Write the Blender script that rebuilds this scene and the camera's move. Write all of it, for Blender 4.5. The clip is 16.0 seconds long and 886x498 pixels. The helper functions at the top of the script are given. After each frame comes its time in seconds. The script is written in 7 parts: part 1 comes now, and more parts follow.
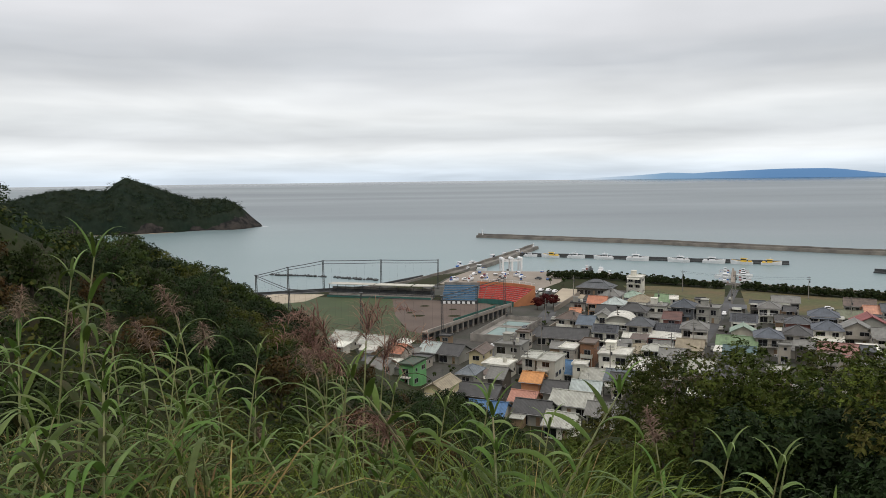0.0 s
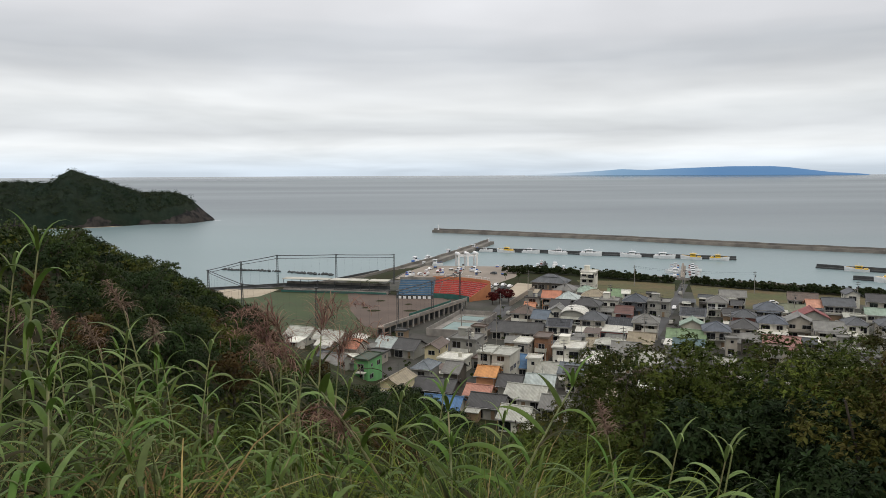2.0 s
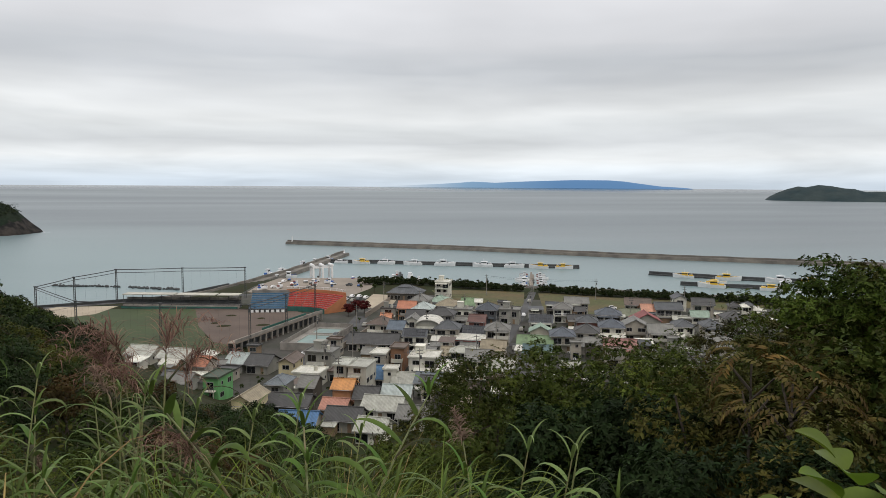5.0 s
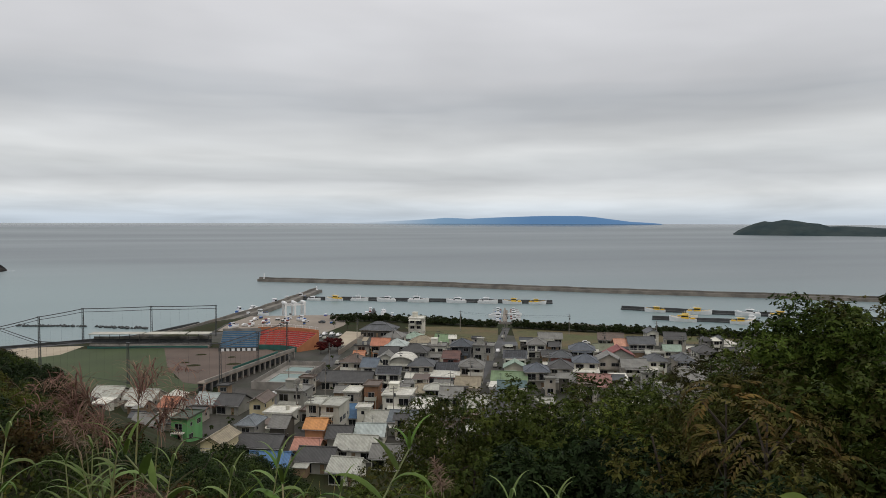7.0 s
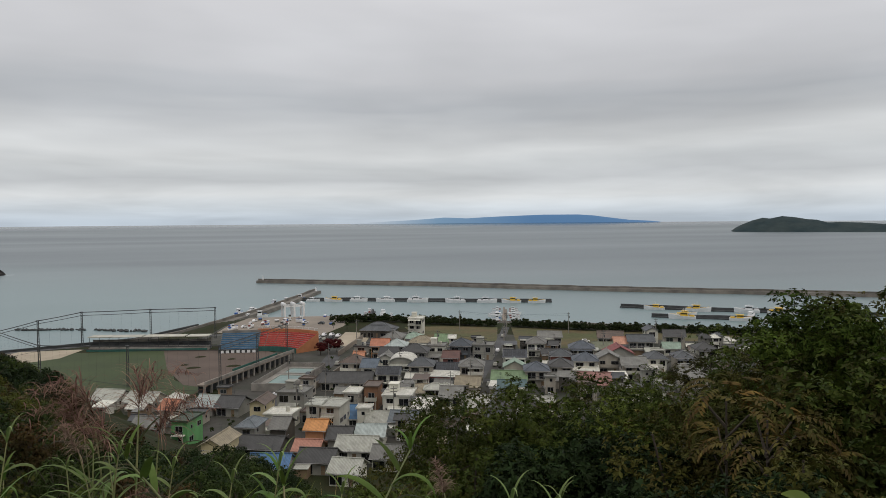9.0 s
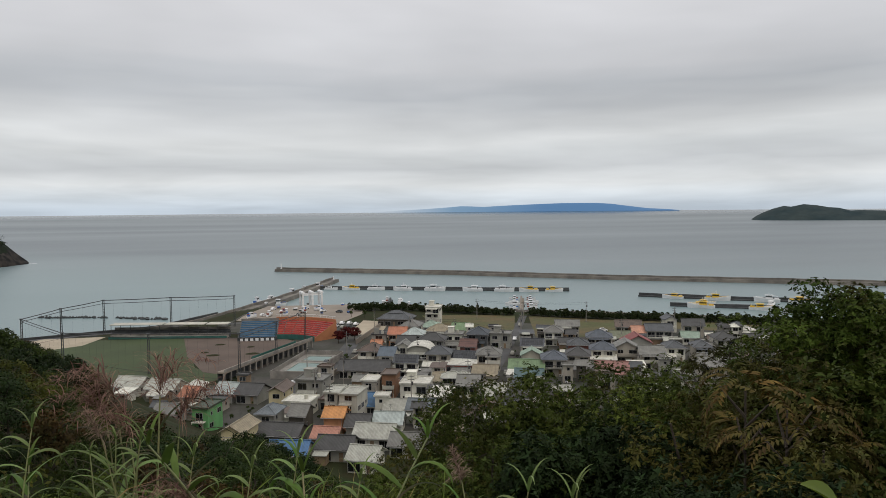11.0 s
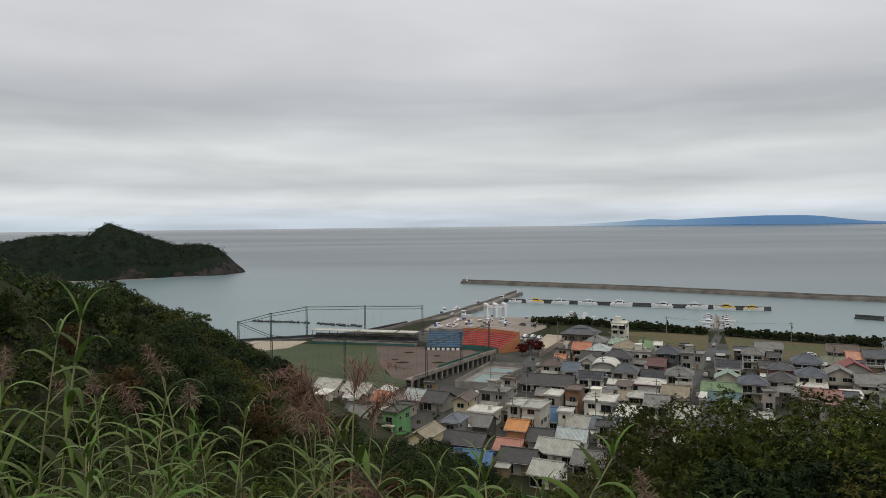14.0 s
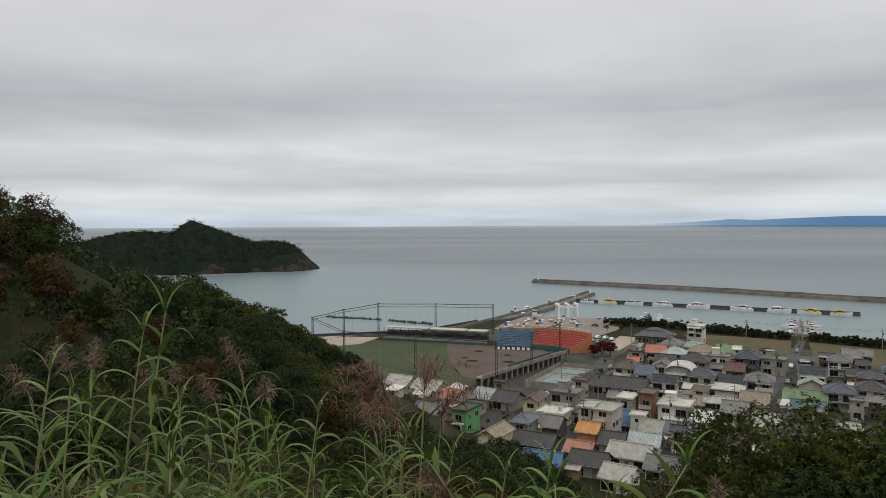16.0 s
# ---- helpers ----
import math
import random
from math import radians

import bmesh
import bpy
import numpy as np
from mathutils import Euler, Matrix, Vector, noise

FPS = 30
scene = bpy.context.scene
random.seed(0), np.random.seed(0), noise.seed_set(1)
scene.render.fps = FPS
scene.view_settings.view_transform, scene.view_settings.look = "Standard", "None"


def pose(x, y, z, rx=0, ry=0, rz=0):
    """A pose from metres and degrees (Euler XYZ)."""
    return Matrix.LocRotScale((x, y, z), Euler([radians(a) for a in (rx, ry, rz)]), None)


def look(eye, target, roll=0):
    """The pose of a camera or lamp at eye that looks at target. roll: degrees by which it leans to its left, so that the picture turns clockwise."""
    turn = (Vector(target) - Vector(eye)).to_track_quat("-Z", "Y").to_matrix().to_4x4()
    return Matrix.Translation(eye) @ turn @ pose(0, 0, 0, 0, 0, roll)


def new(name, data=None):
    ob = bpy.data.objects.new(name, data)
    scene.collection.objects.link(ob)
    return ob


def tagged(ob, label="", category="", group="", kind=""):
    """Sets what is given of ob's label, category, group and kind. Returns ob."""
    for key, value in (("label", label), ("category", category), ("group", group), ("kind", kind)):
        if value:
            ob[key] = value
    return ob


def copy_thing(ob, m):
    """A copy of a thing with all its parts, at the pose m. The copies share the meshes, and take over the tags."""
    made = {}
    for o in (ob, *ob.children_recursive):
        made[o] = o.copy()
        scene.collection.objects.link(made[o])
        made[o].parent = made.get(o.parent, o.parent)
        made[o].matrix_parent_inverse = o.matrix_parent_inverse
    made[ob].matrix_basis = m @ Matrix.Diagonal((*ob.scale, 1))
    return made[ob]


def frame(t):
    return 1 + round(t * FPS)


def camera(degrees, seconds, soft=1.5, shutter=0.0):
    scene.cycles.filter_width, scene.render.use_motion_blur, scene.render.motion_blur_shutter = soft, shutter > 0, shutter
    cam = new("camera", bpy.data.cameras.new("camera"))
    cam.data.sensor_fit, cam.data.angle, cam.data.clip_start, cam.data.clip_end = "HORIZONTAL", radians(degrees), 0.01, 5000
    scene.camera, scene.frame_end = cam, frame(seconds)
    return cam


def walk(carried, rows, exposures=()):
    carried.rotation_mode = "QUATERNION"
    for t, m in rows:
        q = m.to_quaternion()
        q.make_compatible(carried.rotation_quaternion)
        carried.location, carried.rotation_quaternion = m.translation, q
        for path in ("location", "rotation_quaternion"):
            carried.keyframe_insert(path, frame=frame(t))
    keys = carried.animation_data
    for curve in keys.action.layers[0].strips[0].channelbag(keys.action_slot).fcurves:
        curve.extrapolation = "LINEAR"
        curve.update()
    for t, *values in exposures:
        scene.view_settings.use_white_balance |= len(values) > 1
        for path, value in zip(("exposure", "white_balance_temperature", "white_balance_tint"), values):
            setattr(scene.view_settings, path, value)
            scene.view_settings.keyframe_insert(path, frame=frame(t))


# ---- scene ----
cam = camera(63.1, 16.0, soft=0.5)
# seconds, eye, yaw, pitch, roll
PATH = [
    (0, (-0.000, 0, 60.000), 0.000, -5.607, 0.747),
    (0.25, (-0.000, 0, 60.000), -0.547, -5.562, 0.639),
    (0.5, (-0.000, 0, 60.000), -1.094, -5.516, 0.532),
    (0.75, (-0.000, 0, 60.000), -1.592, -5.571, 0.494),
    (1, (-0.000, 0, 60.000), -2.089, -5.625, 0.457),
    (1.25, (-0.000, 0, 60.000), -2.447, -5.735, 0.415),
    (1.5, (-0.000, 0, 60.000), -2.806, -5.844, 0.374),
    (1.75, (-0.000, 0, 60.000), -3.163, -5.947, 0.314),
    (2, (-0.000, 0, 60.000), -3.520, -6.049, 0.254),
    (2.25, (-0.000, 0, 60.000), -3.969, -6.172, 0.191),
    (2.5, (-0.000, 0, 60.000), -4.417, -6.294, 0.128),
    (2.75, (-0.000, 0, 60.000), -5.000, -6.302, 0.081),
    (3, (-0.000, 0, 60.000), -5.584, -6.310, 0.034),
    (3.25, (-0.000, 0, 60.000), -6.511, -6.197, -0.009),
    (3.5, (-0.000, 0, 60.000), -7.438, -6.084, -0.052),
    (3.75, (-0.000, 0, 60.000), -8.566, -5.902, -0.066),
    (4, (-0.000, 0, 60.000), -9.693, -5.719, -0.080),
    (4.25, (-0.000, 0, 60.000), -11.032, -5.535, -0.160),
    (4.5, (-0.000, 0, 60.000), -12.371, -5.351, -0.239),
    (4.75, (-0.000, 0, 60.000), -13.691, -5.250, -0.311),
    (5, (-0.000, 0, 60.000), -15.011, -5.149, -0.382),
    (5.2, (-0.001, 0, 60.001), -15.982, -5.007, -0.481),
    (7.3, (-0.030, 0, 60.070), -17.103, -1.873, -0.088),
    (7.5, (-0.030, 0, 60.070), -16.455, -1.688, 0.021),
    (7.75, (-0.030, 0, 60.070), -16.084, -1.578, 0.192),
    (8, (-0.030, 0, 60.070), -15.713, -1.468, 0.362),
    (8.25, (-0.030, 0, 60.070), -16.123, -1.587, 0.349),
    (8.5, (-0.030, 0, 60.070), -16.534, -1.707, 0.337),
    (8.7, (-0.030, 0, 60.070), -17.209, -1.970, 0.472),
    (10.8, (-0.030, 0, 60.070), -16.892, -3.217, 0.505),
    (11, (-0.030, 0, 60.070), -15.849, -3.185, 0.509),
    (11.25, (-0.030, 0, 60.070), -14.371, -3.107, 0.593),
    (11.5, (-0.030, 0, 60.070), -12.894, -3.029, 0.678),
    (11.75, (-0.030, 0, 60.070), -11.455, -2.909, 0.685),
    (12, (-0.030, 0, 60.070), -10.015, -2.788, 0.692),
    (12.25, (-0.030, 0, 60.070), -8.667, -2.808, 0.317),
    (12.5, (-0.030, 0, 60.070), -7.297, -2.475, 0.793),
    (12.75, (-0.030, 0, 60.070), -6.006, -2.328, 0.779),
    (13, (-0.030, 0, 60.070), -4.714, -2.181, 0.765),
    (13.25, (-0.030, 0, 60.070), -3.739, -2.111, 0.710),
    (13.5, (-0.030, 0, 60.070), -2.764, -2.041, 0.655),
    (13.75, (-0.030, 0, 60.070), -2.028, -2.014, 0.641),
    (14, (-0.030, 0, 60.070), -1.291, -1.988, 0.627),
    (14.25, (-0.030, 0, 60.070), -0.507, -1.971, 0.494),
    (14.5, (-0.030, 0, 60.070), 0.278, -1.953, 0.360),
    (14.75, (-0.030, 0, 60.070), 1.025, -1.990, 0.409),
    (15, (-0.030, 0, 60.070), 1.773, -2.028, 0.457),
    (15.25, (-0.030, 0, 60.070), 2.443, -2.046, 0.396),
    (15.5, (-0.030, 0, 60.070), 3.113, -2.065, 0.335),
    (15.75, (-0.030, 0, 60.070), 3.731, -2.060, 0.307),
    (16, (-0.030, 0, 60.070), 4.348, -2.054, 0.278),
]
walk(cam, [(t, pose(*eye, 90 + pitch, 0, yaw) @ pose(0, 0, 0, 0, 0, -roll)) for t, eye, yaw, pitch, roll in PATH],
     exposures=[(0.0, 0.05), (3.0, 0.03), (5.0, 0.0), (7.3, -0.31), (8.7, -0.35), (11.0, -0.24), (13.0, -0.27), (16.0, -0.29)])

# ---- sky and light ----
world = bpy.data.worlds.new("overcast_sky")
scene.world = world
world.use_nodes = True
WT = world.node_tree
WT.nodes.clear()


def wn(kind, operation=None):
    n = WT.nodes.new(kind)
    if operation:
        n.operation = operation
    return n


def wmath(op, a, b=None):
    n = wn("ShaderNodeMath", operation=op)
    for i, v in enumerate((a, b)):
        if v is None:
            continue
        if isinstance(v, (int, float)):
            n.inputs[i].default_value = v
        else:
            WT.links.new(v, n.inputs[i])
    return n.outputs[0]


SKY_STRENGTH = 1.32
tc = wn("ShaderNodeTexCoord")
sep = wn("ShaderNodeSeparateXYZ")
WT.links.new(tc.outputs["Generated"], sep.inputs[0])
elev = wmath("ARCSINE", sep.outputs[2])
# stratus layer seen in perspective
den = wmath("ADD", wmath("MAXIMUM", sep.outputs[2], 0.0), 0.10)
px_, py_ = wmath("DIVIDE", sep.outputs[0], den), wmath("DIVIDE", sep.outputs[1], den)
comb = wn("ShaderNodeCombineXYZ")
WT.links.new(px_, comb.inputs[0])
WT.links.new(py_, comb.inputs[1])
noise_big = wn("ShaderNodeTexNoise")
noise_big.inputs["Scale"].default_value = 0.42
noise_big.inputs["Detail"].default_value = 4.5
noise_big.inputs["Roughness"].default_value = 0.52
noise_big.inputs["Distortion"].default_value = 0.3
WT.links.new(comb.outputs[0], noise_big.inputs["Vector"])
noise_soft = wn("ShaderNodeTexNoise")
noise_soft.inputs["Scale"].default_value = 2.2
noise_soft.inputs["Detail"].default_value = 3.0
map_soft = wn("ShaderNodeMapping")
map_soft.inputs["Scale"].default_value = (1.0, 1.0, 9.0)
WT.links.new(tc.outputs["Generated"], map_soft.inputs["Vector"])
WT.links.new(map_soft.outputs[0], noise_soft.inputs["Vector"])
# height in the sky in degrees, wavering from place to place
deg_ = wmath("MULTIPLY", elev, 57.296)
amp = wmath("MINIMUM", wmath("MULTIPLY", wmath("MAXIMUM", deg_, 0.0), 0.9), 6.0)
waver = wmath("MULTIPLY", wmath("SUBTRACT", noise_soft.outputs[0], 0.5), amp)
hgt = wmath("DIVIDE", wmath("ADD", wmath("ADD", deg_, waver), 1.0), 25.0)
ramp = wn("ShaderNodeValToRGB")
WT.links.new(hgt, ramp.inputs[0])


def srgb(r, g, b):
    return tuple(((c / 255 + 0.055) / 1.055) ** 2.4 if c > 10 else c / 255 / 12.92 for c in (r, g, b)) + (1.0,)


SKY_BANDS = [(-1.0, (186, 198, 210)), (0.1, (190, 201, 212)), (1.1, (204, 211, 217)), (2.0, (214, 217, 219)), (3.2, (190, 193, 196)),
             (4.2, (201, 204, 206)), (5.4, (214, 216, 217)), (7.2, (199, 201, 203)), (8.8, (182, 185, 189)), (11.0, (196, 197, 200)),
             (14.0, (212, 211, 214)), (22.0, (224, 223, 226))]
for i, (d, c) in enumerate(SKY_BANDS):
    e = ramp.color_ramp.elements[i] if i < 2 else ramp.color_ramp.elements.new(0.5)
    e.position, e.color = min((d + 1) / 25, 1.0), srgb(*c)
cloud_ramp = wn("ShaderNodeMapRange")
cloud_ramp.inputs["From Min"].default_value = 0.32
cloud_ramp.inputs["From Max"].default_value = 0.68
cloud_ramp.inputs["To Min"].default_value = 0.84
cloud_ramp.inputs["To Max"].default_value = 1.13
WT.links.new(noise_big.outputs[0], cloud_ramp.inputs["Value"])
# an overcast sky grows brighter towards the zenith
zen = wmath("ADD", wmath("MULTIPLY", wmath("MAXIMUM", wmath("SUBTRACT", sep.outputs[2], 0.35), 0.0), 1.0), 1.0)
bright = wmath("MULTIPLY", cloud_ramp.outputs[0], zen)
vm = wn("ShaderNodeVectorMath", operation="SCALE")
WT.links.new(ramp.outputs[0], vm.inputs[0])
WT.links.new(bright, vm.inputs["Scale"])
sky = wn("ShaderNodeTexSky")
sky.sky_type, sky.sun_disc = "NISHITA", False
sky.sun_elevation, sky.sun_rotation = radians(48), radians(200)
skyv = wn("ShaderNodeVectorMath", operation="SCALE")
skyv.inputs["Scale"].default_value = 0.06
WT.links.new(sky.outputs[0], skyv.inputs[0])
cover = wn("ShaderNodeMix")
cover.data_type = "RGBA"
cover.inputs[0].default_value = 0.95
WT.links.new(skyv.outputs[0], cover.inputs[6])
WT.links.new(vm.outputs[0], cover.inputs[7])
bg = wn("ShaderNodeBackground")
bg.inputs["Strength"].default_value = SKY_STRENGTH
WT.links.new(cover.outputs[2], bg.inputs["Color"])
wo = wn("ShaderNodeOutputWorld")
WT.links.new(bg.outputs[0], wo.inputs["Surface"])

sun = new("sun", bpy.data.lights.new("sun", "SUN"))
sun.data.energy, sun.data.angle, sun.data.color = 0.8, radians(20), (1.0, 0.92, 0.78)
sun.matrix_world = look((40, -100, 180), (0, 0, 0))


# ---- materials ----
def shade(name, col, rough=0.7, var=0.25, scale=3.0, fine=0.12, fine_scale=25.0, bump=0.15, metal=0.0, tint=None, coords="Object",
          rand=0.0, spec=0.5, trans=0.0, island=0.0, stretch=None):
    """Colour with stains at two scales, a bump, and a shift from piece to piece."""
    m = bpy.data.materials.new(name)
    m.use_nodes = True
    nt = m.node_tree
    p = nt.nodes["Principled BSDF"]
    p.inputs["Roughness"].default_value, p.inputs["Metallic"].default_value = rough, metal
    p.inputs["Specular IOR Level"].default_value = spec
    c = nt.nodes.new("ShaderNodeTexCoord")
    src = c.outputs[coords]
    if stretch:
        mp = nt.nodes.new("ShaderNodeMapping")
        mp.inputs["Scale"].default_value = stretch
        nt.links.new(src, mp.inputs[0])
        src = mp.outputs[0]
    n1, n2 = nt.nodes.new("ShaderNodeTexNoise"), nt.nodes.new("ShaderNodeTexNoise")
    n1.inputs["Scale"].default_value, n2.inputs["Scale"].default_value = scale, fine_scale
    n1.inputs["Detail"].default_value, n2.inputs["Detail"].default_value = 5.0, 3.0
    nt.links.new(src, n1.inputs[0])
    nt.links.new(src, n2.inputs[0])
    mixc = nt.nodes.new("ShaderNodeMix")
    mixc.data_type = "RGBA"
    other = tint if tint else tuple(v * (1 - var) for v in col)
    mixc.inputs[6].default_value, mixc.inputs[7].default_value = (*col, 1), (*other, 1)
    mr = nt.nodes.new("ShaderNodeMapRange")
    mr.inputs[1].default_value, mr.inputs[2].default_value = 0.35, 0.65
    nt.links.new(n1.outputs[0], mr.inputs[0])
    nt.links.new(mr.outputs[0], mixc.inputs[0])
    hs = nt.nodes.new("ShaderNodeHueSaturation")
    nt.links.new(mixc.outputs[2], hs.inputs["Color"])
    ma = nt.nodes.new("ShaderNodeMath")
    ma.operation = "MULTIPLY_ADD"
    ma.inputs[1].default_value, ma.inputs[2].default_value = fine * 2, 1 - fine
    nt.links.new(n2.outputs[0], ma.inputs[0])
    val = ma.outputs[0]
    for amount, kind, out in ((rand, "ShaderNodeObjectInfo", "Random"), (island, "ShaderNodeNewGeometry", "Random Per Island")):
        if amount:
            oi = nt.nodes.new(kind)
            mb = nt.nodes.new("ShaderNodeMath")
            mb.operation = "MULTIPLY_ADD"
            mb.inputs[1].default_value, mb.inputs[2].default_value = amount * 2, 1 - amount
            nt.links.new(oi.outputs[out], mb.inputs[0])
            mm = nt.nodes.new("ShaderNodeMath")
            mm.operation = "MULTIPLY"
            nt.links.new(val, mm.inputs[0])
            nt.links.new(mb.outputs[0], mm.inputs[1])
            val = mm.outputs[0]
            mh = nt.nodes.new("ShaderNodeMath")
            mh.operation = "MULTIPLY_ADD"
            mh.inputs[1].default_value, mh.inputs[2].default_value = amount * 0.10, 0.5 - amount * 0.05
            nt.links.new(oi.outputs[out], mh.inputs[0])
            nt.links.new(mh.outputs[0], hs.inputs["Hue"])
    nt.links.new(val, hs.inputs["Value"])
    nt.links.new(hs.outputs[0], p.inputs["Base Color"])
    if bump:
        b = nt.nodes.new("ShaderNodeBump")
        b.inputs["Strength"].default_value = bump
        nt.links.new(n2.outputs[0], b.inputs["Height"])
        nt.links.new(b.outputs[0], p.inputs["Normal"])
    if trans:
        t = nt.nodes.new("ShaderNodeBsdfTranslucent")
        nt.links.new(hs.outputs[0], t.inputs["Color"])
        mx = nt.nodes.new("ShaderNodeMixShader")
        mx.inputs[0].default_value = trans
        nt.links.new(p.outputs[0], mx.inputs[1])
        nt.links.new(t.outputs[0], mx.inputs[2])
        nt.links.new(mx.outputs[0], nt.nodes["Material Output"].inputs["Surface"])
    return m


def water_material():
    m = bpy.data.materials.new("sea_water")
    m.use_nodes = True
    nt = m.node_tree
    p = nt.nodes["Principled BSDF"]
    c = nt.nodes.new("ShaderNodeTexCoord")
    big = nt.nodes.new("ShaderNodeTexNoise")
    big.inputs["Scale"].default_value, big.inputs["Detail"].default_value = 0.0035, 4.0
    mp = nt.nodes.new("ShaderNodeMapping")
    mp.inputs["Scale"].default_value = (0.14, 0.55, 1.0)
    nt.links.new(c.outputs["Object"], mp.inputs[0])
    nt.links.new(mp.outputs[0], big.inputs[0])
    cr = nt.nodes.new("ShaderNodeValToRGB")
    cr.color_ramp.elements[0].position, cr.color_ramp.elements[1].position = 0.38, 0.62
    cr.color_ramp.elements[0].color, cr.color_ramp.elements[1].color = (0.076, 0.102, 0.115, 1), (0.104, 0.136, 0.146, 1)
    nt.links.new(big.outputs[0], cr.inputs[0])
    # silty, paler water close to the shore
    sp = nt.nodes.new("ShaderNodeSeparateXYZ")
    nt.links.new(c.outputs["Object"], sp.inputs[0])
    off = nt.nodes.new("ShaderNodeMath")
    off.operation = "MULTIPLY_ADD"
    off.inputs[1].default_value = 0.68
    nt.links.new(sp.outputs[0], off.inputs[0])
    nt.links.new(sp.outputs[1], off.inputs[2])
    mr = nt.nodes.new("ShaderNodeMapRange")
    mr.inputs[1].default_value, mr.inputs[2].default_value, mr.inputs[3].default_value, mr.inputs[4].default_value = 560, 1050, 0.85, 0.0
    nt.links.new(off.outputs[0], mr.inputs[0])
    mix = nt.nodes.new("ShaderNodeMix")
    mix.data_type = "RGBA"
    nt.links.new(mr.outputs[0], mix.inputs[0])
    nt.links.new(cr.outputs[0], mix.inputs[6])
    mix.inputs[7].default_value = (0.165, 0.235, 0.24, 1)
    nt.links.new(mix.outputs[2], p.inputs["Base Color"])
    rr = nt.nodes.new("ShaderNodeMapRange")
    rr.inputs[1].default_value, rr.inputs[2].default_value, rr.inputs[3].default_value, rr.inputs[4].default_value = 0.35, 0.65, 0.36, 0.30
    nt.links.new(big.outputs[0], rr.inputs[0])
    far = nt.nodes.new("ShaderNodeVectorMath")
    far.operation = "LENGTH"
    nt.links.new(c.outputs["Object"], far.inputs[0])
    calm = nt.nodes.new("ShaderNodeMapRange")
    calm.interpolation_type = "SMOOTHSTEP"
    calm.inputs[1].default_value, calm.inputs[2].default_value = 3900, 4960
    nt.links.new(far.outputs["Value"], calm.inputs[0])
    rmix = nt.nodes.new("ShaderNodeMix")
    nt.links.new(calm.outputs[0], rmix.inputs[0])
    nt.links.new(rr.outputs[0], rmix.inputs[2])
    rmix.inputs[3].default_value = 0.20
    nt.links.new(rmix.outputs[0], p.inputs["Roughness"])
    p.inputs["IOR"].default_value = 1.33
    w1, w2 = nt.nodes.new("ShaderNodeTexNoise"), nt.nodes.new("ShaderNodeTexNoise")
    w1.inputs["Scale"].default_value, w1.inputs["Detail"].default_value = 0.35, 4.0
    w2.inputs["Scale"].default_value, w2.inputs["Detail"].default_value = 0.02, 3.0
    nt.links.new(c.outputs["Object"], w1.inputs[0])
    nt.links.new(mp.outputs[0], w2.inputs[0])
    ad = nt.nodes.new("ShaderNodeMath")
    nt.links.new(w1.outputs[0], ad.inputs[0])
    nt.links.new(w2.outputs[0], ad.inputs[1])
    b = nt.nodes.new("ShaderNodeBump")
    b.inputs["Strength"].default_value, b.inputs["Distance"].default_value = 0.35, 0.6
    nt.links.new(ad.outputs[0], b.inputs["Height"])
    swell = nt.nodes.new("ShaderNodeMapRange")
    swell.inputs[3].default_value, swell.inputs[4].default_value = 0.26, 0.02
    nt.links.new(calm.outputs[0], swell.inputs[0])
    nt.links.new(swell.outputs[0], b.inputs["Strength"])
    nt.links.new(b.outputs[0], p.inputs["Normal"])
    return m


M = {}
M["sea"] = water_material()
M["soil"] = shade("undergrowth_soil", (0.022, 0.032, 0.012), 0.95, scale=0.2, fine=0.4, fine_scale=3.0, bump=0.6, tint=(0.032, 0.028, 0.014), spec=0.1)
M["asphalt"] = shade("asphalt", (0.075, 0.075, 0.075), 0.9, 0.4, 0.15, fine_scale=8.0)
M["yard"] = shade("town_yard", (0.056, 0.051, 0.044), 0.9, 0.5, 0.12, fine=0.4, fine_scale=0.8, tint=(0.030, 0.033, 0.020))
M["meadow"] = shade("dry_meadow", (0.060, 0.068, 0.017), 0.9, scale=0.06, fine=0.45, fine_scale=0.6, bump=0.4, tint=(0.095, 0.068, 0.025))
M["turf"] = shade("outfield_turf", (0.042, 0.062, 0.018), 0.9, 0.25, 0.05, fine=0.2, fine_scale=2.0)
M["dirt"] = shade("infield_dirt", (0.11, 0.080, 0.062), 0.95, 0.25, 0.08, fine_scale=2.0)
M["apron"] = shade("quay_apron", (0.27, 0.23, 0.185), 0.9, 0.3, 0.05, fine_scale=1.0)
M["sand"] = shade("sand", (0.40, 0.34, 0.25), 0.95, 0.2, 0.1)
M["concrete"] = shade("weathered_concrete", (0.27, 0.25, 0.22), 0.9, 0.45, 0.25, fine=0.2, fine_scale=2.0)
M["mole"] = shade("sea_worn_concrete", (0.185, 0.168, 0.142), 0.9, 0.5, 0.12, fine=0.25, fine_scale=1.2, tint=(0.10, 0.092, 0.080))
# dark tone for wet piers, also for painted shade under roof and walkway
M["dark_concrete"] = shade("wet_and_shaded_concrete", (0.06, 0.065, 0.065), 0.8, 0.5, 0.3)
M["rock"] = shade("sea_cliff_rock", (0.075, 0.058, 0.046), 0.95, 0.5, 0.06, fine=0.4, fine_scale=0.3, bump=0.6, tint=(0.045, 0.04, 0.035))
M["steel"] = shade("grey_green_steel", (0.05, 0.055, 0.055), 0.6, 0.3, 1.0)
M["cable"] = shade("dark_cable", (0.03, 0.03, 0.03), 0.6, 0.1, 1.0, bump=0)
M["glass"] = shade("window_glass", (0.012, 0.014, 0.016), 0.10, 0.3, 0.6, bump=0, rand=0.5)
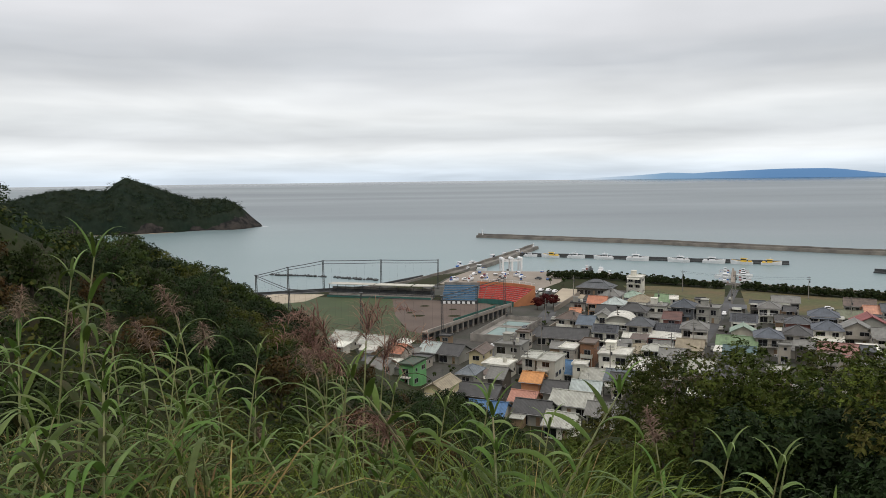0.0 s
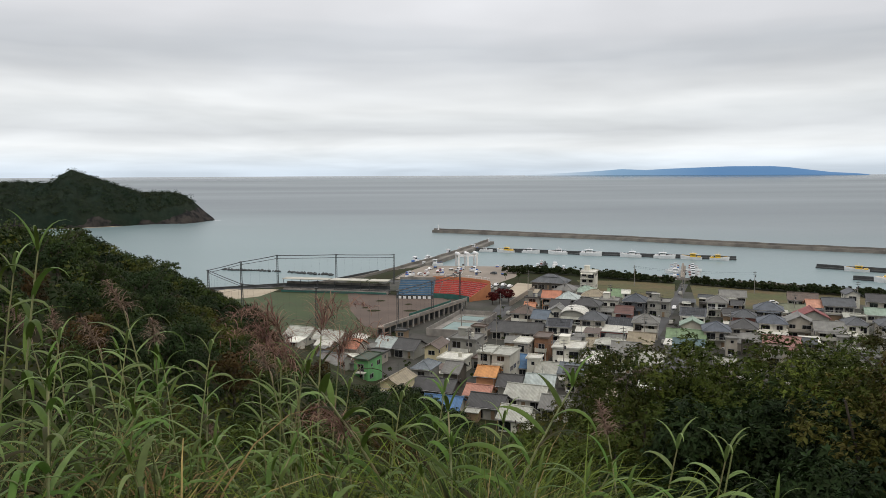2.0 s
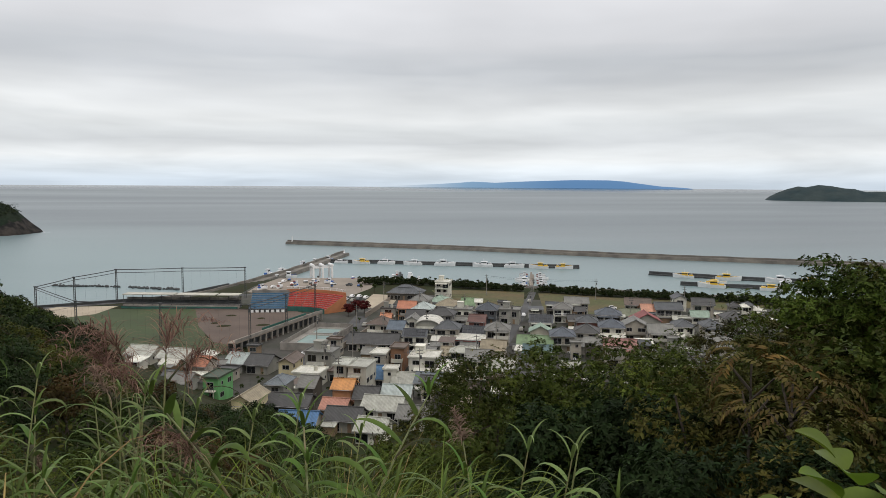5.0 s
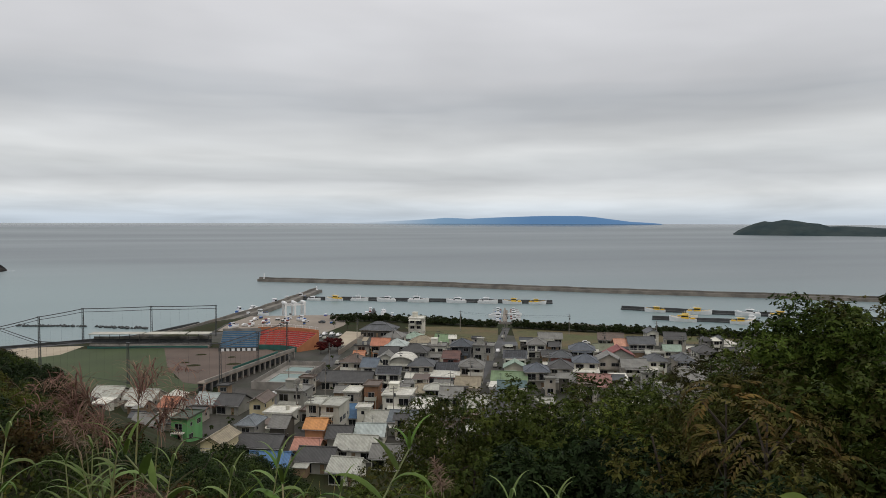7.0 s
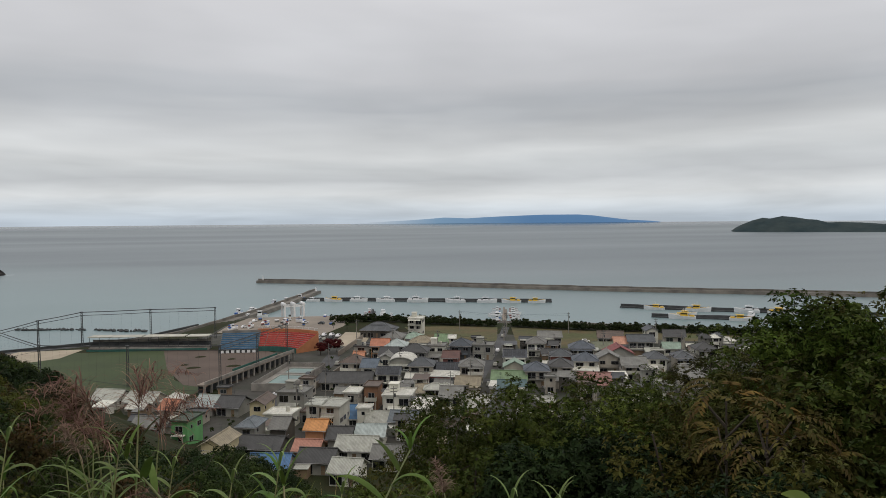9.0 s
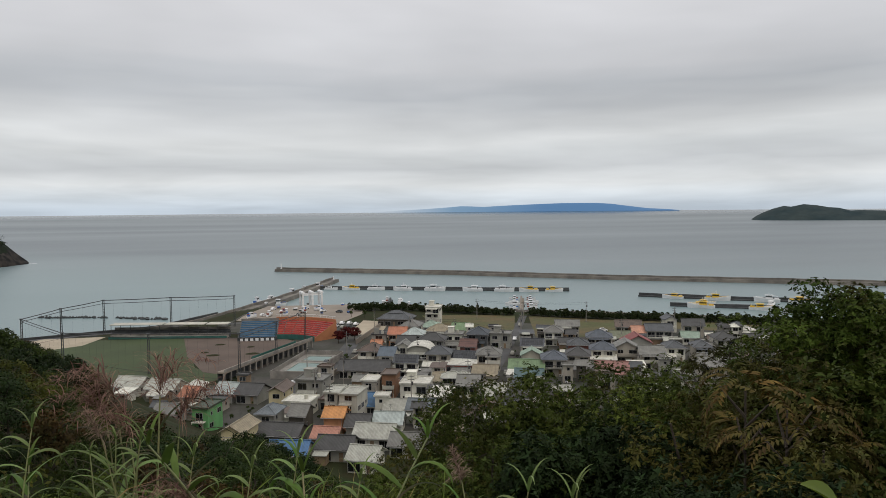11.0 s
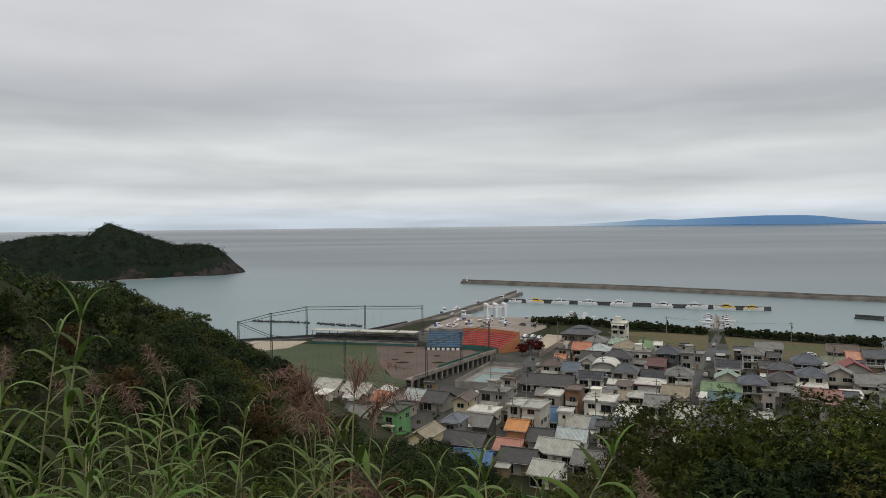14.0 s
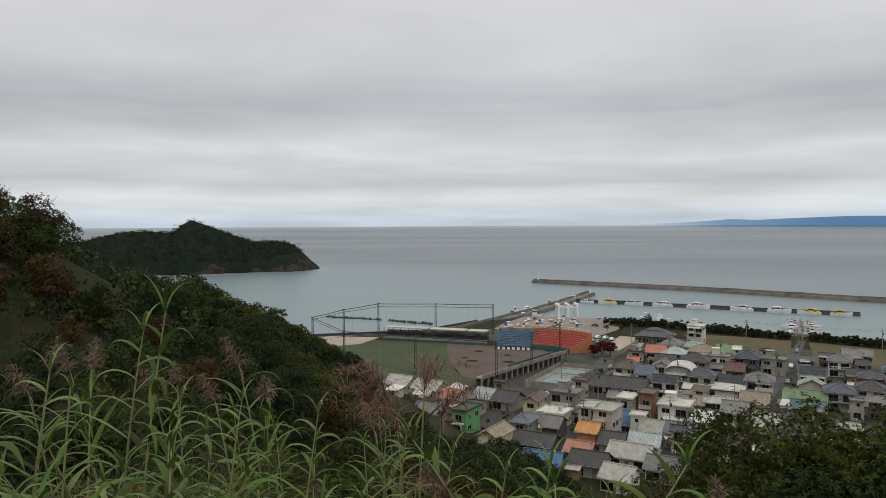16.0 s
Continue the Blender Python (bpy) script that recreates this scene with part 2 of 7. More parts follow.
M["frame"] = shade("window_frame", (0.35, 0.34, 0.33), 0.5, 0.15, 2.0, bump=0)
M["white_paint"] = shade("white_paint", (0.78, 0.78, 0.77), 0.45, 0.12, 0.5)
M["yellow_paint"] = shade("yellow_paint", (0.75, 0.48, 0.04), 0.45, 0.2, 0.8)
M["rust_hull"] = shade("antifouling_red", (0.25, 0.06, 0.04), 0.6, 0.3, 0.8)
M["blue_paint"] = shade("blue_paint", (0.03, 0.12, 0.40), 0.4, 0.2, 0.8)
M["boat_white"] = shade("worn_white_deck", (0.62, 0.63, 0.62), 0.6, 0.25, 0.8)
M["deck"] = shade("boat_deck", (0.35, 0.33, 0.28), 0.8, 0.4, 0.7)
M["rubber"] = shade("black_rubber", (0.015, 0.015, 0.015), 0.8, 0.2, 2.0)
M["red_seat"] = shade("red_seats", (0.48, 0.065, 0.05), 0.6, 0.25, 0.4, rand=0.06)
M["blue_seat"] = shade("blue_seats", (0.055, 0.15, 0.25), 0.6, 0.25, 0.4, rand=0.06)
M["orange_wall"] = shade("orange_render", (0.42, 0.17, 0.075), 0.85, 0.2, 0.3)
M["green_pad"] = shade("green_padding", (0.025, 0.11, 0.09), 0.7, 0.25, 0.4)
M["pool"] = shade("drained_pool_teal", (0.19, 0.27, 0.25), 0.5, 0.25, 0.2)
M["bark"] = shade("bark", (0.07, 0.055, 0.04), 0.95, 0.4, 3.0, fine=0.35, fine_scale=18.0, bump=0.6)
for _n, _c, _t in (("oak", (0.038, 0.056, 0.012), (0.018, 0.028, 0.008)), ("laurel", (0.022, 0.038, 0.011), (0.013, 0.022, 0.008)),
                   ("autumn", (0.058, 0.034, 0.012), (0.028, 0.026, 0.009)), ("olive", (0.072, 0.076, 0.014), (0.034, 0.044, 0.010)),
                   ("far", (0.012, 0.024, 0.011), (0.024, 0.030, 0.013)), ("bush", (0.084, 0.104, 0.018), (0.026, 0.042, 0.009)),
                   ("bush_light", (0.098, 0.142, 0.020), (0.042, 0.070, 0.012)), ("bush_russet", (0.080, 0.068, 0.016), (0.028, 0.038, 0.009)),
                   ("red_maple", (0.105, 0.013, 0.012), (0.058, 0.010, 0.010)), ("pine", (0.018, 0.030, 0.009), (0.029, 0.036, 0.011))):
    M[_n] = shade(_n + "_leaves", _c, 0.6, scale=0.04 if _n == "far" else 0.35, fine=0.25, fine_scale=6.0, bump=0, tint=_t, rand=0.38 if _n.startswith("bush") else 0.22, trans=0.18, spec=0.08, island=0.28)
# highlights and inner shade put into leaf colours: pale reeds, dark grass
M["reed"] = shade("reed_leaf", (0.098, 0.152, 0.032), 0.5, scale=4.0, fine=0.18, fine_scale=40.0, bump=0.08, tint=(0.055, 0.098, 0.018), rand=0.35, trans=0.2, spec=0.12)
M["reed_dark"] = shade("old_shaded_reed_leaf", (0.026, 0.040, 0.010), 0.6, scale=4.0, fine=0.18, fine_scale=40.0, bump=0.08, tint=(0.060, 0.050, 0.020), rand=0.3, trans=0.2, spec=0.15)
M["reed_pale"] = shade("pale_reed_leaf", (0.165, 0.218, 0.075), 0.5, scale=4.0, fine=0.18, fine_scale=40.0, bump=0.08, tint=(0.085, 0.130, 0.034), rand=0.3, trans=0.2, spec=0.15)
M["stalk"] = shade("reed_stalk", (0.16, 0.20, 0.075), 0.5, scale=5.0, fine=0.2, fine_scale=30.0, bump=0.05, tint=(0.22, 0.19, 0.085), rand=0.2)
M["grass"] = shade("green_grass", (0.050, 0.072, 0.012), 0.6, spec=0.12, scale=1.2, fine=0.2, fine_scale=20.0, bump=0, tint=(0.026, 0.036, 0.008), trans=0.18, island=0.55)
M["fresh"] = shade("fresh_grass", (0.155, 0.190, 0.028), 0.6, spec=0.12, scale=1.2, fine=0.2, fine_scale=20.0, bump=0, tint=(0.095, 0.125, 0.022), trans=0.25, island=0.4)
M["straw"] = shade("dry_straw", (0.31, 0.225, 0.085), 0.75, spec=0.15, scale=2.0, fine=0.2, fine_scale=20.0, bump=0, tint=(0.20, 0.145, 0.07), trans=0.2, island=0.4)
M["plume"] = shade("seed_plume", (0.27, 0.205, 0.150), 0.9, spec=0.1, scale=3.0, fine=0.2, fine_scale=20.0, bump=0, tint=(0.19, 0.125, 0.095), trans=0.3, island=0.3)
M["plume_red"] = shade("reddish_plume", (0.21, 0.130, 0.098), 0.9, spec=0.1, scale=3.0, fine=0.2, fine_scale=20.0, bump=0, tint=(0.17, 0.092, 0.075), trans=0.25, island=0.4)
M["broad"] = shade("broad_leaf", (0.115, 0.165, 0.014), 0.45, spec=0.2, scale=6.0, fine=0.2, fine_scale=30.0, bump=0.15, tint=(0.085, 0.13, 0.014), rand=0.3, trans=0.3)
M["pinnate"] = shade("pinnate_leaf", (0.125, 0.076, 0.022), 0.6, scale=1.5, fine=0.2, fine_scale=20.0, bump=0, tint=(0.060, 0.062, 0.016), rand=0.3, trans=0.2, spec=0.12, island=0.35)
M["tyre"] = M["rubber"]


# ---- builders ----
def mesh_ob(name, verts, faces, mat, parent=None, smooth=False):
    me = bpy.data.meshes.new(name)
    me.from_pydata([tuple(v) for v in verts], [], [tuple(f) for f in faces])
    me.materials.append(mat)
    if smooth:
        me.polygons.foreach_set("use_smooth", [True] * len(me.polygons))
    me.update()
    ob = new(name, me)
    if parent:
        ob.parent = parent
    return ob


def share(name, me, parent, m):
    ob = new(name, me)
    ob.parent = parent
    ob.matrix_basis = m
    return ob


def part(name, bm, mat, parent, label=""):
    me = bpy.data.meshes.new(name)
    bm.to_mesh(me)
    bm.free()
    for mm in (mat if isinstance(mat, (list, tuple)) else [mat]):
        me.materials.append(mm)
    ob = new(name, me)
    if parent:
        ob.parent = parent
    if label:
        tagged(ob, label)
    return ob


def box(bm, x0, y0, z0, x1, y1, z1, mi=0):
    vs = [bm.verts.new(p) for p in ((x0, y0, z0), (x1, y0, z0), (x1, y1, z0), (x0, y1, z0), (x0, y0, z1), (x1, y0, z1), (x1, y1, z1), (x0, y1, z1))]
    for f in ((3, 2, 1, 0), (4, 5, 6, 7), (0, 1, 5, 4), (1, 2, 6, 5), (2, 3, 7, 6), (3, 0, 4, 7)):
        bm.faces.new([vs[i] for i in f]).material_index = mi
    return vs


def tube(bm, pts, radii, sides=6, cap=True):
    """A tube along points with a radius at each."""
    rings = []
    for i, p in enumerate(pts):
        p = Vector(p)
        a, b = Vector(pts[max(i - 1, 0)]), Vector(pts[min(i + 1, len(pts) - 1)])
        d = (b - a).normalized() if (b - a).length > 1e-6 else Vector((0, 0, 1))
        u = d.cross(Vector((0, 0, 1)) if abs(d.z) < 0.9 else Vector((1, 0, 0))).normalized()
        v = d.cross(u)
        rings.append([bm.verts.new(p + (u * math.cos(k * math.tau / sides) + v * math.sin(k * math.tau / sides)) * radii[i]) for k in range(sides)])
    for r0, r1 in zip(rings, rings[1:]):
        for k in range(sides):
            bm.faces.new((r0[k], r0[(k + 1) % sides], r1[(k + 1) % sides], r1[k]))
    if cap:
        bm.faces.new(rings[0][::-1])
        bm.faces.new(rings[-1])


def thing(name, label, category, m, group="", kind=""):
    ob = new(name)
    ob.matrix_basis = m
    return tagged(ob, label, category, group, kind)


def az_point(az, d, z=0.0):
    return (-math.sin(radians(az)) * d, math.cos(radians(az)) * d, z)


# ---- ground ----
LAND = [(-460, -180), (600, -180), (600, 40), (420, 165), (330, 243), (227, 322), (66, 432), (12, 440), (-8, 424), (-38, 378), (-88, 362), (-150, 345), (-260, 335), (-460, 310)]
RIDGE = [(80, 45, 66), (50, 52, 63), (41, 58, 61), (36, 65, 56.3), (33.9, 70, 52.8), (30.4, 85, 50.6), (27.8, 95, 50), (23.6, 120, 47), (20, 145, 40.5), (16.1, 175, 30.5),
         (13.6, 195, 21.5), (11, 215, 12), (9.3, 230, 4.5), (8, 245, 0)]
RIDGE_XYZ = np.array([az_point(a, d, z) for a, d, z in RIDGE])


def seg_dist(px, py, a, b):
    dx, dy = b[0] - a[0], b[1] - a[1]
    u = np.clip(((px - a[0]) * dx + (py - a[1]) * dy) / (dx * dx + dy * dy), 0, 1)
    return np.hypot(px - a[0] - u * dx, py - a[1] - u * dy), u


def inside_poly(px, py, poly):
    inside = np.zeros(np.shape(px), bool)
    for (x0, y0), (x1, y1) in zip(poly, poly[1:] + poly[:1]):
        cross = ((y0 > py) != (y1 > py)) & (px < (x1 - x0) * (py - y0) / (y1 - y0 + 1e-9) + x0)
        inside ^= cross
    return inside


def coast_dist(px, py):
    d = np.full(np.shape(px), 1e9)
    for a, b in zip(LAND, LAND[1:] + LAND[:1]):
        d = np.minimum(d, seg_dist(px, py, a, b)[0])
    return np.where(inside_poly(px, py, LAND), d, -d)


def spur_height(px, py):
    best = np.full(np.shape(px), -1e3)
    for a, b in zip(RIDGE_XYZ, RIDGE_XYZ[1:]):
        d, u = seg_dist(px, py, a, b)
        best = np.maximum(best, a[2] + u * (b[2] - a[2]) - 0.62 * np.maximum(d - 3, 0) - 0.004 * d * d * 0)
    return best


def ground_height(px, py):
    px, py = np.asarray(px, float), np.asarray(py, float)
    r, az = np.hypot(px, py), np.degrees(np.arctan2(-px, py))
    centre = np.interp(r, [0, 1.5, 3, 5, 8, 12, 20, 40, 80, 120, 150], [58.4, 58.3, 57.95, 57.1, 55.2, 52.5, 47, 36, 19, 7.5, 0])
    left = np.interp(r, [0, 1.5, 3, 5, 8, 12, 20, 40, 80, 120, 150], [58.4, 58.4, 58.3, 57.9, 57.0, 55.3, 50, 40, 20, 8, 0])
    right = np.interp(r, [0, 1.5, 3, 5, 8, 12, 20, 40, 80, 120, 150], [58.4, 58.2, 57.4, 55.8, 53.3, 50.5, 46, 37, 20, 8, 0])
    back = 58.4 + 0.04 * r
    wl = np.clip((az - 5) / 20, 0, 1)
    wr = np.clip((-az - 5) / 18, 0, 1)
    z = centre * (1 - wl - wr) + left * wl + right * wr
    wb = np.clip((np.abs(az) - 75) / 30, 0, 1)
    z = z * (1 - wb) + back * wb
    z = np.maximum(z, spur_height(px, py))
    coast = coast_dist(px, py)
    plain = 4.0 - 1.5 * np.clip((14 - coast) / 12, 0, 1)
    z = np.where(z > plain + 3, z, plain + np.maximum(z - plain + 3, 0) ** 2 / 12 * (z > plain - 3))
    wob = 0.5 * np.sin(px * 0.21 + 1.3) * np.sin(py * 0.17) * np.clip((z - 8) / 10, 0, 1) * np.clip((r - 15) / 20, 0, 1)
    z = z + wob
    return np.where(coast > 0, z, np.maximum(z + 1.8 * coast * 2, -4))


def gz(x, y):
    return float(ground_height(x, y))


def grid_mesh(name, xs, ys, zs, mat, smooth=True):
    nx, ny = len(xs), len(ys)
    X, Y = np.meshgrid(xs, ys)
    co = np.stack([X, Y, zs], -1).reshape(-1, 3)
    i = (np.arange(ny - 1)[:, None] * nx + np.arange(nx - 1)[None, :]).ravel()
    quads = np.stack([i, i + 1, i + 1 + nx, i + nx], -1)
    me = bpy.data.meshes.new(name)
    me.vertices.add(len(co))
    me.vertices.foreach_set("co", co.ravel())
    me.loops.add(quads.size)
    me.loops.foreach_set("vertex_index", quads.ravel())
    me.polygons.add(len(quads))
    me.polygons.foreach_set("loop_start", np.arange(0, quads.size, 4))
    me.polygons.foreach_set("use_smooth", [smooth] * len(quads))
    me.materials.append(mat)
    me.update(calc_edges=True)
    return new(name, me)


def spaced(a, b, near, far):
    out, v = [0.0], 0.0
    while v < max(abs(a), abs(b)):
        v += near + (far - near) * min(v / 80, 1)
        out.append(v)
    out = sorted({-o for o in out if -o >= a} | {o for o in out if o <= b})
    return np.array(out)


gx, gy = spaced(-460, 600, 0.5, 3.0), spaced(-180, 470, 0.5, 3.0)
GX, GY = np.meshgrid(gx, gy)
tagged(grid_mesh("ground", gx, gy, ground_height(GX, GY), M["soil"]), "wooded hillside and low coastal plain of dark soil", "ground", kind="structure")

# the sea reaches the horizon; far out the sheet lifts a little, so that its rim lies where the real horizon does
rad = np.concatenate([[0.1], np.geomspace(40, 4960, 70)])
ang_ = np.linspace(0, math.tau, 181)
RR, AA = np.meshgrid(rad, ang_)
lift = np.clip((RR - 2600) / 2360, 0, 1) ** 2 * (60 - 4960 * math.tan(radians(0.25)))
sx, sy = RR * np.cos(AA), RR * np.sin(AA)
sea_me = grid_mesh("water", rad, ang_, RR * 0, M["sea"])
sea_me.data.vertices.foreach_set("co", np.stack([sx, sy, lift], -1).ravel())
sea_me.data.update()
tagged(sea_me, "calm grey-green sea under an overcast sky", "sea", kind="structure")


def sheet(name, pts, mat, label, category, up=0.03, kind="structure", fixed=None):
    """A thin sheet of ground with a given outline, laid on the ground."""
    bm = bmesh.new()
    zz = [(fixed if fixed is not None else gz(x, y)) + up for x, y in pts]
    top = [bm.verts.new((x, y, z)) for (x, y), z in zip(pts, zz)]
    low = [bm.verts.new((x, y, z - 0.25)) for (x, y), z in zip(pts, zz)]
    bm.faces.new(top)
    for i in range(len(pts)):
        j = (i + 1) % len(pts)
        bm.faces.new((top[i], low[i], low[j], top[j]))
    bmesh.ops.recalc_face_normals(bm, faces=bm.faces)
    return tagged(part(name, bm, mat, None), label, category, kind=kind)


sheet("town_ground", [(-30, 236), (-22, 205), (-20, 175), (30, 158), (90, 168), (170, 190), (235, 215), (260, 250), (218, 286), (168, 300), (120, 335), (84, 352), (60, 352), (48, 356), (30, 340), (-2, 243)],
      M["yard"], "grey gravel yards and paved lanes between the houses", "yard", 0.03, fixed=4.0)
# vacant lots, ball ground, quay
sheet("meadow", [(90, 330), (92, 366), (112, 362), (138, 350), (118, 300), (112, 302), (104, 318)], M["meadow"], "vacant lot of yellowing grass behind the shore hedge", "meadow", 0.06, fixed=4.0)
sheet("meadow", [(144, 346), (175, 322), (218, 298), (236, 282), (206, 278), (190, 290), (165, 288), (150, 280), (124, 290)], M["meadow"], "vacant lot of yellowing grass between the houses", "meadow", 0.07, fixed=4.0)
sheet("meadow", [(46, 322), (60, 360), (72, 352), (60, 316)], M["sand"], "bare sandy lot", "lot", 0.06)
sheet("outfield", [(-95, 300), (-80, 345), (-22.6, 335), (-16.1, 270), (-4, 251), (-20, 238), (-44, 236), (-75, 262)], M["turf"], "dull green mown outfield of a ball ground", "turf", 0.05, fixed=4.0)
sheet("infield", [(-24, 334), (0.5, 328), (19.3, 318), (26, 304), (8, 264), (-3, 252), (-13, 262), (-20, 292)], M["dirt"], "brown dirt infield of the ball ground", "dirt", 0.08, fixed=4.0)
sheet("warning_track", [(-95, 300), (-100, 330), (-84, 352), (-58, 350), (-64, 330), (-84, 318)], M["sand"], "pale sandy track at the edge of the ball ground", "track", 0.09, fixed=4.0)
sheet("quay", [(-2, 380), (4, 404), (16, 432), (62, 424), (72, 408), (62, 380), (48, 356), (30, 354)], M["apron"], "wide beige concrete quay apron", "quay", 0.12, fixed=4.0)


sheet("shore_strip", [(-150, 338), (-100, 352), (-40, 370), (-10, 420), (4, 404), (-4, 374), (-10, 345), (-60, 362), (-84, 354)], M["yard"], "grey gravel strip between ball ground and sea wall", "gravel", 0.04)
sheet("shore_strip", [(-4, 374), (30, 352), (48, 356), (44, 330), (20, 334), (-6, 345)], M["yard"], "grey yard behind the stands", "yard", 0.05)


def strip(name, pts, width, mat, label, category, up=0.1, height=None):
    """A road or a wall along points; height: a wall's height."""
    bm = bmesh.new()
    rows = []
    for i, p in enumerate(pts):
        a, b = Vector(pts[max(i - 1, 0)]), Vector(pts[min(i + 1, len(pts) - 1)])
        n = Vector((-(b - a).y, (b - a).x)).normalized() * width / 2
        z = gz(*p)
        rows.append([bm.verts.new((p[0] + s * n.x, p[1] + s * n.y, zz)) for s, zz in ((1, z - 0.3), (1, z + (height or up)), (-1, z + (height or up)), (-1, z - 0.3))])
    for r0, r1 in zip(rows, rows[1:]):
        for k in range(3):
            bm.faces.new((r0[k], r0[k + 1], r1[k + 1], r1[k]))
    bm.faces.new(rows[0])
    bm.faces.new(rows[-1][::-1])
    bmesh.ops.recalc_face_normals(bm, faces=bm.faces)
    return tagged(part(name, bm, mat, None), label, category, kind="structure")


strip("road", [(142, 348), (124, 311), (106, 275), (88, 240), (70, 204)], 3.6, M["asphalt"], "grey asphalt road running down to the harbour", "road")
strip("road", [(45, 300), (39, 280), (24, 240), (6, 200)], 6.0, M["asphalt"], "asphalt lane beside the ball ground wall", "road")
strip("road", [(24, 262), (60, 246), (106, 226), (160, 204)], 5.0, M["asphalt"], "narrow asphalt street between the houses", "road", 0.12)
strip("road", [(-100, 352), (-40, 366), (0, 372), (46, 352)], 6.0, M["asphalt"], "shore road behind the ball ground", "road")
strip("sea_wall", [(66, 430), (150, 372.5), (227, 320), (330, 241.5), (420, 164)], 1.0, M["concrete"], "pale weathered concrete sea wall along the shore", "sea wall", height=1.2)
strip("sea_wall", [(-150, 343), (-88, 360), (-40, 376), (-12, 416)], 1.0, M["dark_concrete"], "dark concrete sea wall behind the ball ground", "sea wall", height=1.6)


def mole(name, pts, top_w, base_w, top, mat, label):
    """A sloping-sided breakwater with a parapet along its seaward edge."""
    root = thing(name, label, "breakwater", pose(pts[0][0], pts[0][1], 0), kind="structure")
    o = Vector((pts[0][0], pts[0][1]))
    for nm, section in (("mole_body", [(base_w / 2, -3), (top_w / 2, top), (-top_w / 2, top), (-base_w / 2, -3)]),
                        ("parapet", [(top_w / 2, top - 0.1), (top_w / 2 - 0.2, top + 1.5), (top_w / 2 - 1.2, top + 1.5), (top_w / 2 - 1.4, top - 0.1)])):
        bm = bmesh.new()
        fine = []
        for a, b in zip(pts, pts[1:]):
            n = max(2, int((Vector(b) - Vector(a)).length / 9))
            fine += [Vector(a).lerp(Vector(b), k / n) for k in range(n)]
        fine.append(Vector(pts[-1]))
        rows = []
        for i, p in enumerate(fine):
            a, b = fine[max(i - 1, 0)], fine[min(i + 1, len(fine) - 1)]
            n = Vector((-(b - a).y, (b - a).x)).normalized()
            jit = 0.12 * math.sin(i * 2.3) + 0.1 * math.sin(i * 5.1)
            rows.append([bm.verts.new((p.x - o.x + s * n.x, p.y - o.y + s * n.y, z + (jit if z > 0 else 0))) for s, z in section])
        for r0, r1 in zip(rows, rows[1:]):
            for k in range(3):
                bm.faces.new((r0[k], r0[k + 1], r1[k + 1], r1[k]))
        bm.faces.new(rows[0])
        bm.faces.new(rows[-1][::-1])
        bmesh.ops.recalc_face_normals(bm, faces=bm.faces)
        part(nm, bm, mat, root)
    return root


BREAKWATER = [(35, 726), (110, 678), (185, 630), (244, 581), (303, 534), (358, 496), (414, 458), (560, 350)]
mole("breakwater", BREAKWATER, 4.6, 7.5, 2.5, M["mole"], "long weathered concrete breakwater out in the sea")
mole("breakwater", [(-40, 372), (-17.6, 394), (-3.7, 422), (26, 480), (52, 540), (77, 602)], 6.0, 8.0, 2.4, M["mole"], "brownish concrete mole enclosing the harbour")
mole("sea_wall", [(70, 427), (100, 407), (136, 383)], 1.6, 2.4, 2.6, M["concrete"], "low pale concrete sea wall behind the windbreak")
mole("sea_wall", [(154, 370), (190, 346), (226, 321), (300, 268)], 1.6, 2.4, 2.6, M["concrete"], "low pale concrete sea wall behind the windbreak")
mole("jetty", [(57, 549), (98, 533), (140, 513), (185, 492), (229, 474)], 4.0, 4.4, 0.9, M["dark_concrete"], "dark low landing pier with moored fishing boats")
mole("jetty", [(259, 430), (300, 394), (336, 368), (380, 334)], 4.0, 4.4, 0.9, M["dark_concrete"], "dark low landing pier with yellow work boats")
mole("jetty", [(251, 381), (272, 366), (300, 346)], 3.2, 3.4, 0.7, M["dark_concrete"], "short dark floating pier")
mole("jetty", [(143, 350), (162, 400), (180, 443)], 2.6, 2.8, 0.8, M["apron"], "narrow pale jetty crowded with small boats")
mole("jetty", [(78, 400), (96, 464)], 2.4, 2.6, 0.8, M["dark_concrete"], "narrow dark landing stage")


def light_tower(x, y, z, h, label):
    root = thing("harbour_light", label, "lighthouse", pose(x, y, z))
    bm = bmesh.new()
    tube(bm, [(0, 0, 0), (0, 0, 0.4), (0, 0, 0.41), (0, 0, h)], [0.9, 0.9, 0.5, 0.4], 10)
    part("tower", bm, M["white_paint"], root)
    bm = bmesh.new()
    tube(bm, [(0, 0, h), (0, 0, h + 0.2), (0, 0, h + 0.21), (0, 0, h + 0.9), (0, 0, h + 1.2)], [0.7, 0.7, 0.32, 0.32, 0.05], 10)
    part("lantern", bm, M["white_paint"], root)


light_tower(40, 723, 2.7, 4.0, "small white harbour light on the breakwater head")
light_tower(75, 596, 2.5, 2.0, "low pale light post on the mole head")


